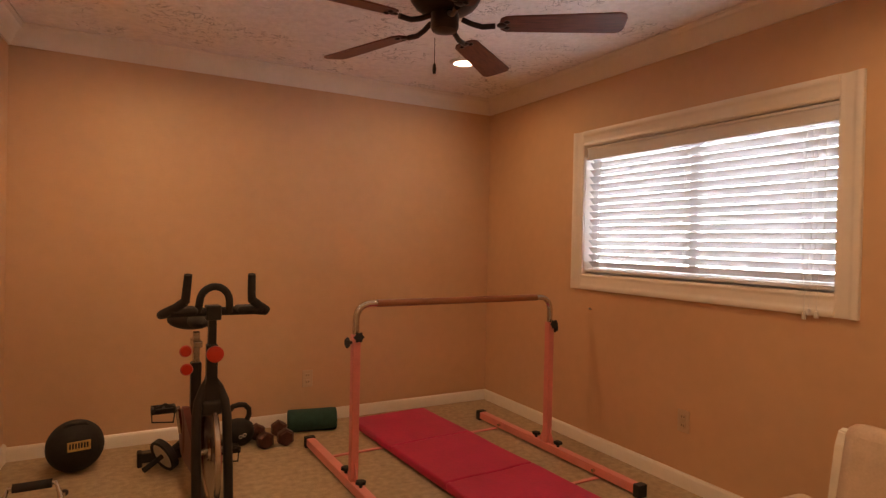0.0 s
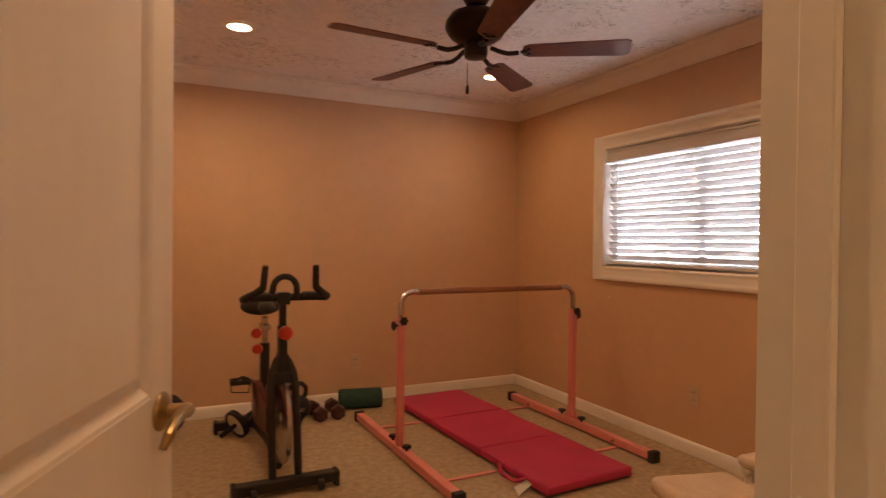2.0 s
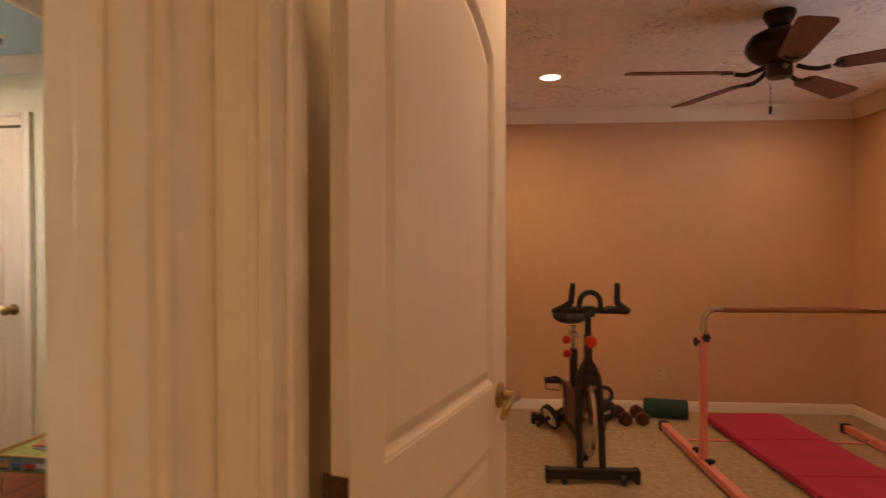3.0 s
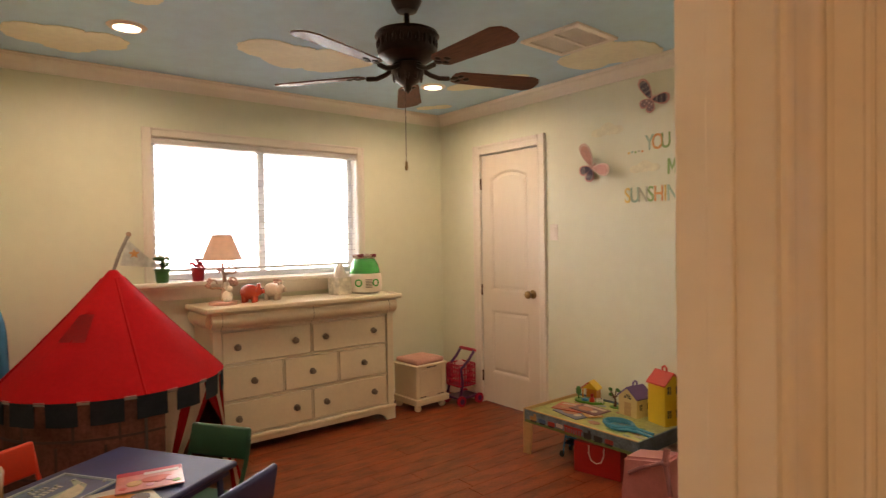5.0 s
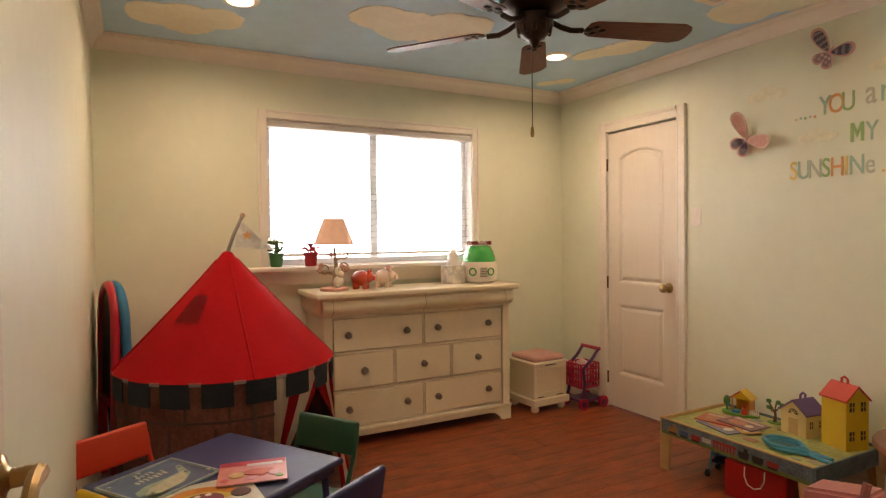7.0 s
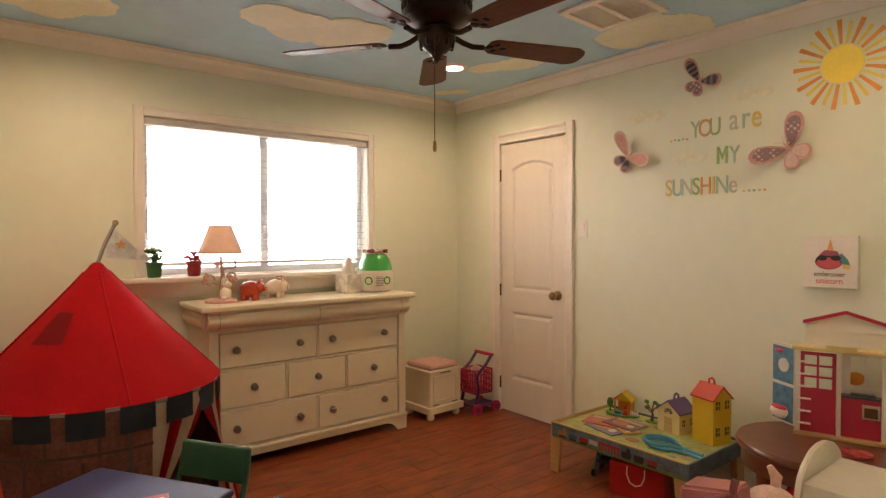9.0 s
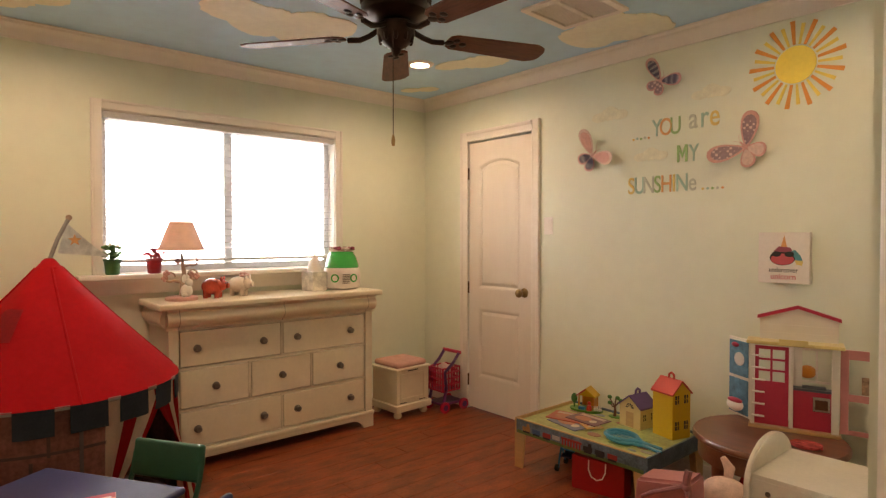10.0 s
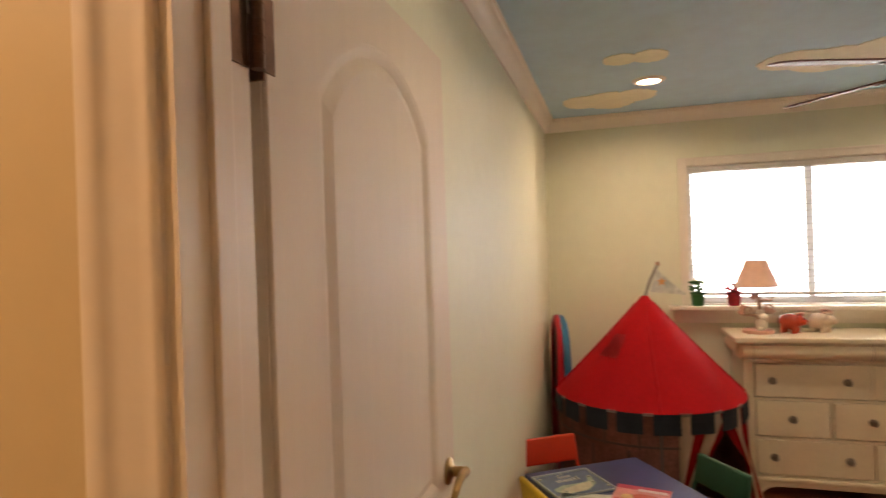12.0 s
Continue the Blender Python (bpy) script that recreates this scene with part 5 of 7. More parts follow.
def dresser():
    root = thing("dresser", pose(0.02, -1.475, 0), "wide cream lacquered dresser with seven drawers", "dresser")
    W, D, T = 0.665, 0.38, 0.95   # half width, body depth, height
    bm = B()
    box(bm, 0.0, -W + 0.002, 0.1, D - 0.045, W - 0.002, 0.80)
    part("body", bm, CREAM, root, smooth=0)
    for s in (-1, 1):
        bm = B()
        lo, hi = sorted((s * W, s * (W - 0.055)))
        box(bm, D - 0.05, lo, 0.1, D + 0.012, hi, 0.80, 0.004)
        part("corner_stile", bm, CREAM, root)
    bm = B()
    prof = [(D, 0.80), (D + 0.01, 0.80), (D + 0.012, 0.815), (D + 0.03, 0.82), (D + 0.05, 0.845), (D + 0.052, 0.875), (D + 0.035, 0.9), (D + 0.04, 0.915), (D, 0.915)]
    prism(bm, prof, -W - 0.012, W + 0.012, "y")
    for s in (-1, 1):
        prism(bm, [(s * (W + (x - D) * 0.75), z) for x, z in prof], 0.0, D, "x")
    box(bm, 0, -W, 0.80, D, W, 0.915)
    part("frieze", bm, CREAM, root, "bulging ogee frieze")
    # three thin brown strips across the frieze
    for y in (-W + 0.052, 0.0, W - 0.052):
        bm = B()
        prism(bm, [(x + 0.0006, z) for x, z in prof[1:-1]] + [(D, 0.9), (D, 0.82)], y - 0.0012, y + 0.0012, "y")
        part("seam", bm, JOINT_BROWN, root, "thin dark joint", smooth=0)
    bm = B()
    box(bm, -0.005, -W - 0.055, 0.915, D + 0.065, W + 0.055, T, 0.009, 3)
    part("top", bm, CREAM, root)
    bm = B()
    box(bm, 0, -W - 0.012, 0.085, D + 0.022, W + 0.012, 0.112, 0.007, 2)
    part("base_moulding", bm, CREAM, root)
    bm = B()
    foot = [(-W - 0.006, 0.0), (-W + 0.07, 0.0), (-W + 0.085, 0.025), (-W + 0.12, 0.05), (-W + 0.16, 0.06), (W - 0.16, 0.06), (W - 0.12, 0.05), (W - 0.085, 0.025), (W - 0.07, 0.0), (W + 0.006, 0.0), (W + 0.006, 0.088), (-W - 0.006, 0.088)]
    prism(bm, foot, D - 0.006, D + 0.016, "x")
    for s in (-1, 1):
        lo, hi = sorted((s * (W + 0.004), s * (W - 0.015)))
        box(bm, 0.0, lo, 0.0, 0.08, hi, 0.088)
        box(bm, D - 0.09, lo, 0.0, D, hi, 0.088)
    part("bracket_foot", bm, CREAM, root)
    rows = ((0.588, 0.785, 2), (0.355, 0.565, 3), (0.128, 0.332, 2))
    a, b = -W + 0.062, W - 0.062
    for z0, z1, n in rows:
        w = (b - a + 0.018) / n
        for k in range(n):
            y0, y1 = a + k * w, a + (k + 1) * w - 0.018
            bm = B()
            box(bm, D - 0.044, y0, z0, D + 0.004, y1, z1, 0.004, 2)
            d = part("drawer", bm, CREAM, root)
            ys = ((y0 + y1) / 2,) if n == 3 else (y0 + 0.092, y1 - 0.112)
            for y in ys:
                bm = B()
                lathe(bm, [(0.0, 0), (0.021, 0), (0.022, 0.003), (0.012, 0.006), (0.008, 0.014), (0.015, 0.02), (0.018, 0.026), (0.015, 0.031), (0, 0.033)], 16, Matrix.Translation((D + 0.004, y, (z0 + z1) / 2)) @ Matrix.Rotation(radians(90), 4, "Y"))
                part("knob", bm, PEWTER, d, "antique pewter knob")
    bm = B()
    for z0, z1 in ((0.565, 0.588), (0.332, 0.355), (0.785, 0.80), (0.112, 0.128)):
        box(bm, D - 0.044, -W + 0.055, z0 + 0.0045, D + 0.001, W - 0.055, z1 - 0.0045)
    part("rail", bm, CREAM, root, smooth=0)
    for z0, z1, n in rows:
        w = (b - a + 0.018) / n
        for k in range(n - 1):
            bm = B()
            box(bm, D - 0.044, a + (k + 1) * w - 0.0138, z0 - 0.004, D + 0.001, a + (k + 1) * w - 0.0042, z1 + 0.004)
            part("divider", bm, CREAM, root, smooth=0)
    return root


dresser()
DT = 0.95

# lamp with a rabbit
PINK_SHADE = material("pink_lamp_shade", (0.80, 0.52, 0.42), 0.7, vary=0.06, scale=30, bump=0.05)
PINK_BASE = material("pink_painted_resin", (0.62, 0.34, 0.28), 0.5, vary=0.1, scale=30)
BRANCH = material("tan_resin_branch", (0.42, 0.28, 0.2), 0.6, vary=0.15, scale=30)
BONE = material("white_resin", (0.75, 0.68, 0.6), 0.5, vary=0.06)
root = thing("table_lamp", pose(0.25, -2.02, DT) @ Matrix.Scale(1.13, 4), "pink-shaded table lamp with a branch stem and rabbit", "lamp")
bm = B()
lathe(bm, [(0, 0), (0.078, 0), (0.08, 0.005), (0.078, 0.016), (0.07, 0.02), (0, 0.02)], 28)
part("base", bm, PINK_BASE, root)
bm = B()
tube(bm, [(0, 0.01, 0.018), (0.0, 0.005, 0.08), (0.0, 0.012, 0.14), (0, 0.0, 0.24)], 0.012, 10, radii=[0.022, 0.014, 0.011, 0.007])
for s, z in ((-1, 0.09), (1, 0.10), (1, 0.17)):
    tube(bm, [(0, 0.005, z)] + [(0, s * (0.055 + 0.024 * math.cos(a)), z + 0.03 + 0.024 * math.sin(a)) for a in np.linspace(-2.2, 3.2, 14)], 0.0055, 7, radii=[0.008] + list(np.linspace(0.007, 0.003, 14)))
part("branch_stem", bm, BRANCH, root, "curling tan branch stem")
bm = B()
for y, z in ((-0.085, 0.115), (0.045, 0.13), (-0.075, 0.14), (0.07, 0.12), (-0.02, 0.2)):
    for k in range(4):
        a = k * math.pi / 2
        ball(bm, (0.012, y + 0.009 * math.cos(a), z + 0.009 * math.sin(a)), 0.004, 0.009, 0.009, 8, 6)
part("blossoms", bm, PINK_BASE, root, "small pink blossoms")
bm = B()
ball(bm, (0.045, 0.01, 0.05), 0.022, 0.03, 0.034)
ball(bm, (0.05, 0.02, 0.092), 0.017, 0.02, 0.02)
for dy in (0.012, 0.026):
    ball(bm, (0.042, dy - 0.012, 0.112), 0.005, 0.012, 0.022, 8, 6)
ball(bm, (0.065, -0.005, 0.03), 0.012, 0.014, 0.012)
part("rabbit_figure", bm, BONE, root, "small white rabbit figure")
bm = B()
lathe(bm, [(0.112, 0.255), (0.056, 0.40), (0.054, 0.40), (0.11, 0.255), (0.112, 0.255)], 36, cap=False)
part("shade", bm, PINK_SHADE, root)

def piggy(m, color, label, bow):
    root = thing("piggy_bank", m, label, "piggy bank", "piggy banks")
    mat = material("glazed_ceramic", color, 0.2, vary=0.08, scale=40, coat=0.4)
    bm = B()
    ball(bm, (0, 0, 0.062), 0.048, 0.06, 0.046, 20, 14)
    ball(bm, (0, 0.05, 0.07), 0.032, 0.03, 0.032, 14, 10)
    rod(bm, (0, 0.07, 0.066), (0, 0.088, 0.066), 0.014, 0.015)
    for dx in (-0.02, 0.02):
        ball(bm, (dx, 0.055, 0.104), 0.012, 0.006, 0.014, 8, 6)
        for dy in (-0.03, 0.03):
            rod(bm, (dx, dy, 0.0), (dx, dy, 0.04), 0.013, 0.016)
    part("body", bm, mat, root)
    bm = B()
    if bow:
        for k in range(7):
            ball(bm, (random.uniform(-0.03, 0.03), random.uniform(0.01, 0.05), 0.112 + random.uniform(0, 0.014)), 0.013, 0.013, 0.007, 8, 6)
        part("flower_crown", bm, PINK_BASE, root, "pink flower crown")
    else:
        for dx in (-0.013, 0.013):
            ball(bm, (dx, 0.077, 0.082), 0.0045, 0.004, 0.0045, 8, 6)
        part("eyes", bm, INK, root)


piggy(pose(0.24, -1.84, DT, 0, 0, -40) @ Matrix.Scale(1.1, 4), (0.55, 0.06, 0.03), "glossy red ceramic piggy bank on the dresser", False)
piggy(pose(0.20, -1.665, DT, 0, 0, -50) @ Matrix.Scale(1.1, 4), (0.72, 0.58, 0.46), "white ceramic piggy bank with pink flowers", True)

root = thing("tissue_box", pose(0.20, -1.14, DT, 0, 0, 10) @ Matrix.Scale(1.12, 4), "floral cube tissue box with a pulled tissue", "tissue box")
bm = B()
box(bm, -0.055, -0.055, 0, 0.055, 0.055, 0.115, 0.002)
FLORAL = material("floral_print_card", (0.62, 0.58, 0.50), 0.6, vary=0.35, scale=26)
printed(FLORAL, (0.42, 0.16, 0.12), 62, 0.16, 0.26, "EUCLIDEAN")
part("carton", bm, FLORAL, root, "carton with a small floral print")
bm = B()
lathe(bm, [(0.035, 0.112), (0.04, 0.14), (0.03, 0.18), (0.014, 0.215), (0, 0.225)], 12)
for v in bm.verts:
    v.co += Vector((noise.noise(v.co * 40), noise.noise(v.co * 40 + Vector((5, 0, 0))), 0)) * 0.01
part("tissue", bm, TRIM, root, "white tissue")

root = thing("humidifier", pose(0.21, -0.93, DT, 0, 0, -12) @ Matrix.Scale(1.17, 4), "white humidifier with a green translucent tank", "humidifier")
bm = B()
lathe(bm, [(0, 0), (0.085, 0), (0.105, 0.012), (0.112, 0.05), (0.11, 0.1), (0.102, 0.128), (0.0, 0.128)], 32)
base = part("base", bm, BONE, root)
GREEN_TANK = material("green_translucent_plastic", (0.02, 0.36, 0.07), 0.15, vary=0.05, coat=0.5)
for s in (-1, 1):
    bm = B()
    turn = Matrix.Rotation(radians(s * 30 - 10), 4, "Z") @ Matrix.Translation((0.108, 0, 0.07)) @ Matrix.Rotation(radians(90), 4, "Y")
    lathe(bm, [(0.017, -0.004), (0.025, -0.004), (0.025, 0.004), (0.017, 0.004), (0.017, -0.004)], 20, turn, cap=False)
    part("dial_ring", bm, GREEN_TANK, base, "green dial ring")
bm = B()
for k in range(6):
    box(bm, 0.106, -0.032, 0.04 + 0.01 * k, 0.1135, 0.012, 0.044 + 0.01 * k)
part("speaker_grille", bm, PEWTER, base)
bm = B()
lathe(bm, [(0.102, 0.129), (0.1, 0.15), (0.088, 0.19), (0.07, 0.222), (0.06, 0.226), (0, 0.226)], 32)
part("tank", bm, GREEN_TANK, root, "green translucent tank")
root = thing("flower_wreath", pose(0.21, -0.93, DT + 0.2645) @ Matrix.Scale(1.17, 4), "small wreath of dried red and cream flowers", "wreath")
bm = B()
tube(bm, arc((0, 0, 0.008), 0.062, 0, 345, 22, "xy"), 0.005, 6)
part("ring", bm, BRANCH, root)
WREATH = (material("wine_red_petal", (0.22, 0.02, 0.035), 0.8, vary=0.3, scale=60), material("dusty_cream_petal", (0.5, 0.36, 0.3), 0.8, vary=0.2, scale=60))
for k in range(16):
    bm = B()
    a = 2 * math.pi * k / 16
    for j in range(5):
        ball(bm, (0.062 * math.cos(a) + random.uniform(-0.009, 0.009), 0.062 * math.sin(a) + random.uniform(-0.009, 0.009), 0.014 + random.uniform(-0.004, 0.01)), 0.009, 0.009, 0.006, 8, 5)
    part("flower", bm, WREATH[k % 3 == 0], root)

# pots on the window stool
for x, y, color, label, kind in ((0.052, -2.335, (0.03, 0.16, 0.05), "small green glass pot with a white-flowered plant", 0), (0.052, -2.115, (0.33, 0.02, 0.03), "small red tin pot with a heart ornament", 1)):
    root = thing("flower_pot", pose(x, y, 1.10) @ Matrix.Scale(1.2, 4), label, "flower pot", "small pots on the window sill")
    bm = B()
    lathe(bm, [(0, 0), (0.027, 0), (0.03, 0.004), (0.037, 0.065), (0.041, 0.067), (0.041, 0.075), (0.034, 0.075), (0.03, 0.06), (0, 0.058)], 20)
    part("pot", bm, material("glazed_pot", color, 0.3, vary=0.1), root)
    if kind == 0:
        bm = B()
        for k in range(44):
            a, r = random.uniform(0, 6.28), random.uniform(0, 0.04)
            ball(bm, (r * math.cos(a), r * math.sin(a), 0.08 + random.uniform(0, 0.055)), 0.014, 0.012, 0.007, 6, 4, None)
        tagged(part("leaves", bm, material("small_green_leaf", (0.05, 0.17, 0.04), 0.6, vary=0.3, scale=40), root), kind="stuff")
        bm = B()
        for k in range(7):
            ball(bm, (random.uniform(-0.03, 0.03), random.uniform(-0.03, 0.03), 0.12 + random.uniform(0, 0.03)), 0.008)
        part("blossoms", bm, TRIM, root, "white blossoms")
    else:
        WIRE = material("dark_red_wire", (0.2, 0.012, 0.03), 0.4, vary=0.1)
        bm = B()
        for s in (-1, 1):
            for r in (0.018, 0.03, 0.042):
                tube(bm, [(0, 0, 0.06)] + [(0, s * r * (0.5 - 0.5 * math.cos(t)) * 1.1, 0.075 + 0.052 * math.sin(t * 0.75)) for t in np.linspace(0.3, 3.1, 9)], 0.0016, 5)
        part("wire_spray", bm, WIRE, root)
        bm = B()
        for k in range(14):
            a, r = 2.4 * k, 0.018 + 0.024 * (k % 3) / 2
            ball(bm, (r * math.cos(a), r * math.sin(a), 0.082 + 0.006 * (k % 4)), 0.014, 0.013, 0.006, 8, 5)
        tagged(part("petals", bm, material("red_cloth_petal", (0.42, 0.015, 0.03), 0.7, vary=0.2, scale=60), root, "red cloth petals"), kind="stuff")
        bm = B()
        prism(bm, [(0, 0.1), (0.016, 0.118), (0.012, 0.128), (0, 0.122), (-0.012, 0.128), (-0.016, 0.118)], -0.003, 0.003, "x")
        part("heart", bm, WIRE, root)

# ---- play tent ----
TENT_RED = material("red_nylon_tent", (0.40, 0.007, 0.012), 0.8, vary=0.1, scale=5, bump=0.3, bump_scale=9, spec=0.12)
TENT_STONE = material("printed_stone_nylon", (0.165, 0.07, 0.058), 0.8, vary=0.35, scale=7, bump=0.15, bump_scale=30, spec=0.15)
TENT_LINE = material("dark_printed_joint", (0.085, 0.042, 0.036), 0.7, vary=0.2)
TENT_GREY = material("slate_grey_nylon", (0.028, 0.036, 0.05), 0.8, vary=0.15, scale=12, bump=0.1, spec=0.15)
TENT_LIGHT = material("pale_grey_binding", (0.26, 0.24, 0.22), 0.7, vary=0.15)
TENT_TAPE = material("brown_grey_tape", (0.10, 0.075, 0.07), 0.75, vary=0.15)
CURTAIN_W = material("cream_tent_cloth", (0.68, 0.52, 0.42), 0.75, vary=0.08, scale=10, bump=0.15)
TC, TR_, RIM, APEX = (0.60, -2.70), 0.525, 0.655, 1.205


def ring_sheet(bm, radius, a0, a1, z0, z1, thick=0.004, n=24, wob=0.0):
    """A curved sheet round the tent from angle a0 to a1 (degrees)."""
    rows = []
    for k in range(n + 1):
        a = radians(a0 + (a1 - a0) * k / n)
        col = []
        for z, r in ((z0, radius), (z1, radius), (z1, radius + thick), (z0, radius + thick)):
            rr = r + wob * math.sin(a * 23 + z * 3) * (1 if z == z0 else 0.3)
            col.append(bm.verts.new((rr * math.cos(a), rr * math.sin(a), z)))
        rows.append(col)
    for p, q in zip(rows, rows[1:]):
        for i in range(4):
            bm.faces.new((p[i], q[i], q[(i + 1) % 4], p[(i + 1) % 4]))
    bm.faces.new(rows[0])
    bm.faces.new(rows[-1][::-1])


def play_tent():
    root = thing("play_tent", pose(TC[0], TC[1], 0), "red-roofed castle play tent with striped curtains", "play tent")
    bm = B()
    N, M = 64, 10
    rings = []
    for j in range(M + 1):
        t = j / M
        z = APEX - (APEX - RIM) * t
        rings.append([])
        for k in range(N):
            a = 2 * math.pi * k / N
            seam = abs(((k / N * 8) % 1) - 0.5) * 2
            r = (0.028 + (TR_ + 0.012 - 0.028) * (t ** 1.06)) * (1 - 0.022 * (1 - seam) * math.sin(math.pi * t))
            rings[-1].append(bm.verts.new((r * math.cos(a), r * math.sin(a), z)))
    for p, q in zip(rings, rings[1:]):
        for k in range(N):
            bm.faces.new((p[k], p[(k + 1) % N], q[(k + 1) % N], q[k]))
    bm.faces.new(rings[0])
    part("roof", bm, TENT_RED, root, smooth=60)
    bm = B()
    lathe(bm, [(0.05, APEX - 0.055), (0.036, APEX - 0.03), (0.03, APEX), (0.016, APEX + 0.012), (0, APEX + 0.014)], 20)
    part("roof_cap", bm, TENT_RED, root)
    bm = B()
    tube(bm, [((0.045 + 0.004 * math.sin(5 * a)) * math.cos(a), (0.045 + 0.004 * math.sin(5 * a)) * math.sin(a), APEX - 0.04 + 0.01 * math.sin(a + 0.7)) for a in np.linspace(0, 2 * math.pi, 24, endpoint=False)], 0.009, 6, closed=True)
    part("gathered_cuff", bm, TENT_RED, root)
    for k in range(4):
        a = 2 * math.pi * k / 4 + radians(4)
        bm = B()
        pts = []
        for t in np.linspace(0.06, 1, 12):
            r = 0.028 + (TR_ + 0.014 - 0.028) * (t ** 1.06)
            pts.append((r * math.cos(a), r * math.sin(a), APEX - (APEX - RIM) * t + 0.002))
        tube(bm, pts, 0.0055, 6)
        part("roof_seam", bm, TENT_RED, root)
    # mesh window in the roof
    bm = B()
    vs = []
    for t, da in ((0.36, -12), (0.36, 9), (0.58, 10), (0.58, -15)):
        r = 0.034 + (TR_ + 0.012 - 0.028) * (t ** 1.06)
        a = radians(-42 + da)
        vs.append(bm.verts.new((r * math.cos(a), r * math.sin(a), APEX - (APEX - RIM) * t + 0.001)))
    f = bm.faces.new(vs)
    bmesh.ops.solidify(bm, geom=[f], thickness=0.002)
    part("mesh_window", bm, material("dark_red_mesh", (0.345, 0.006, 0.010), 0.8, vary=0.1, scale=80), root, "darker red mesh patch")
    # printed wall, open between 14 and 80 degrees
    bm = B()
    ring_sheet(bm, TR_ - 0.004, 80, 374, 0.005, RIM, n=80)
    part("wall", bm, TENT_STONE, root, "brown printed stone wall", smooth=60)
    bm = B()
    for z in (0.13, 0.31, 0.48):
        ring_sheet(bm, TR_ - 0.001, 80, 374, z - 0.006, z + 0.006, 0.003, n=80)
    for r, (z0, z1) in enumerate(((0.005, 0.124), (0.136, 0.294), (0.306, 0.454), (0.466, 0.56))):
        a = 80 + (9 if r % 2 else 0)
        while a < 371:
            ring_sheet(bm, TR_ - 0.001, a, a + 1.4, z0, z1, 0.003, n=1)
            a += 24 + 4 * math.sin(a * 7 + r)
    tagged(part("printed_joints", bm, TENT_LINE, root, smooth=0), kind="stuff")
    # battlement flaps
    for k in range(18):
        bm = B()
        ring_sheet(bm, TR_ + 0.004, k * 20, k * 20 + 14.5, RIM - 0.108, RIM + 0.002, 0.005, n=6, wob=0.004)
        part("battlement_flap", bm, TENT_GREY, root)
        bm = B()
        ring_sheet(bm, TR_ + 0.006, k * 20 + 14.5, k * 20 + 20, RIM - 0.012, RIM + 0.004, 0.004, n=3)
        part("binding", bm, TENT_LIGHT, root)
    for a in (4, 94, 184, 274):
        bm = B()
        ring_sheet(bm, TR_ + 0.002, a - 0.75, a + 0.75, 0.0, RIM, 0.004, n=2)
        part("corner_binding", bm, TENT_TAPE, root, "brown-grey seam tape")
    # curtains tied aside
    def curtain_edges(side, t):
        if side < 0:
            return 13.3, max(19.0, 51 - 56 * t) + 3 * max(0, t - 0.7)
        return 39 + 31 * min(1, t / 0.52) ** 1.7 - 20 * max(0, t - 0.52) / 0.48, 80 + 2 * max(0, t - 0.5)

    for side, cuts in ((-1, (0, 0.30, 0.50, 0.78, 1)), (1, (0, 0.28, 0.52, 0.76, 1))):
        for k in range(4):
            bm = B()
            rows = []
            for t in np.linspace(0, 1, 14):
                lo, hi = curtain_edges(side, t)
                col = []
                for i in range(5):
                    e = cuts[k] + (cuts[k + 1] - cuts[k]) * i / 4
                    a = radians(lo + (hi - lo) * e)
                    flare = 0.16 * max(0, t - 0.5) if side > 0 else 0.015 * t
                    r = TR_ + 0.001 + flare + 0.014 * math.sin(e * 19 + side) * (0.25 + t)
                    col.append(bm.verts.new((r * math.cos(a), r * math.sin(a), RIM - 0.015 - t * (RIM - 0.02))))
                rows.append(col)
            fs = [bm.faces.new((p[i], p[i + 1], q[i + 1], q[i])) for p, q in zip(rows, rows[1:]) for i in range(4)]
            bmesh.ops.solidify(bm, geom=fs, thickness=0.003)
            part("curtain_stripe", bm, TENT_RED if (k % 2) == (1 if side < 0 else 0) else CURTAIN_W, root, smooth=60)
    # flag
    bm = B()
    tube(bm, [(0, 0, APEX), (-0.01, 0.035, APEX + 0.1), (-0.02, 0.078, APEX + 0.19)], 0.009, 8)
    pole = part("flag_pole", bm, TENT_LIGHT, root, "grey sleeved flag pole")
    bm = B()
    ball(bm, (-0.022, 0.082, APEX + 0.2), 0.014)
    part("finial", bm, BRANCH, pole, "round wooden finial")
    bm = B()
    rows = []
    for t in np.linspace(0, 1, 9):
        x = 0.02 * math.sin(t * 6)
        top = APEX + 0.175 - 0.15 * t
        bot = APEX + 0.035 - 0.02 * t
        rows.append([bm.verts.new((-0.016 + x + 0.05 * t, 0.03 + (z - APEX - 0.02) * 0.28 * (1 - t) + 0.2 * t, z)) for z in (top, (top + bot) / 2, min(bot, top - 0.001))])
    fs = []
    for p, q in zip(rows, rows[1:]):
        for i in range(2):
            fs.append(bm.faces.new((p[i], q[i], q[i + 1], p[i + 1])))
    bmesh.ops.solidify(bm, geom=fs, thickness=0.002)
    part("pennant", bm, material("pale_blue_pennant", (0.60, 0.60, 0.55), 0.7, vary=0.2, scale=30), root, "pale blue pennant")
    bm = B()
    star = [((0.028 if k % 2 == 0 else 0.012) * math.sin(math.pi * k / 5), (0.028 if k % 2 == 0 else 0.012) * math.cos(math.pi * k / 5)) for k in range(10)]
    prism(bm, star, 0.002, 0.012, "x", Matrix.Translation((0.012, 0.1, APEX + 0.095)) @ Matrix.Rotation(radians(-12), 4, "Z"))
    part("star", bm, DECAL["o"], root, "orange star")
    return root


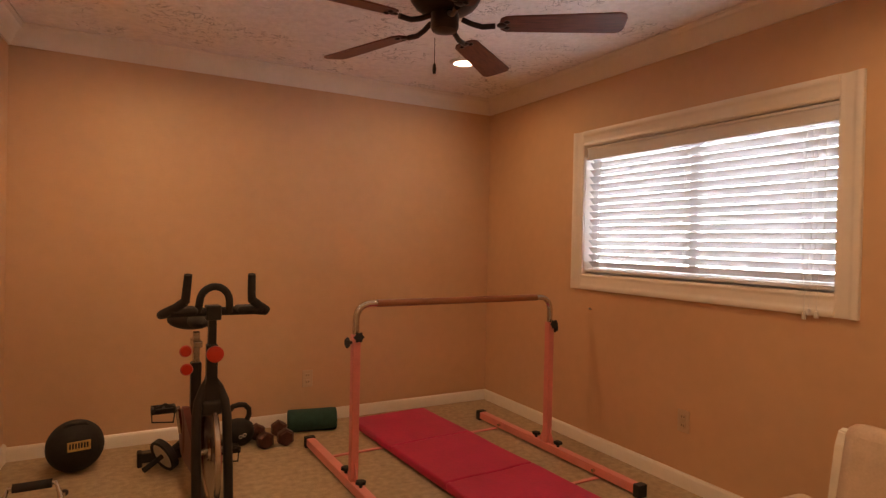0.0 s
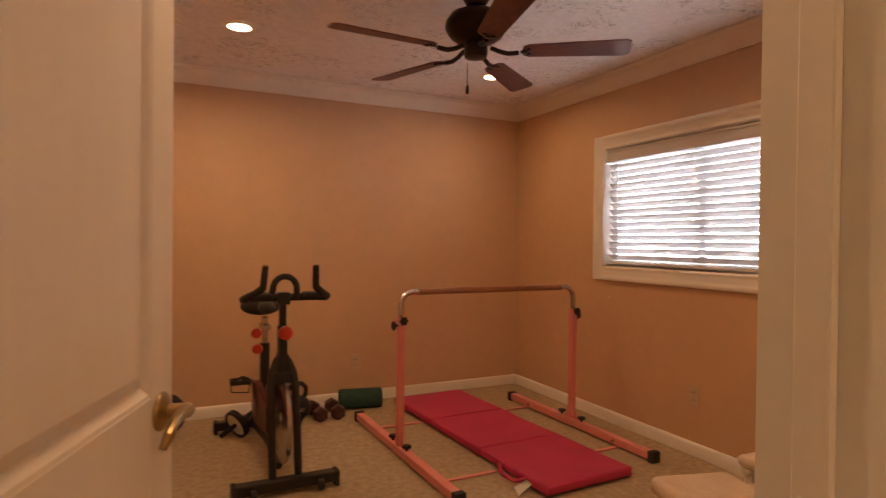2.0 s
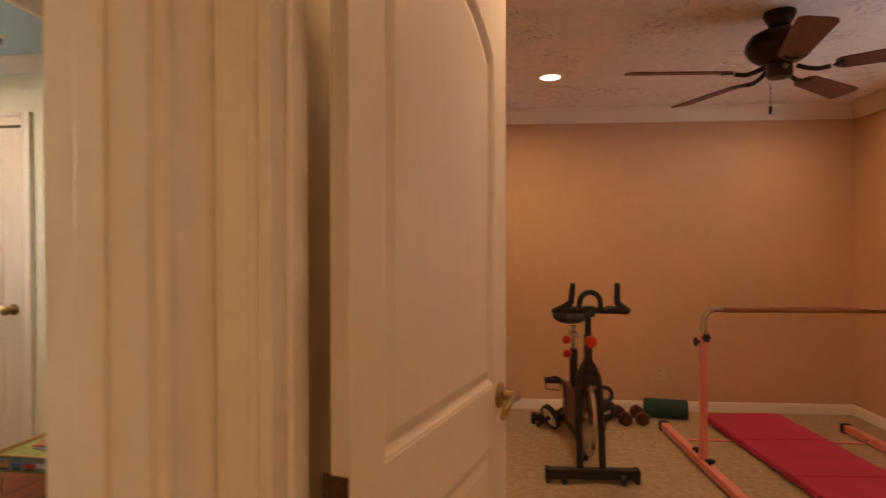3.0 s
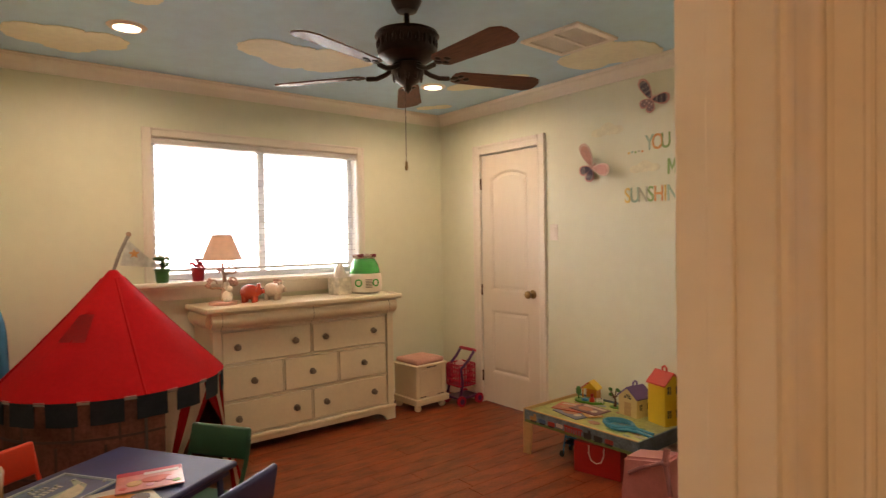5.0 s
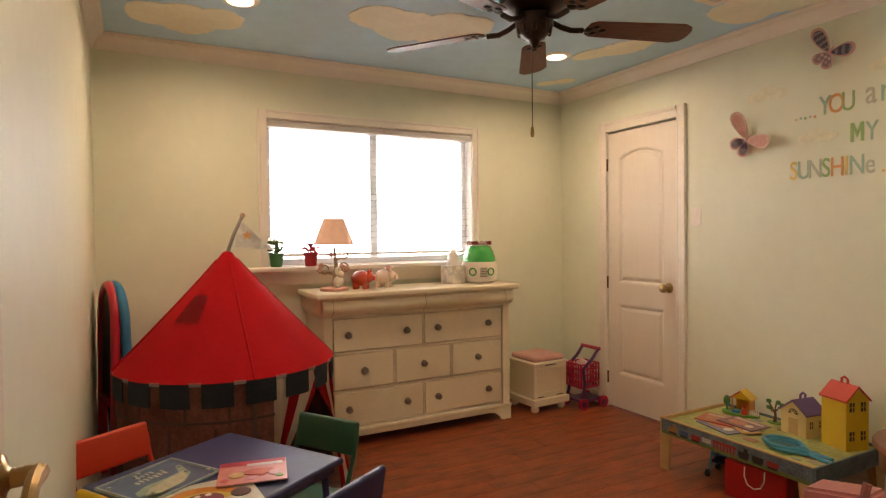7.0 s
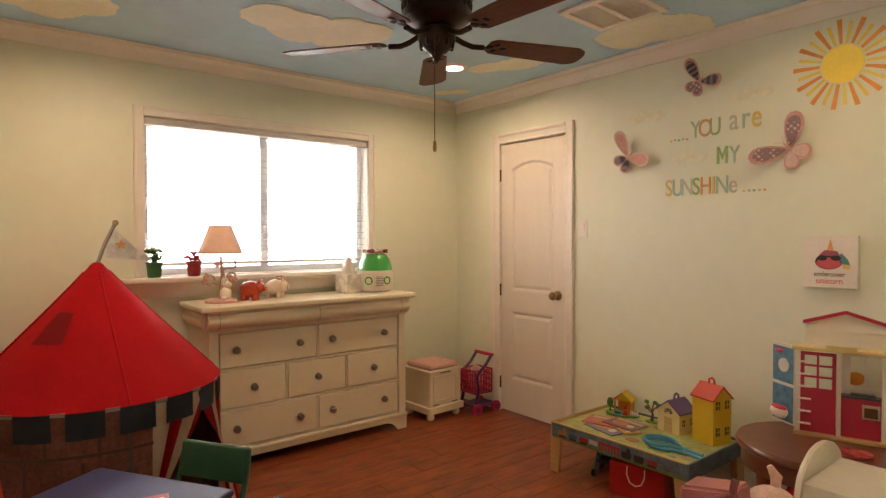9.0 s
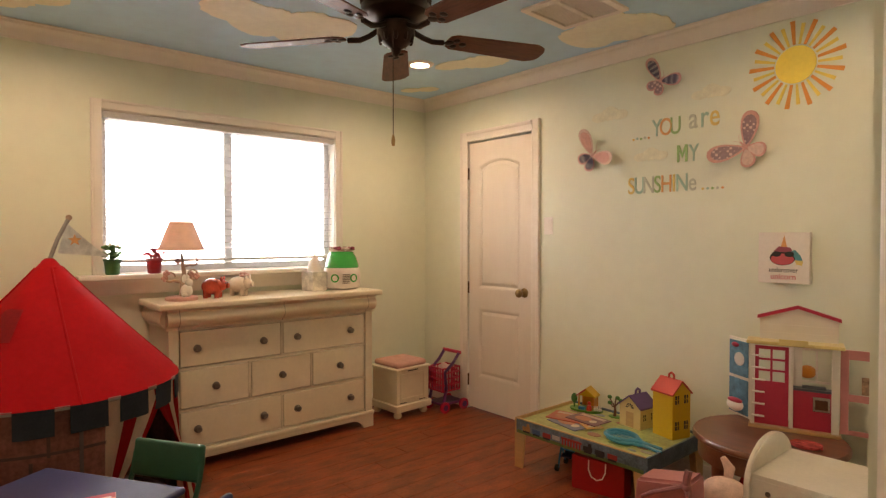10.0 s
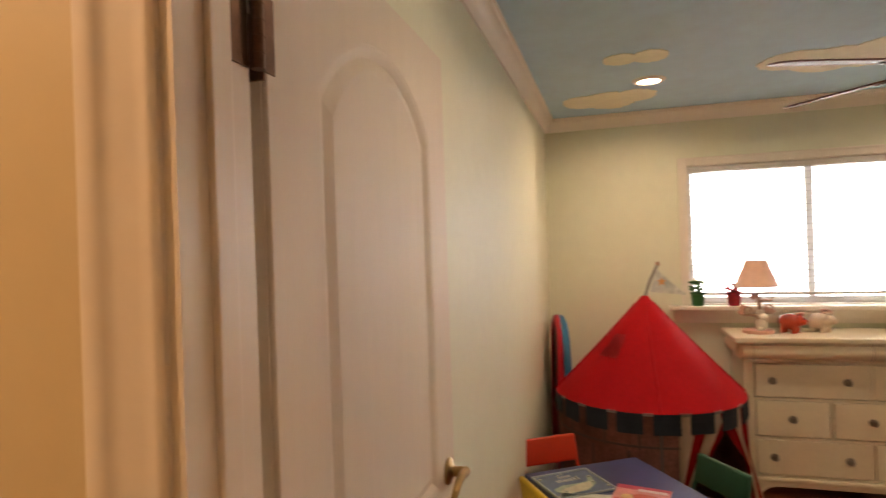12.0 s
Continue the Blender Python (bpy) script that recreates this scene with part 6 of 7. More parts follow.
play_tent()
root = thing("floor_cushion", pose(0.66, -2.68, 0), "dark red rumpled cloth inside the tent", "cushion")
bm = B()
ball(bm, (0, 0, 0.05), 0.22, 0.2, 0.05, 20, 10)
for v in bm.verts:
    v.co.z = max(0.001, v.co.z + 0.03 * noise.noise(v.co * 14))
part("cloth", bm, TENT_RED, root)

# ---- folded easel in the corner ----
EASEL_RED = material("pink_red_plastic", (0.50, 0.02, 0.045), 0.35, vary=0.06)
EASEL_BLUE = material("sky_blue_plastic", (0.02, 0.20, 0.42), 0.35, vary=0.06)
root = thing("folding_easel", pose(0.33, -3.235, 0), "folded red and blue plastic childrens easel leaning in the corner", "easel")
for nm, mat, y, turn, lean in (("red_frame", EASEL_RED, -0.032, 12, -1.0), ("blue_frame", EASEL_BLUE, 0.04, 15, 1.6)):
    m = Matrix.Translation((0, y, 0)) @ Matrix.Rotation(radians(turn), 4, "Z") @ Matrix.Rotation(radians(lean), 4, "X")
    bm = B()
    w, top = 0.17, 0.88
    pts = [(-w, 0, 0.022), (-w, 0, 0.5), (-w, 0, top)] + arc((0, 0, top), w, 180, 0, 12)[1:] + [(w, 0, 0.5), (w, 0, 0.022)]
    tube(bm, pts, 0.024, 10)
    tube(bm, [(-w, 0, 0.2), (w, 0, 0.2)], 0.022, 8)
    tube(bm, [(-w, 0, 0.45), (w, 0, 0.45)], 0.02, 8)
    fr = part(nm, bm, mat, root, m=m)
    bm = B()
    prism(bm, [(-w, 0.46)] + [(p[0], p[2]) for p in arc((0, 0, top), w, 180, 0, 12)] + [(w, 0.46)], -0.005, 0.005)
    part("drawing_board", bm, TRIM if nm[0] == "b" else SLOT, fr, "white drawing board" if nm[0] == "b" else "dark chalkboard")

# ---- childrens table and folding chairs ----
TABLE_BLUE = material("navy_vinyl", (0.022, 0.03, 0.12), 0.45, vary=0.1, scale=8, bump=0.1, bump_scale=60)
STEEL_GREY = material("painted_steel_tube", (0.10, 0.11, 0.14), 0.4, 0.3, vary=0.1)
TM = pose(1.735, -2.885, 0, 0, 0, 33)
root = thing("childrens_table", TM, "square navy childrens folding table", "table")
bm = B()
box(bm, -0.295, -0.295, 0.478, 0.295, 0.295, 0.502, 0.011, 3)
part("tabletop", bm, TABLE_BLUE, root)
bm = B()
for a in ((-0.27, -0.27, 0.27, -0.25), (-0.27, 0.25, 0.27, 0.27), (-0.27, -0.25, -0.25, 0.25), (0.25, -0.25, 0.27, 0.25)):
    box(bm, a[0], a[1], 0.45, a[2], a[3], 0.478, 0.002)
part("apron", bm, TABLE_BLUE, root)
for sx in (-1, 1):
    for sy in (-1, 1):
        bm = B()
        tube(bm, [(sx * 0.245, sy * 0.245, 0.46), (sx * 0.262, sy * 0.262, 0.0)], 0.0125, 10)
        part("leg", bm, TABLE_BLUE, root)


def kid_chair(m, color, label):
    root = thing("childrens_chair", m, label, "chair", "folding chairs round the childrens table")
    vinyl = material("padded_vinyl", color, 0.4, vary=0.06, scale=10, bump=0.08)
    bm = B()
    box(bm, -0.15, -0.13, 0.27, 0.15, 0.14, 0.295, 0.012, 3)
    part("seat", bm, vinyl, root)
    bm = B()
    box(bm, -0.155, -0.014, 0.0, 0.155, 0.014, 0.135, 0.013, 4, Matrix.Translation((0, -0.17, 0.415)) @ Matrix.Rotation(radians(10), 4, "X"))
    part("backrest", bm, vinyl, root)
    for s in (-1, 1):
        bm = B()
        tube(bm, [(s * 0.15, -0.185, 0.5), (s * 0.15, -0.165, 0.42), (s * 0.152, -0.1, 0.28), (s * 0.155, 0.16, 0.0)], 0.0095, 8)
        part("front_leg", bm, vinyl, root)
        bm = B()
        tube(bm, [(s * 0.14, 0.1, 0.27), (s * 0.14, -0.2, 0.0)], 0.0095, 8)
        part("rear_leg", bm, vinyl, root)
    return root


# chairs face the table: local +y points at it
kid_chair(TM @ pose(-0.405, -0.02, 0, 0, 0, -90), (0.62, 0.04, 0.015), "red padded childrens folding chair pushed to a table")
kid_chair(TM @ pose(0.03, 0.33, 0, 0, 0, 180), (0.012, 0.085, 0.05), "dark green padded childrens folding chair")
kid_chair(TM @ pose(0.33, 0.06, 0, 0, 0, 90), (0.02, 0.03, 0.12), "navy padded childrens folding chair")
kid_chair(TM @ pose(-0.02, -0.17, 0, 0, 0, 0), (0.62, 0.42, 0.02), "yellow padded childrens folding chair tucked under the table")


def book(m, w, h, t, cover, shapes, label, name="picture_book"):
    """A thin book lying flat; shapes: (outline, colour) printed on its cover."""
    root = thing(name, m, label, "book", "books and magazines")
    bm = B()
    box(bm, -w / 2, -h / 2, 0, w / 2, h / 2, t, min(0.0015, t / 3), 1)
    part("cover", bm, material("glossy_cover", cover, 0.3, vary=0.18, scale=20, coat=0.3), root)
    for k, (outline, color) in enumerate(shapes):
        bm = B()
        prism(bm, outline, t - 0.0002, t + 0.0005 + 0.00025 * k, "z")
        part("printed_shape", bm, material("cover_ink", color, 0.35, vary=0.15, scale=40), root, smooth=0)
    return root


def rect(a, b, c, d):
    return [(a, b), (c, b), (c, d), (a, d)]


whale = [(-0.11, -0.05), (-0.06, -0.085), (0.03, -0.08), (0.09, -0.035), (0.115, 0.045), (0.1, 0.055), (0.07, 0.0), (0.02, -0.005), (-0.05, 0.0), (-0.1, -0.02)]
book(TM @ pose(-0.10, -0.15, 0.502, 0, 0, 92), 0.28, 0.25, 0.006, (0.07, 0.13, 0.25),
     [(whale, (0.30, 0.40, 0.30)), ([(x * 0.8 - 0.008, y * 0.62 - 0.03) for x, y in whale[:5]] + [(-0.06, -0.03)], (0.52, 0.50, 0.36)), *[(rect(-0.055 + 0.016 * k, 0.028 + 0.003 * (k % 2), -0.045 + 0.016 * k, 0.052 + 0.003 * (k % 2)), (0.5, 0.52, 0.5)) for k in range(7)], *[(rect(-0.03 + 0.016 * k, 0.064, -0.02 + 0.016 * k, 0.084), (0.45, 0.48, 0.5)) for k in range(4)], *[(oval(0.13 * math.sin(k * 2.4), 0.105 * math.cos(k * 1.7), 0.006, 0.006, 8), (0.45, 0.5, 0.45)) for k in range(9)], *[(rect(a, b, c, d), (0.42, 0.5, 0.52)) for a, b, c, d in ((-0.138, -0.123, 0.138, -0.117), (-0.138, 0.117, 0.138, 0.123), (-0.138, -0.117, -0.132, 0.117), (0.132, -0.117, 0.138, 0.117))]],
     "blue picture book with a pale green whale cover")
book(TM @ pose(0.125, 0.03, 0.512, 0, 0, 46), 0.215, 0.185, 0.005, (0.66, 0.26, 0.24),
     [(rect(-0.106, 0.055, 0.106, 0.091), (0.52, 0.03, 0.07)), (rect(-0.02, 0.042, 0.095, 0.064), (0.7, 0.62, 0.6)), *[(oval(-0.085 + 0.028 * k, -0.06 + 0.022 * (k % 3), 0.013, 0.012, 10), ((0.6, 0.1, 0.1), (0.62, 0.4, 0.08), (0.3, 0.42, 0.16), (0.66, 0.3, 0.4))[k % 4]) for k in range(7)], (oval(0.02, -0.015, 0.05, 0.026), (0.55, 0.10, 0.06)), (oval(-0.05, -0.03, 0.024, 0.022), (0.65, 0.45, 0.2)), (oval(0.07, -0.035, 0.02, 0.022), (0.62, 0.3, 0.32))],
     "pink activity magazine with bright cover shapes")
book(TM @ pose(0.135, -0.165, 0.502, 0, 0, 62), 0.30, 0.235, 0.006, (0.55, 0.55, 0.48),
     [([(0.15 * math.cos(a) - 0.02, 0.18 * math.sin(a) - 0.1) for a in np.linspace(3.1, 0.6, 14)] + [(0.12 * math.cos(a) - 0.02, 0.14 * math.sin(a) - 0.1) for a in np.linspace(0.6, 3.1, 14)], (0.6, 0.20, 0.02)),
      ([(0.12 * math.cos(a) - 0.02, 0.14 * math.sin(a) - 0.1) for a in np.linspace(3.1, 0.6, 14)] + [(0.09 * math.cos(a) - 0.02, 0.11 * math.sin(a) - 0.1) for a in np.linspace(0.6, 3.1, 14)], (0.55, 0.42, 0.05)),
      (oval(-0.01, -0.02, 0.06, 0.05), (0.16, 0.02, 0.06)), (oval(-0.02, -0.03, 0.03, 0.02), (0.5, 0.12, 0.14)), (oval(-0.02, 0.012, 0.01, 0.01, 10), (0.7, 0.7, 0.66)), (oval(0.012, 0.012, 0.01, 0.01, 10), (0.7, 0.7, 0.66)), (oval(0.1, -0.02, 0.03, 0.03), (0.05, 0.02, 0.02)), (rect(0.07, 0.04, 0.13, 0.06), (0.25, 0.3, 0.3))],
     "rainbow picture book with a purple figure cover")

# ---- toy box ----
root = thing("toy_box", pose(0.275, -0.465, 0, 0, 0, 3), "cream wooden toy box with a pink cushioned lid", "toy box")
for sx in (-1, 1):
    for sy in (-1, 1):
        bm = B()
        lathe(bm, [(0, 0), (0.018, 0), (0.028, 0.012), (0.03, 0.026), (0.022, 0.044), (0.02, 0.05)], 16, Matrix.Translation((sx * 0.12, sy * 0.125, 0)))
        part("bun_foot", bm, CREAM, root)
bm = B()
box(bm, -0.165, -0.17, 0.05, 0.165, 0.17, 0.10, 0.006)
part("plinth", bm, CREAM, root)
bm = B()
box(bm, -0.145, -0.15, 0.10, 0.145, 0.15, 0.345, 0.003)
part("body", bm, CREAM, root)
bm = B()
for a in ((-0.12, 0.125, -0.1, 0.32), (0.1, 0.125, 0.12, 0.32), (-0.1, 0.125, 0.1, 0.145), (-0.1, 0.3, 0.1, 0.32)):
    box(bm, 0.1445, a[0], a[1], 0.149, a[2], a[3], 0.0015)
part("panel_moulding", bm, CREAM, root)
bm = B()
for y in (-0.09, 0.09):
    box(bm, 0.1448, y - 0.03, 0.108, 0.1466, y + 0.03, 0.114)
box(bm, 0.1448, -0.05, 0.335, 0.1466, 0.05, 0.345)
part("slot", bm, SLOT, root, smooth=0)
bm = B()
box(bm, -0.16, -0.165, 0.345, 0.16, 0.165, 0.362, 0.006)
part("lid", bm, CREAM, root)
bm = B()
box(bm, -0.14, -0.145, 0.362, 0.14, 0.145, 0.402, 0.019, 4)
part("cushion", bm, material("pink_cushion_fabric", (0.60, 0.33, 0.28), 0.9, vary=0.08, scale=20, bump=0.2), root, "pale pink cushion")

# ---- toy shopping cart ----
CART_RED = material("raspberry_plastic", (0.46, 0.012, 0.05), 0.35, vary=0.06)
CART_PURPLE = material("purple_plastic", (0.07, 0.012, 0.09), 0.35, vary=0.08)
root = thing("toy_shopping_cart", pose(0.44, -0.15, 0, 0, 0, 0), "raspberry and purple plastic toy shopping cart", "toy cart")
for sx in (-1, 1):
    for sy in (-1, 1):
        bm = B()
        rod(bm, (sx * 0.095 - 0.009, sy * 0.095, 0.042), (sx * 0.095 + 0.009, sy * 0.095, 0.042), 0.042, seg=20)
        w = part("wheel", bm, CART_RED, root)
        bm = B()
        rod(bm, (sx * 0.095 - 0.012, sy * 0.095, 0.042), (sx * 0.095 + 0.012, sy * 0.095, 0.042), 0.022, seg=14)
        part("hub", bm, CART_PURPLE, w)
bm = B()
box(bm, -0.085, -0.11, 0.05, 0.085, 0.11, 0.068, 0.005)
part("lower_tray", bm, CART_PURPLE, root)
for s in (-1, 1):
    bm = B()
    tube(bm, [(s * 0.082, -0.1, 0.06), (s * 0.082, -0.07, 0.18), (s * 0.085, -0.09, 0.3), (s * 0.085, 0.0, 0.37), (s * 0.085, 0.055, 0.435)], 0.012, 8)
    part("side_frame", bm, CART_PURPLE, root)
bm = B()
rod(bm, (-0.095, 0.058, 0.437), (0.095, 0.058, 0.437), 0.0135)
part("push_handle", bm, CART_RED, root)
for y in (-0.105, 0.065):
    bm = B()
    box(bm, -0.082, y - 0.0045, 0.325, 0.082, y + 0.0045, 0.335)
    end = part("basket_end", bm, CART_RED, root, smooth=0)
    for k in range(7):
        bm = B()
        x = -0.078 + 0.026 * k
        box(bm, x - 0.004, y - 0.004, 0.16, x + 0.004, y + 0.004, 0.326)
        part("basket_bar", bm, CART_RED, end, smooth=0)
    for z in (0.16, 0.205, 0.25, 0.295):
        bm = B()
        box(bm, -0.082, y - 0.0045, z - 0.005, 0.082, y + 0.0045, z + 0.005)
        part("basket_bar", bm, CART_RED, end, smooth=0)
for s in (-1, 1):
    bm = B()
    box(bm, s * 0.08 - 0.0045, -0.105, 0.325, s * 0.08 + 0.0045, 0.068, 0.335)
    side = part("basket_side", bm, CART_RED, root, smooth=0)
    for k in range(7):
        bm = B()
        y = -0.1 + 0.0275 * k
        box(bm, s * 0.08 - 0.004, y - 0.004, 0.16, s * 0.08 + 0.004, y + 0.004, 0.326)
        part("basket_bar", bm, CART_RED, side, smooth=0)
    for z in (0.16, 0.205, 0.25, 0.295):
        bm = B()
        box(bm, s * 0.08 - 0.0045, -0.105, z - 0.005, s * 0.08 + 0.0045, 0.068, z + 0.005)
        part("basket_bar", bm, CART_RED, side, smooth=0)
bm = B()
box(bm, -0.08, -0.1, 0.15, 0.08, 0.065, 0.16)
part("basket_floor", bm, CART_PURPLE, root, smooth=0)
bm = B()
ball(bm, (0, -0.02, 0.26), 0.06, 0.065, 0.09, 14, 10)
for v in bm.verts:
    v.co += Vector((noise.noise(v.co * 30), noise.noise(v.co * 30 + Vector((3, 1, 0))), noise.noise(v.co * 30 + Vector((0, 7, 2))))) * 0.014
solid("plastic_bag", bm, material("pale_pink_plastic_bag", (0.55, 0.36, 0.36), 0.4, vary=0.15), "crumpled pale bag in the toy cart", "bag", m=pose(0.44, -0.15, 0))

# ---- train table ----
BIRCH = material("birch_plywood", (0.52, 0.33, 0.15), 0.4, vary=0.1, scale=10, stretch=(0.4, 4, 4))
MAP = material("printed_map_top", (0.34, 0.36, 0.12), 0.4, vary=0.3, scale=6)
APRON = material("printed_train_apron", (0.10, 0.15, 0.19), 0.4, vary=0.5, scale=11)
TX0, TX1, TY0, TY1, TZ = 1.545, 2.375, -0.592, -0.035, 0.284
root = thing("train_table", pose(TX0, TY0, 0), "low birch train table with a printed landscape top", "play table")
W_, D_ = TX1 - TX0, TY1 - TY0
bm = B()
box(bm, 0.014, 0.014, TZ - 0.03, W_ - 0.014, D_ - 0.014, TZ - 0.018)
top = part("tabletop", bm, MAP, root, "green and grey printed landscape", smooth=0)
for k in range(30):
    bm = B()
    px, py, r = random.uniform(0.06, W_ - 0.06), random.uniform(0.06, D_ - 0.06), random.uniform(0.015, 0.05)
    prism(bm, oval(px, py, r, r * random.uniform(0.4, 1), 12), TZ - 0.018, TZ - 0.0168 + 0.0002 * (k % 5), "z")
    part("printed_patch", bm, material("map_ink", random.choice(((0.12, 0.2, 0.06), (0.35, 0.3, 0.22), (0.36, 0.34, 0.12), (0.3, 0.12, 0.08), (0.2, 0.25, 0.28))), 0.4, vary=0.15, scale=30), top, smooth=0)
for y0 in (0.0, D_ - 0.012):
    bm = B()
    box(bm, 0.012, y0, TZ - 0.085, W_ - 0.012, y0 + 0.012, TZ - 0.006, 0.002)
    ap = part("apron_board", bm, APRON, root, "apron printed with trains")
    if y0 == 0:
        bm = B()
        box(bm, 0.012, -0.001, TZ - 0.007, W_ - 0.012, 0.013, TZ, 0.003)
        part("edge_band", bm, BIRCH, ap, "bare birch edge")
        inks = {c: material("apron_ink", v, 0.4, vary=0.2, scale=40) for c, v in dict(r=(0.32, 0.03, 0.03), k=(0.012, 0.012, 0.015), b=(0.04, 0.10, 0.22), g=(0.10, 0.16, 0.05), w=(0.42, 0.42, 0.4), o=(0.4, 0.2, 0.08)).items()}

        def ink(c, x0, z0, x1, z1, d):
            bm = B()
            box(bm, x0, -0.0008 - d, TZ + z0, x1, 0.0005, TZ + z1)
            part("printed_shape", bm, inks[c], ap, smooth=0)
        ink("g", 0.02, -0.084, W_ - 0.02, -0.066, 0.0001)
        for x0, cars in ((0.06, "obr"), (0.47, "kkr")):
            for k, c in enumerate(cars):
                x = x0 + 0.072 * k
                ink(c, x, -0.062, x + 0.055, -0.038, 0.0006)
                ink("k", x + 0.004, -0.072, x + 0.05, -0.062, 0.0005)
                if k == 0:
                    ink(c, x + 0.03, -0.038, x + 0.05, -0.02, 0.0006)
        ink("w", 0.27, -0.058, 0.32, -0.035, 0.0004)
        for k in range(7):
            ink("r", 0.335 + 0.018 * k, -0.07, 0.345 + 0.018 * k, -0.04, 0.0005)
        ink("r", 0.33, -0.04, 0.46, -0.028, 0.0006)
for x0 in (0.0, W_ - 0.012):
    bm = B()
    box(bm, x0, 0.0, TZ - 0.085, x0 + 0.012, D_, TZ - 0.001, 0.004)
    part("end_board", bm, BIRCH if x0 == 0 else APRON, root)
    for y0, s in ((0.0, 1), (D_, -1)):
        bm = B()
        prism(bm, [(y0 + s * 0.0, 0), (y0 + s * 0.055, 0), (y0 + s * 0.085, TZ - 0.084), (y0 + s * 0.0, TZ - 0.084)], x0 + 0.0004, x0 + 0.0116, "x")
        part("leg_panel", bm, BIRCH, root)
        bm = B()
        prism(bm, [(x0 + (0.0115 if x0 == 0 else 0.0), 0), (x0 + (0.055 if x0 == 0 else -0.044), 0), (x0 + (0.075 if x0 == 0 else -0.064), TZ - 0.085), (x0 + (0.0115 if x0 == 0 else 0.0), TZ - 0.085)], y0 + (0.0005 if s > 0 else -0.0115), y0 + (0.0115 if s > 0 else -0.0005), "y")
        part("leg_panel", bm, BIRCH, root)
TT = TZ - 0.016

# toys on the train table
YEL, PURP, ROOF_R, SAND = material("yellow_toy_plastic", (0.66, 0.42, 0.03), 0.35, vary=0.04), material("violet_toy_plastic", (0.13, 0.07, 0.22), 0.35, vary=0.05), material("red_toy_plastic", (0.52, 0.03, 0.015), 0.35, vary=0.04), material("pale_yellow_toy_plastic", (0.66, 0.52, 0.24), 0.35, vary=0.04)
ORANGE, LEAFG, GRASSG, BROWN = material("orange_toy_plastic", (0.62, 0.22, 0.02), 0.35, vary=0.05), material("green_toy_plastic", (0.04, 0.16, 0.03), 0.4, vary=0.15), material("grass_toy_plastic", (0.08, 0.25, 0.03), 0.45, vary=0.15), material("brown_toy_plastic", (0.12, 0.045, 0.02), 0.45, vary=0.15)


def toy_house(m, w, d, h, peak, wall_m, roof_m, label, door, arch, handle):
    """A gabled toy house; gables on +-y, the door in the -y gable; w along x, d along y."""
    root = thing("toy_house", m, label, "toy house", "toy houses")
    bm = B()
    prism(bm, [(-w / 2, 0), (w / 2, 0), (w / 2, h), (0, h + peak), (-w / 2, h)], -d / 2, d / 2)
    body = part("house_body", bm, wall_m, root, smooth=20)
    for s in (-1, 1):
        bm = B()
        t, o = 0.006, 0.008
        prism(bm, [(s * (w / 2 + o), h - peak * o / (w / 2)), (s * (w / 2 + o), h - peak * o / (w / 2) + t * 1.4), (0, h + peak + t * 1.4), (0, h + peak + 0.0002)], -d / 2 - o, d / 2 + o)
        part("roof_slope", bm, roof_m, root, smooth=20)
    if handle:
        bm = B()
        tube(bm, [(0, -0.018, h + peak), (0, -0.016, h + peak + 0.026), (0, 0.0, h + peak + 0.036), (0, 0.016, h + peak + 0.026), (0, 0.018, h + peak)], 0.006, 8)
        part("carry_handle", bm, roof_m, root)
    if door:
        bm = B()
        box(bm, -0.025, -d / 2 - 0.0025, 0.004, 0.025, -d / 2 + 0.001, 0.085)
        part("door", bm, BIRCH, body, "tan door")
    if arch:
        bm = B()
        prism(bm, [(p[0], p[2]) for p in arc((0, 0, h - 0.008), 0.026, 0, 180, 12)], -d / 2 - 0.002, -d / 2 + 0.001)
        part("arched_window", bm, SLOT, body)
        bm = B()
        for a in (30, 60, 90, 120, 150):
            tube(bm, [(0, -d / 2 - 0.0025, h - 0.008), (0.026 * math.cos(radians(a)), -d / 2 - 0.0025, h - 0.008 + 0.026 * math.sin(radians(a)))], 0.0015, 5)
        part("window_bars", bm, wall_m, body)
    if not door:
        for x in (-w / 4, w / 4):
            for z in (0.07, h - 0.03):
                bm = B()
                box(bm, x - 0.013, -d / 2 - 0.0015, z - 0.022, x + 0.013, -d / 2 + 0.001, z + 0.022)
                win = part("window", bm, SLOT, body)
                bm = B()
                for a in ((-0.0014, -0.022, 0.0014, 0.022), (-0.013, -0.0014, 0.013, 0.0014), (-0.015, 0.022, 0.015, 0.025), (-0.015, -0.025, 0.015, -0.022)):
                    box(bm, x + a[0], -d / 2 - 0.003, z + a[1], x + a[2], -d / 2 - 0.001, z + a[3])
                part("window_bars", bm, wall_m, win, smooth=0)
    for y in (-d / 4, d / 4) if door else ():
        for z in ((0.06, h - 0.05) if h > 0.15 else (h * 0.55,)):
            bm = B()
            box(bm, w / 2 - 0.001, y - 0.012, z - 0.018, w / 2 + 0.0015, y + 0.012, z + 0.018)
            win = part("window", bm, SLOT, body)
            bm = B()
            for a in ((-0.0014, -0.018, 0.0014, 0.018), (-0.012, -0.0014, 0.012, 0.0014), (-0.014, 0.018, 0.014, 0.021), (-0.014, -0.021, 0.014, -0.018), (-0.014, -0.018, -0.0115, 0.018), (0.0115, -0.018, 0.014, 0.018)):
                box(bm, w / 2 + 0.001, y + a[0], z + a[1], w / 2 + 0.003, y + a[2], z + a[3])
            part("window_bars", bm, wall_m, win, smooth=0)
    return root


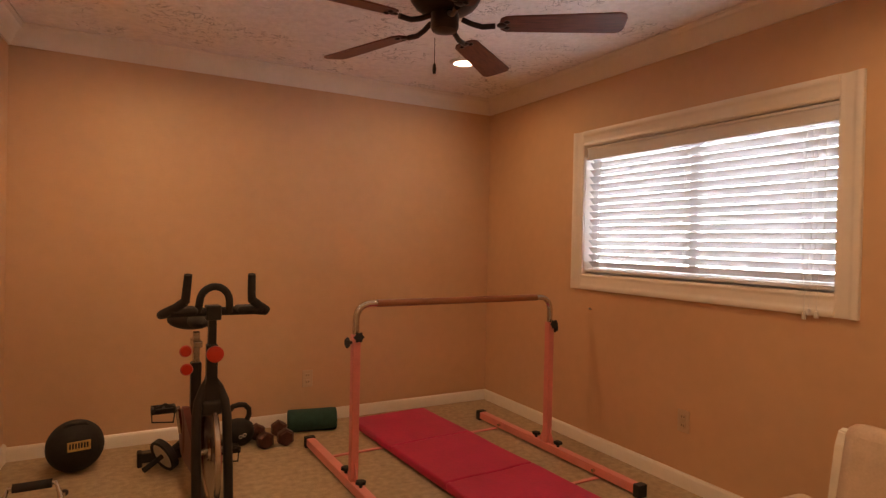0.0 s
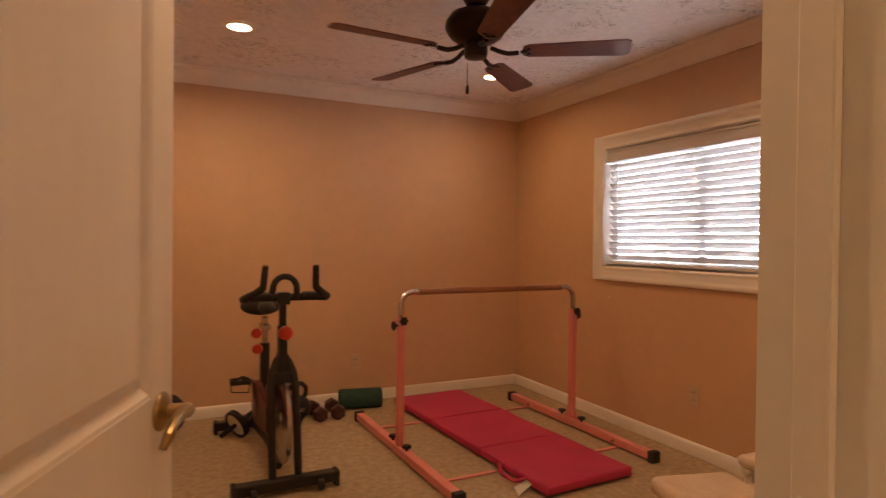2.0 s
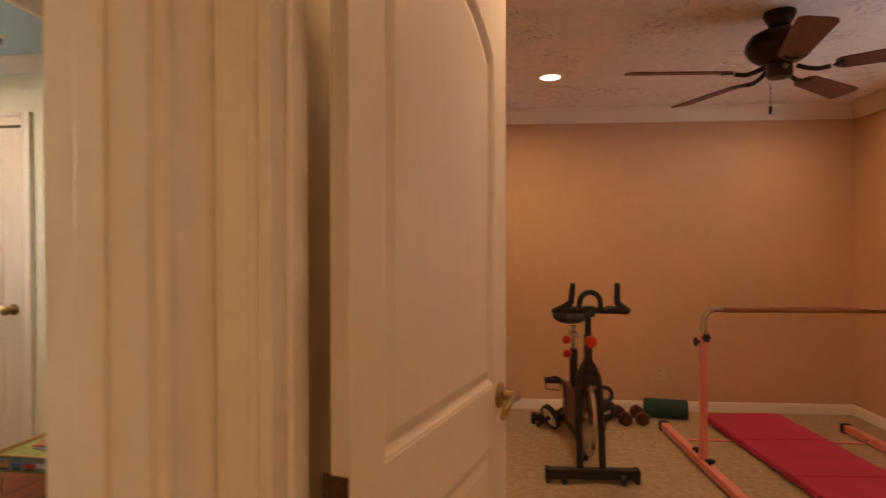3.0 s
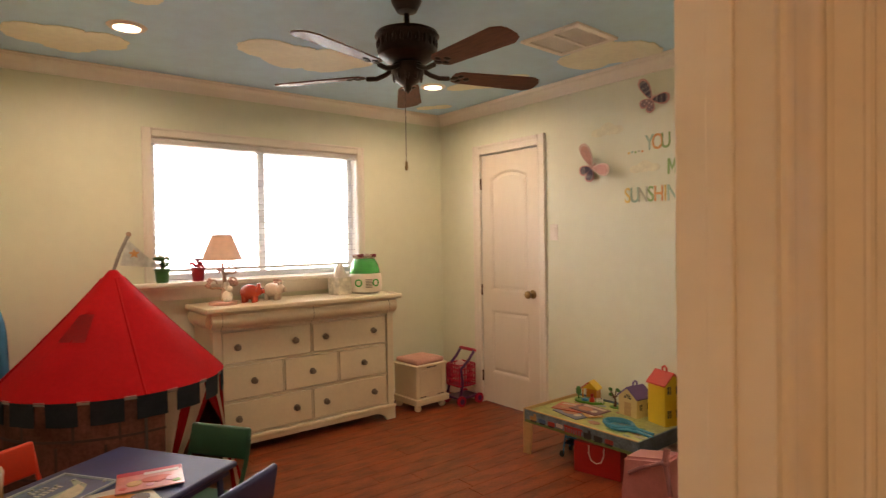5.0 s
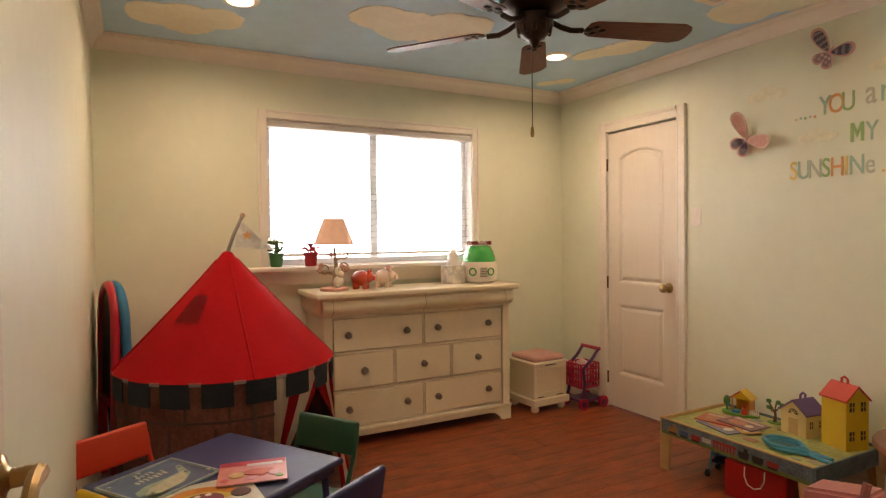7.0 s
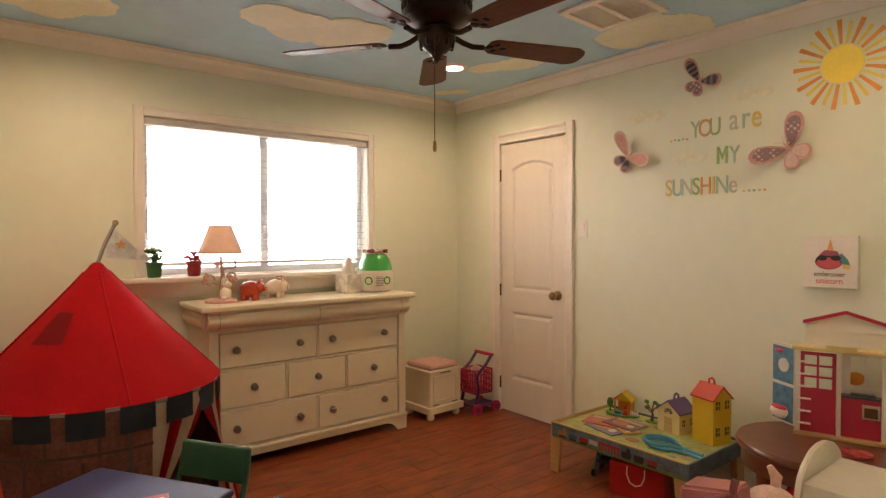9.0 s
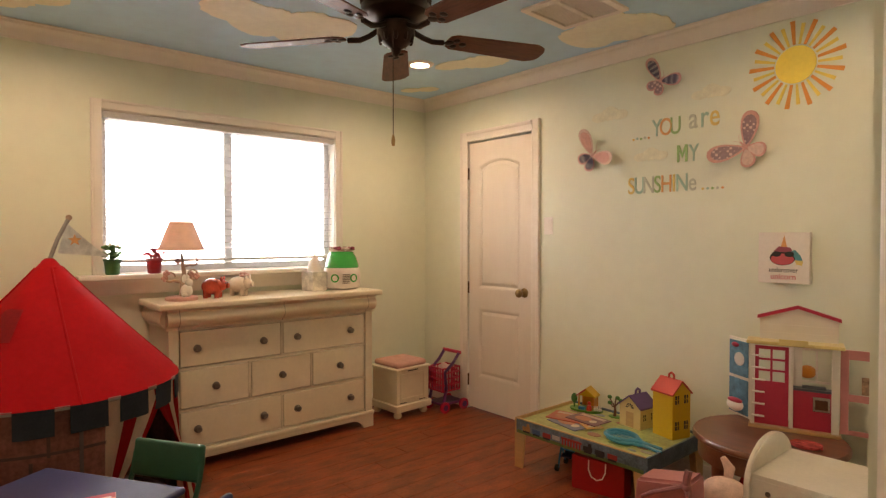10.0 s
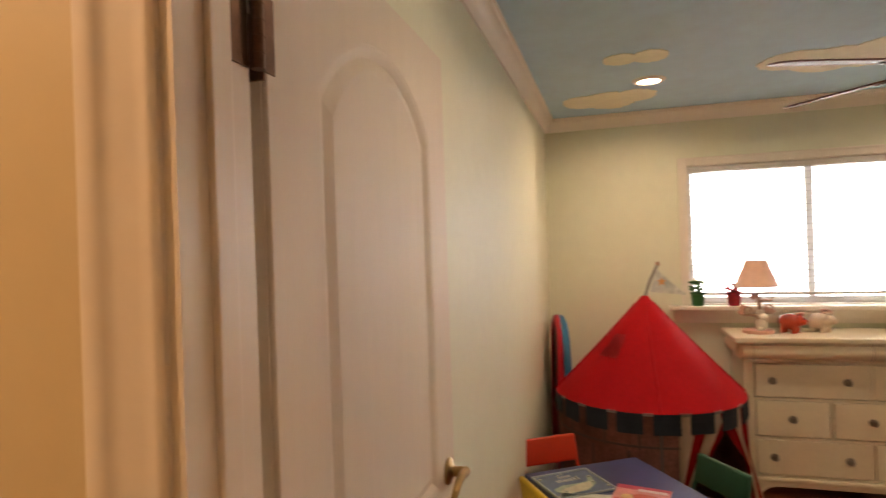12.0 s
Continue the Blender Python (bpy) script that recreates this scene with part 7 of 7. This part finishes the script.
toy_house(pose(2.262, -0.16, TT, 0, 0, 74), 0.125, 0.135, 0.235, 0.06, YEL, ROOF_R, "tall yellow toy house with a red roof and handle", False, False, True)
toy_house(pose(2.06, -0.15, TT, 0, 0, -8), 0.14, 0.13, 0.115, 0.055, SAND, PURP, "pale yellow toy house with a violet roof", True, True, True)

root = thing("toy_garden_house", pose(1.70, -0.105, TT, 0, 0, 15), "orange toy playhouse on a green base with a red figure", "toy house", "toy houses")
bm = B()
prism(bm, oval(0, -0.03, 0.1, 0.06, 24), 0, 0.012, "z")
part("grass_base", bm, GRASSG, root)
for x in (-0.045, 0.045):
    for y in (-0.03, 0.04):
        bm = B()
        box(bm, x - 0.004, y - 0.004, 0.012, x + 0.004, y + 0.004, 0.085)
        part("post", bm, ORANGE, root)
for a in ((-0.041, 0.037, 0.041, 0.041), (0.042, -0.026, 0.046, 0.036)):
    bm = B()
    box(bm, a[0], a[1], 0.012, a[2], a[3], 0.085)
    part("house_wall", bm, ORANGE, root)
bm = B()
prism(bm, [(-0.05, 0.085), (0.05, 0.085), (0, 0.125)], -0.034, -0.028)
part("gable", bm, YEL, root)
for s in (-1, 1):
    bm = B()
    prism(bm, [(s * 0.058, 0.08), (s * 0.058, 0.088), (0, 0.135), (0, 0.126)], -0.042, 0.048)
    part("roof_slope", bm, ROOF_R if s < 0 else YEL, root)
bm = B()
rod(bm, (-0.075, -0.03, 0.01), (-0.075, -0.03, 0.04), 0.005)
ball(bm, (-0.075, -0.03, 0.065), 0.02, 0.016, 0.03, 12, 8)
part("bush", bm, LEAFG, root, "dark green bush")
bm = B()
lathe(bm, [(0, 0), (0.018, 0), (0.014, 0.025), (0.008, 0.032), (0, 0.034)], 14, Matrix.Translation((0.03, -0.06, 0.012)))
ball(bm, (0.03, -0.06, 0.055), 0.011)
part("red_figure", bm, ROOF_R, root, "small red toy figure")
bm = B()
box(bm, -0.035, -0.075, 0.012, 0.005, -0.05, 0.03, 0.005)
part("blue_cart", bm, EASEL_BLUE, root, "small blue toy car")
bm = B()
for k in range(5):
    box(bm, 0.055 + 0.01 * k, -0.052, 0.01, 0.06 + 0.01 * k, -0.048, 0.04)
box(bm, 0.053, -0.0535, 0.02, 0.102, -0.0475, 0.027)
part("picket_fence", bm, TRIM, root, "white picket fence", smooth=0)

root = thing("toy_tree", pose(1.895, -0.12, TT), "small brown toy tree with green leaf clumps", "toy tree")
bm = B()
prism(bm, oval(0, 0, 0.035, 0.025, 16), 0, 0.006, "z")
part("base", bm, GRASSG, root)
bm = B()
tube(bm, [(0, 0, 0.005), (0.004, 0, 0.04), (0, 0, 0.07)], 0.007, 8, radii=[0.01, 0.007, 0.006])
for e in ((-0.03, 0, 0.1), (0.035, 0, 0.1), (-0.024, 0, 0.075), (0.01, 0, 0.11)):
    tube(bm, [(0, 0, 0.06), (e[0] * 0.6, 0, e[2] - 0.015), e], 0.004, 6)
part("trunk", bm, BROWN, root)
for e in ((-0.033, 0, 0.112), (0.042, 0, 0.105), (-0.032, 0, 0.078), (0.02, 0, 0.115)):
    bm = B()
    ball(bm, e, 0.016, 0.006, 0.012, 10, 6)
    part("leaf_clump", bm, LEAFG, root)

# flat magazines on the train table
for x, y, z, rz, w, h, c, l in ((1.80, -0.40, 0.0, -12, 0.23, 0.17, (0.12, 0.14, 0.24), "blue comic lying on the train table"), (1.735, -0.34, 0.006, 14, 0.22, 0.16, (0.48, 0.08, 0.04), "red and white magazine lying on the train table"), (1.845, -0.31, 0.012, -4, 0.21, 0.15, (0.16, 0.06, 0.09), "purple-edged storybook lying on magazines"), (1.905, -0.37, 0.006, -30, 0.12, 0.1, (0.5, 0.28, 0.07), "orange leaflet lying on the train table")):
    book(pose(x, y, TT + z, 0, 0, rz), w, h, 0.005, c, [(rect(-w * 0.4, h * 0.2, w * 0.4, h * 0.4), (0.5, 0.36, 0.3)), (oval(-w * 0.1, -h * 0.1, w * 0.25, h * 0.24, 14), (0.42, 0.16, 0.08)), (oval(w * 0.25, -h * 0.15, w * 0.1, h * 0.15, 12), (0.55, 0.5, 0.4))], l, "magazine")

# toy rackets
RACKET = material("turquoise_plastic", (0.03, 0.24, 0.36), 0.35, vary=0.05)
for k, (dx, dz, rz) in enumerate(((0.0, 0.006, -20), (-0.012, 0.018, -15))):
    root = thing("toy_racket", pose(2.14 + dx, -0.42, TT + dz, 0, 0, rz + 8), "turquoise plastic toy racket lying flat", "racket", "toy rackets")
    bm = B()
    tube(bm, [(p[0], p[1], 0.004) for p in arc((0, 0, 0), 0.088, 0, 345, 28, "xy", 0.07)], 0.009, 8, closed=True)
    part("hoop", bm, RACKET, root)
    bm = B()
    tube(bm, [(0.085, 0.02, 0.004), (0.115, 0.012, 0.004), (0.13, 0, 0.004), (0.24, 0, 0.004)], 0.008, 8)
    tube(bm, [(0.085, -0.02, 0.004), (0.115, -0.012, 0.004), (0.13, 0, 0.004)], 0.008, 8)
    part("handle", bm, RACKET, root)
    bm = B()
    for j in range(-4, 5):
        c = 0.017 * j
        xx = 0.085 * math.sqrt(max(0, 1 - (c / 0.068) ** 2))
        if abs(c) < 0.066:
            rod(bm, (-xx, c, 0.004), (xx, c, 0.004), 0.0009, seg=5)
        yy = 0.067 * math.sqrt(max(0, 1 - (c * 1.2 / 0.085) ** 2))
        rod(bm, (c * 1.2, -yy, 0.004), (c * 1.2, yy, 0.004), 0.0009, seg=5)
    part("strings", bm, RACKET, root)

# gift bag and a blue toy stand below the table
root = thing("gift_bag", pose(2.06, -0.50, 0, 0, 0, 12), "glossy red paper gift bag with a white cord handle", "gift bag")
bm = B()
box(bm, -0.14, -0.05, 0, 0.14, 0.05, 0.175, 0.003)
part("bag", bm, material("red_gloss_paper", (0.38, 0.012, 0.014), 0.3, vary=0.08), root)
bm = B()
tube(bm, [(-0.045, -0.052, 0.165), (-0.045, -0.056, 0.12), (-0.03, -0.058, 0.085), (0, -0.058, 0.072), (0.03, -0.058, 0.085), (0.045, -0.056, 0.12), (0.045, -0.052, 0.165)], 0.0035, 6)
part("cord_handle", bm, TRIM, root, "white cord handle")
root = thing("toy_stroller", pose(1.79, -0.40, 0, 0, 0, 15), "small blue folding toy stroller below the table", "toy stroller")
bm = B()
for s in (-1, 1):
    tube(bm, [(s * 0.05, -0.05, 0.02), (s * 0.055, 0.0, 0.11), (s * 0.05, 0.05, 0.2)], 0.006, 6)
    tube(bm, [(s * 0.055, 0.07, 0.02), (s * 0.05, 0.0, 0.12), (s * 0.04, -0.03, 0.19)], 0.006, 6)
tube(bm, [(-0.05, 0, 0.11), (0.05, 0, 0.11)], 0.005, 6)
part("frame", bm, EASEL_BLUE, root)
for sx in (-1, 1):
    for y in (-0.055, 0.075):
        bm = B()
        rod(bm, (sx * 0.055 - 0.008, y, 0.019), (sx * 0.055 + 0.008, y, 0.019), 0.019, seg=14)
        part("wheel", bm, RUBBER, root)
bm = B()
box(bm, -0.045, -0.035, 0.075, 0.045, 0.05, 0.085, 0.003, 1)
box(bm, -0.045, 0.03, 0.08, 0.045, 0.04, 0.18, 0.003, 1)
part("seat_cloth", bm, material("navy_cloth", (0.015, 0.03, 0.10), 0.8, vary=0.2, scale=40), root)

# ---- round side table with dollhouse ----
MAHOG = material("mahogany_veneer", (0.15, 0.045, 0.02), 0.3, vary=0.22, scale=6, stretch=(0.5, 5, 1), coat=0.3)
SX, SY, SZ = 2.80, -0.335, 0.445
root = thing("round_side_table", pose(SX, SY, 0), "round mahogany side table on turned legs", "side table")
bm = B()
lathe(bm, [(0, SZ - 0.03), (0.295, SZ - 0.03), (0.305, SZ - 0.022), (0.305, SZ - 0.01), (0.298, SZ), (0, SZ)], 48)
part("tabletop", bm, MAHOG, root)
bm = B()
lathe(bm, [(0.27, SZ - 0.11), (0.282, SZ - 0.11), (0.282, SZ - 0.03), (0.27, SZ - 0.03), (0.27, SZ - 0.11)], 48, cap=False)
part("apron", bm, MAHOG, root)
for k in range(4):
    a = radians(45 + 90 * k + 18)
    bm = B()
    lathe(bm, [(0, 0), (0.02, 0), (0.022, 0.05), (0.028, 0.2), (0.03, SZ - 0.1), (0.03, SZ - 0.03)], 14, Matrix.Translation((0.25 * math.cos(a), 0.25 * math.sin(a), 0)))
    part("leg", bm, MAHOG, root)

DH_PINK = material("hot_pink_plastic", (0.50, 0.03, 0.07), 0.35, vary=0.05)
DH_CLEAR = material("translucent_pink_plastic", (0.62, 0.24, 0.24), 0.3, vary=0.06)
root = thing("dollhouse", pose(2.85, -0.175, SZ, 0, 0, 18), "pink and white plastic fold-out dollhouse", "dollhouse")
bm = B()
box(bm, -0.18, -0.05, 0, 0.175, 0.06, 0.014, 0.003)
part("base", bm, BIRCH, root, "tan base")
for x in (-0.165, -0.012, 0.155):
    bm = B()
    box(bm, x - 0.008 if x < 0.1 else x - 0.016, -0.035, 0.014, x + 0.008 if x < 0.1 else x + 0.012, -0.02, 0.385, 0.002)
    part("pillar", bm, TRIM, root, "white pillar")
bm = B()
box(bm, -0.155, -0.03, 0.018, -0.022, -0.024, 0.2)
glazed_door = part("door", bm, DH_PINK, root, "hot pink glazed door", smooth=0)
for a in ((-0.155, 0.2, -0.14, 0.375), (-0.037, 0.2, -0.022, 0.375), (-0.14, 0.36, -0.037, 0.375), (-0.14, 0.2, -0.037, 0.215), (-0.094, 0.215, -0.085, 0.36)):
    bm = B()
    box(bm, a[0], -0.03, a[1], a[2], -0.024, a[3])
    part("door_bar", bm, DH_PINK, glazed_door, smooth=0)
for z in (0.26, 0.31):
    bm = B()
    box(bm, -0.14, -0.0305, z, -0.037, -0.0235, z + 0.009)
    part("door_bar", bm, DH_PINK, glazed_door, smooth=0)
bm = B()
box(bm, -0.004, -0.018, 0.014, 0.139, 0.03, 0.185, 0.003)
kit = part("kitchen_unit", bm, DH_PINK, root, "hot pink toy kitchen unit")
bm = B()
box(bm, 0.07, -0.0205, 0.10, 0.135, -0.017, 0.165, 0.002)
part("oven_frame", bm, CHROME, kit)
bm = B()
box(bm, 0.079, -0.022, 0.11, 0.126, -0.02, 0.152)
part("oven_window", bm, BROWN, kit)
bm = B()
box(bm, -0.006, -0.022, 0.185, 0.141, 0.03, 0.195, 0.002)
box(bm, 0.03, -0.01, 0.195, 0.12, 0.02, 0.205, 0.002)
part("worktop", bm, STEEL_GREY, kit)
bm = B()
for a in ((-0.004, 0.195, 0.03, 0.385), (0.03, 0.36, 0.139, 0.385), (0.03, 0.215, 0.139, 0.225), (0.081, 0.225, 0.089, 0.36)):
    box(bm, a[0], 0.03, a[1], a[2], 0.036, a[3])
part("back_window", bm, TRIM, root, smooth=0)
bm = B()
ball(bm, (0.05, 0.05, 0.26), 0.035, 0.012, 0.03, 12, 8)
part("toy_bedding", bm, ORANGE, root, "orange toy bedding")
bm = B()
box(bm, -0.19, -0.065, 0.385, 0.185, 0.06, 0.40, 0.004)
prism(bm, [(-0.06, 0.39), (0.05, 0.39), (0.05, 0.415), (-0.06, 0.415)], -0.067, -0.06)
part("roof_ledge", bm, SAND, root, "tan roof ledge")
bm = B()
prism(bm, [(-0.14, 0.40), (0.165, 0.40), (0.165, 0.50), (0.012, 0.548), (-0.14, 0.50)], 0.03, 0.036)
for z in (0.43, 0.465):
    box(bm, -0.138, 0.027, z, 0.163, 0.03, z + 0.003)
box(bm, 0.0, 0.02, 0.42, 0.022, 0.032, 0.47)
part("gable_panel", bm, TRIM, root, "white gable panel", smooth=0)
for s in (-1, 1):
    bm = B()
    xe = -0.15 if s < 0 else 0.175
    prism(bm, [(xe, 0.493), (0.012, 0.545), (0.012, 0.56), (xe, 0.508)], 0.02, 0.042)
    part("roof_trim", bm, DH_PINK, root, "hot pink roof trim")
for k in range(6):
    bm = B()
    box(bm, -0.166, -0.06, 0.055 + 0.055 * k, -0.115, -0.036, 0.059 + 0.055 * k, 0.001, 1)
    part("stair_tread", bm, TRIM, root, "white stair tread")
# side wings
wing = Matrix.Translation((-0.175, -0.0, 0)) @ Matrix.Rotation(radians(-48), 4, "Z")
bm = B()
box(bm, -0.145, -0.004, 0.02, 0.0, 0.004, 0.39, 0.002, 1, wing)
lw = part("left_wing", bm, TRIM, root, "white folding side wing")
WBLUE = material("printed_bathroom_blue", (0.08, 0.22, 0.34), 0.5, vary=0.35, scale=30)
for z0, z1 in ((0.21, 0.375), (0.03, 0.195)):
    bm = B()
    box(bm, -0.137, -0.0065, z0, -0.008, -0.0035, z1, 0, 1, wing)
    part("printed_panel", bm, WBLUE, lw, "blue printed bathroom panel", smooth=0)
bm = B()
lathe(bm, [(0, -0.003), (0.032, -0.003), (0.032, 0.003), (0, 0.003)], 20, wing @ Matrix.Translation((-0.065, -0.008, 0.29)) @ Matrix.Rotation(radians(90), 4, "X"))
part("mirror", bm, TRIM, lw)
bm = B()
ball(bm, (-0.065, -0.03, 0.075), 0.05, 0.025, 0.03, 14, 8, wing)
part("bath_tub", bm, TRIM, lw)
bm = B()
ball(bm, (-0.065, -0.03, 0.095), 0.046, 0.022, 0.012, 14, 8, wing)
part("bath_rim", bm, DH_PINK, lw)
bm = B()
ball(bm, (-0.09, -0.012, 0.355), 0.025, 0.008, 0.012, 12, 6, wing)
part("towel", bm, DH_PINK, lw)
wing = Matrix.Translation((0.17, -0.02, 0)) @ Matrix.Rotation(radians(-6), 4, "Z")
bm = B()
for a in ((0.0, 0.02, 0.03, 0.385), (0.03, 0.345, 0.3, 0.385), (0.03, 0.165, 0.3, 0.195), (0.27, 0.02, 0.3, 0.165), (0.27, 0.195, 0.3, 0.345), (0.03, 0.02, 0.27, 0.04)):
    box(bm, a[0], -0.004, a[1], a[2], 0.004, a[3], 0.001, 1, wing)
rw = part("right_wing", bm, DH_CLEAR, root, "translucent pink folding frame wing")
bm = B()
box(bm, 0.075, -0.007, 0.2, 0.19, -0.003, 0.275, 0, 1, wing)
part("printed_picture", bm, material("printed_landscape", (0.34, 0.22, 0.14), 0.5, vary=0.5, scale=30), rw, smooth=0)
bm = B()
prism(bm, oval(0.03, -0.17, 0.06, 0.045, 18), 0, 0.012, "z")
for v in bm.verts:
    v.co.z += 0.012 * abs(noise.noise(v.co * 30))
solid("doll_cloth", bm, material("red_floral_cloth", (0.45, 0.06, 0.06), 0.85, vary=0.5, scale=40), "red floral doll cloth on the side table", "cloth", m=pose(2.93, -0.20, SZ))

# ---- white toy shelf, pink bag, plush toys ----
root = thing("toy_shelf", pose(2.985, -1.03, 0), "white painted toy shelf with a rounded side panel", "toy shelf")
SW, SD, SH = 0.40, 0.40, 0.535
for x in (0.0, SW):
    bm = B()
    prism(bm, [(0, 0), (SD, 0), (SD, SH - 0.05)] + [(p[1], p[2]) for p in arc((0, SD / 2, SH - 0.05), SD / 2, 0, 180, 14, "yz", 0.125)] + [(0, SH - 0.05)], x - 0.009, x + 0.009, "x")
    bmesh.ops.bevel(bm, geom=[e for e in bm.edges if abs(e.verts[0].co.x - e.verts[1].co.x) < 1e-6], offset=0.004, segments=2, affect="EDGES")
    part("side_panel", bm, WHITE_WOOD, root, "rounded side panel")
bm = B()
box(bm, 0.009, 0.02, SH - 0.035, SW - 0.009, SD - 0.02, SH - 0.018, 0.002)
part("top_board", bm, WHITE_WOOD, root)
bm = B()
box(bm, 0.009, 0.02, 0.04, SW - 0.009, 0.035, SH - 0.035)
part("front_board", bm, WHITE_WOOD, root)
bm = B()
box(bm, 0.009, SD - 0.035, 0.04, SW - 0.009, SD - 0.02, SH - 0.035)
part("back_board", bm, WHITE_WOOD, root)
bm = B()
box(bm, 0.15, -0.05, 0.0, 0.38, 0.018, SH - 0.09, 0.004)
part("drawer_box", bm, WHITE_WOOD, root)
bm = B()
lathe(bm, [(0, 0), (0.009, 0), (0.007, 0.004), (0, 0.005)], 12, Matrix.Translation((0.06, 0.02, SH - 0.075)) @ Matrix.Rotation(radians(90), 4, "X"))
part("screw_cap", bm, PEWTER, root)

root = thing("pink_handbag", pose(2.655, -0.93, 0, 0, 0, 4), "pink childrens handbag with a shiny ribbon", "handbag")
bm = B()
prism(bm, [(-0.105, 0), (0.115, 0), (0.12, 0.2), (0.112, 0.405), (-0.10, 0.365), (-0.112, 0.2)], -0.07, 0.07)
bmesh.ops.bevel(bm, geom=bm.edges[:], offset=0.012, segments=3, affect="EDGES")
part("body", bm, material("pink_faux_leather", (0.42, 0.15, 0.15), 0.45, vary=0.1, scale=12, bump=0.1), root)
RIB = material("shiny_pink_ribbon", (0.45, 0.2, 0.22), 0.2, 0.5, vary=0.1)
bm = B()
tube(bm, [(-0.07, -0.074, 0.30), (-0.02, -0.08, 0.335), (0.05, -0.08, 0.37), (0.10, -0.076, 0.395)], 0.009, 8)
tube(bm, [(0.10, -0.078, 0.395), (0.115, -0.082, 0.32), (0.125, -0.08, 0.26)], 0.01, 8)
tube(bm, [(0.10, -0.08, 0.385), (0.108, -0.085, 0.43), (0.112, -0.08, 0.455)], 0.014, 8)
ball(bm, (0.102, -0.08, 0.393), 0.018)
part("ribbon", bm, RIB, root)

FUR = material("pale_pink_plush", (0.66, 0.46, 0.38), 0.95, vary=0.15, scale=30, bump=0.6, bump_scale=120)
root = thing("plush_rabbit", pose(2.80, -0.735, 0, 0, 0, 20), "pale pink plush rabbit slumped beside a toy shelf", "plush toy", "plush toys")
bm = B()
ball(bm, (0.02, 0, 0.14), 0.115, 0.10, 0.14, 20, 12)
ball(bm, (-0.01, -0.02, 0.295), 0.095, 0.085, 0.075, 18, 12)
ball(bm, (0.07, -0.02, 0.27), 0.08, 0.075, 0.06, 16, 10)
tube(bm, [(0.0, 0, 0.35), (0.005, 0.01, 0.40), (-0.02, 0.01, 0.44)], 0.02, 8, radii=[0.016, 0.021, 0.011])
tube(bm, [(-0.06, -0.02, 0.33), (-0.10, -0.03, 0.30), (-0.11, -0.04, 0.25)], 0.02, 8, radii=[0.016, 0.022, 0.012])
tube(bm, [(0.08, -0.04, 0.16), (0.12, -0.06, 0.09)], 0.03, 8)
part("plush", bm, FUR, root)
root = thing("plush_ball", pose(2.845, -0.545, 0), "red plush toy with black eyes behind the rabbit", "plush toy", "plush toys")
bm = B()
ball(bm, (0, 0, 0.19), 0.09, 0.085, 0.19, 18, 12)
part("plush", bm, material("red_plush", (0.40, 0.012, 0.012), 0.9, vary=0.1, scale=30, bump=0.5), root)
bm = B()
for k in (-1, 1):
    ball(bm, (0.02 + k * 0.03, -0.07, 0.29), 0.016, 0.014, 0.02)
part("eyes", bm, INK, root)

# ---- laminate planks ----
rows = []
for r in range(31):
    w = 0.121
    x0, x1 = 0.001 + r * 0.1225, min(0.001 + r * 0.1225 + w, BH - 0.03)
    y = BS + 0.001 - random.uniform(0, 1.1)
    while y < -0.002:
        y0, y1 = max(y, BS + 0.001), min(y + 1.215, -0.001)
        if y1 - y0 > 0.03 and x1 - x0 > 0.02:
            rows.append((x0, y0, x1, y1))
        y += 1.217
plank_mat = FLOOR_WOOD
floor_ob = bpy.data.objects["floor_playroom"]
for x0, y0, x1, y1 in rows:
    me = bpy.data.meshes.new("plank")
    b = 0.0012
    v = [(x0, y0, -0.012), (x1, y0, -0.012), (x1, y1, -0.012), (x0, y1, -0.012), (x0, y0, -0.0015), (x1, y0, -0.0015), (x1, y1, -0.0015), (x0, y1, -0.0015), (x0 + b, y0 + b, 0), (x1 - b, y0 + b, 0), (x1 - b, y1 - b, 0), (x0 + b, y1 - b, 0)]
    f = [(0, 1, 5, 4), (1, 2, 6, 5), (2, 3, 7, 6), (3, 0, 4, 7), (4, 5, 9, 8), (5, 6, 10, 9), (6, 7, 11, 10), (7, 4, 8, 11), (8, 9, 10, 11)]
    me.from_pydata(v, [], f)
    me.materials.append(plank_mat)
    pl = new("plank", me)
    pl.parent = floor_ob
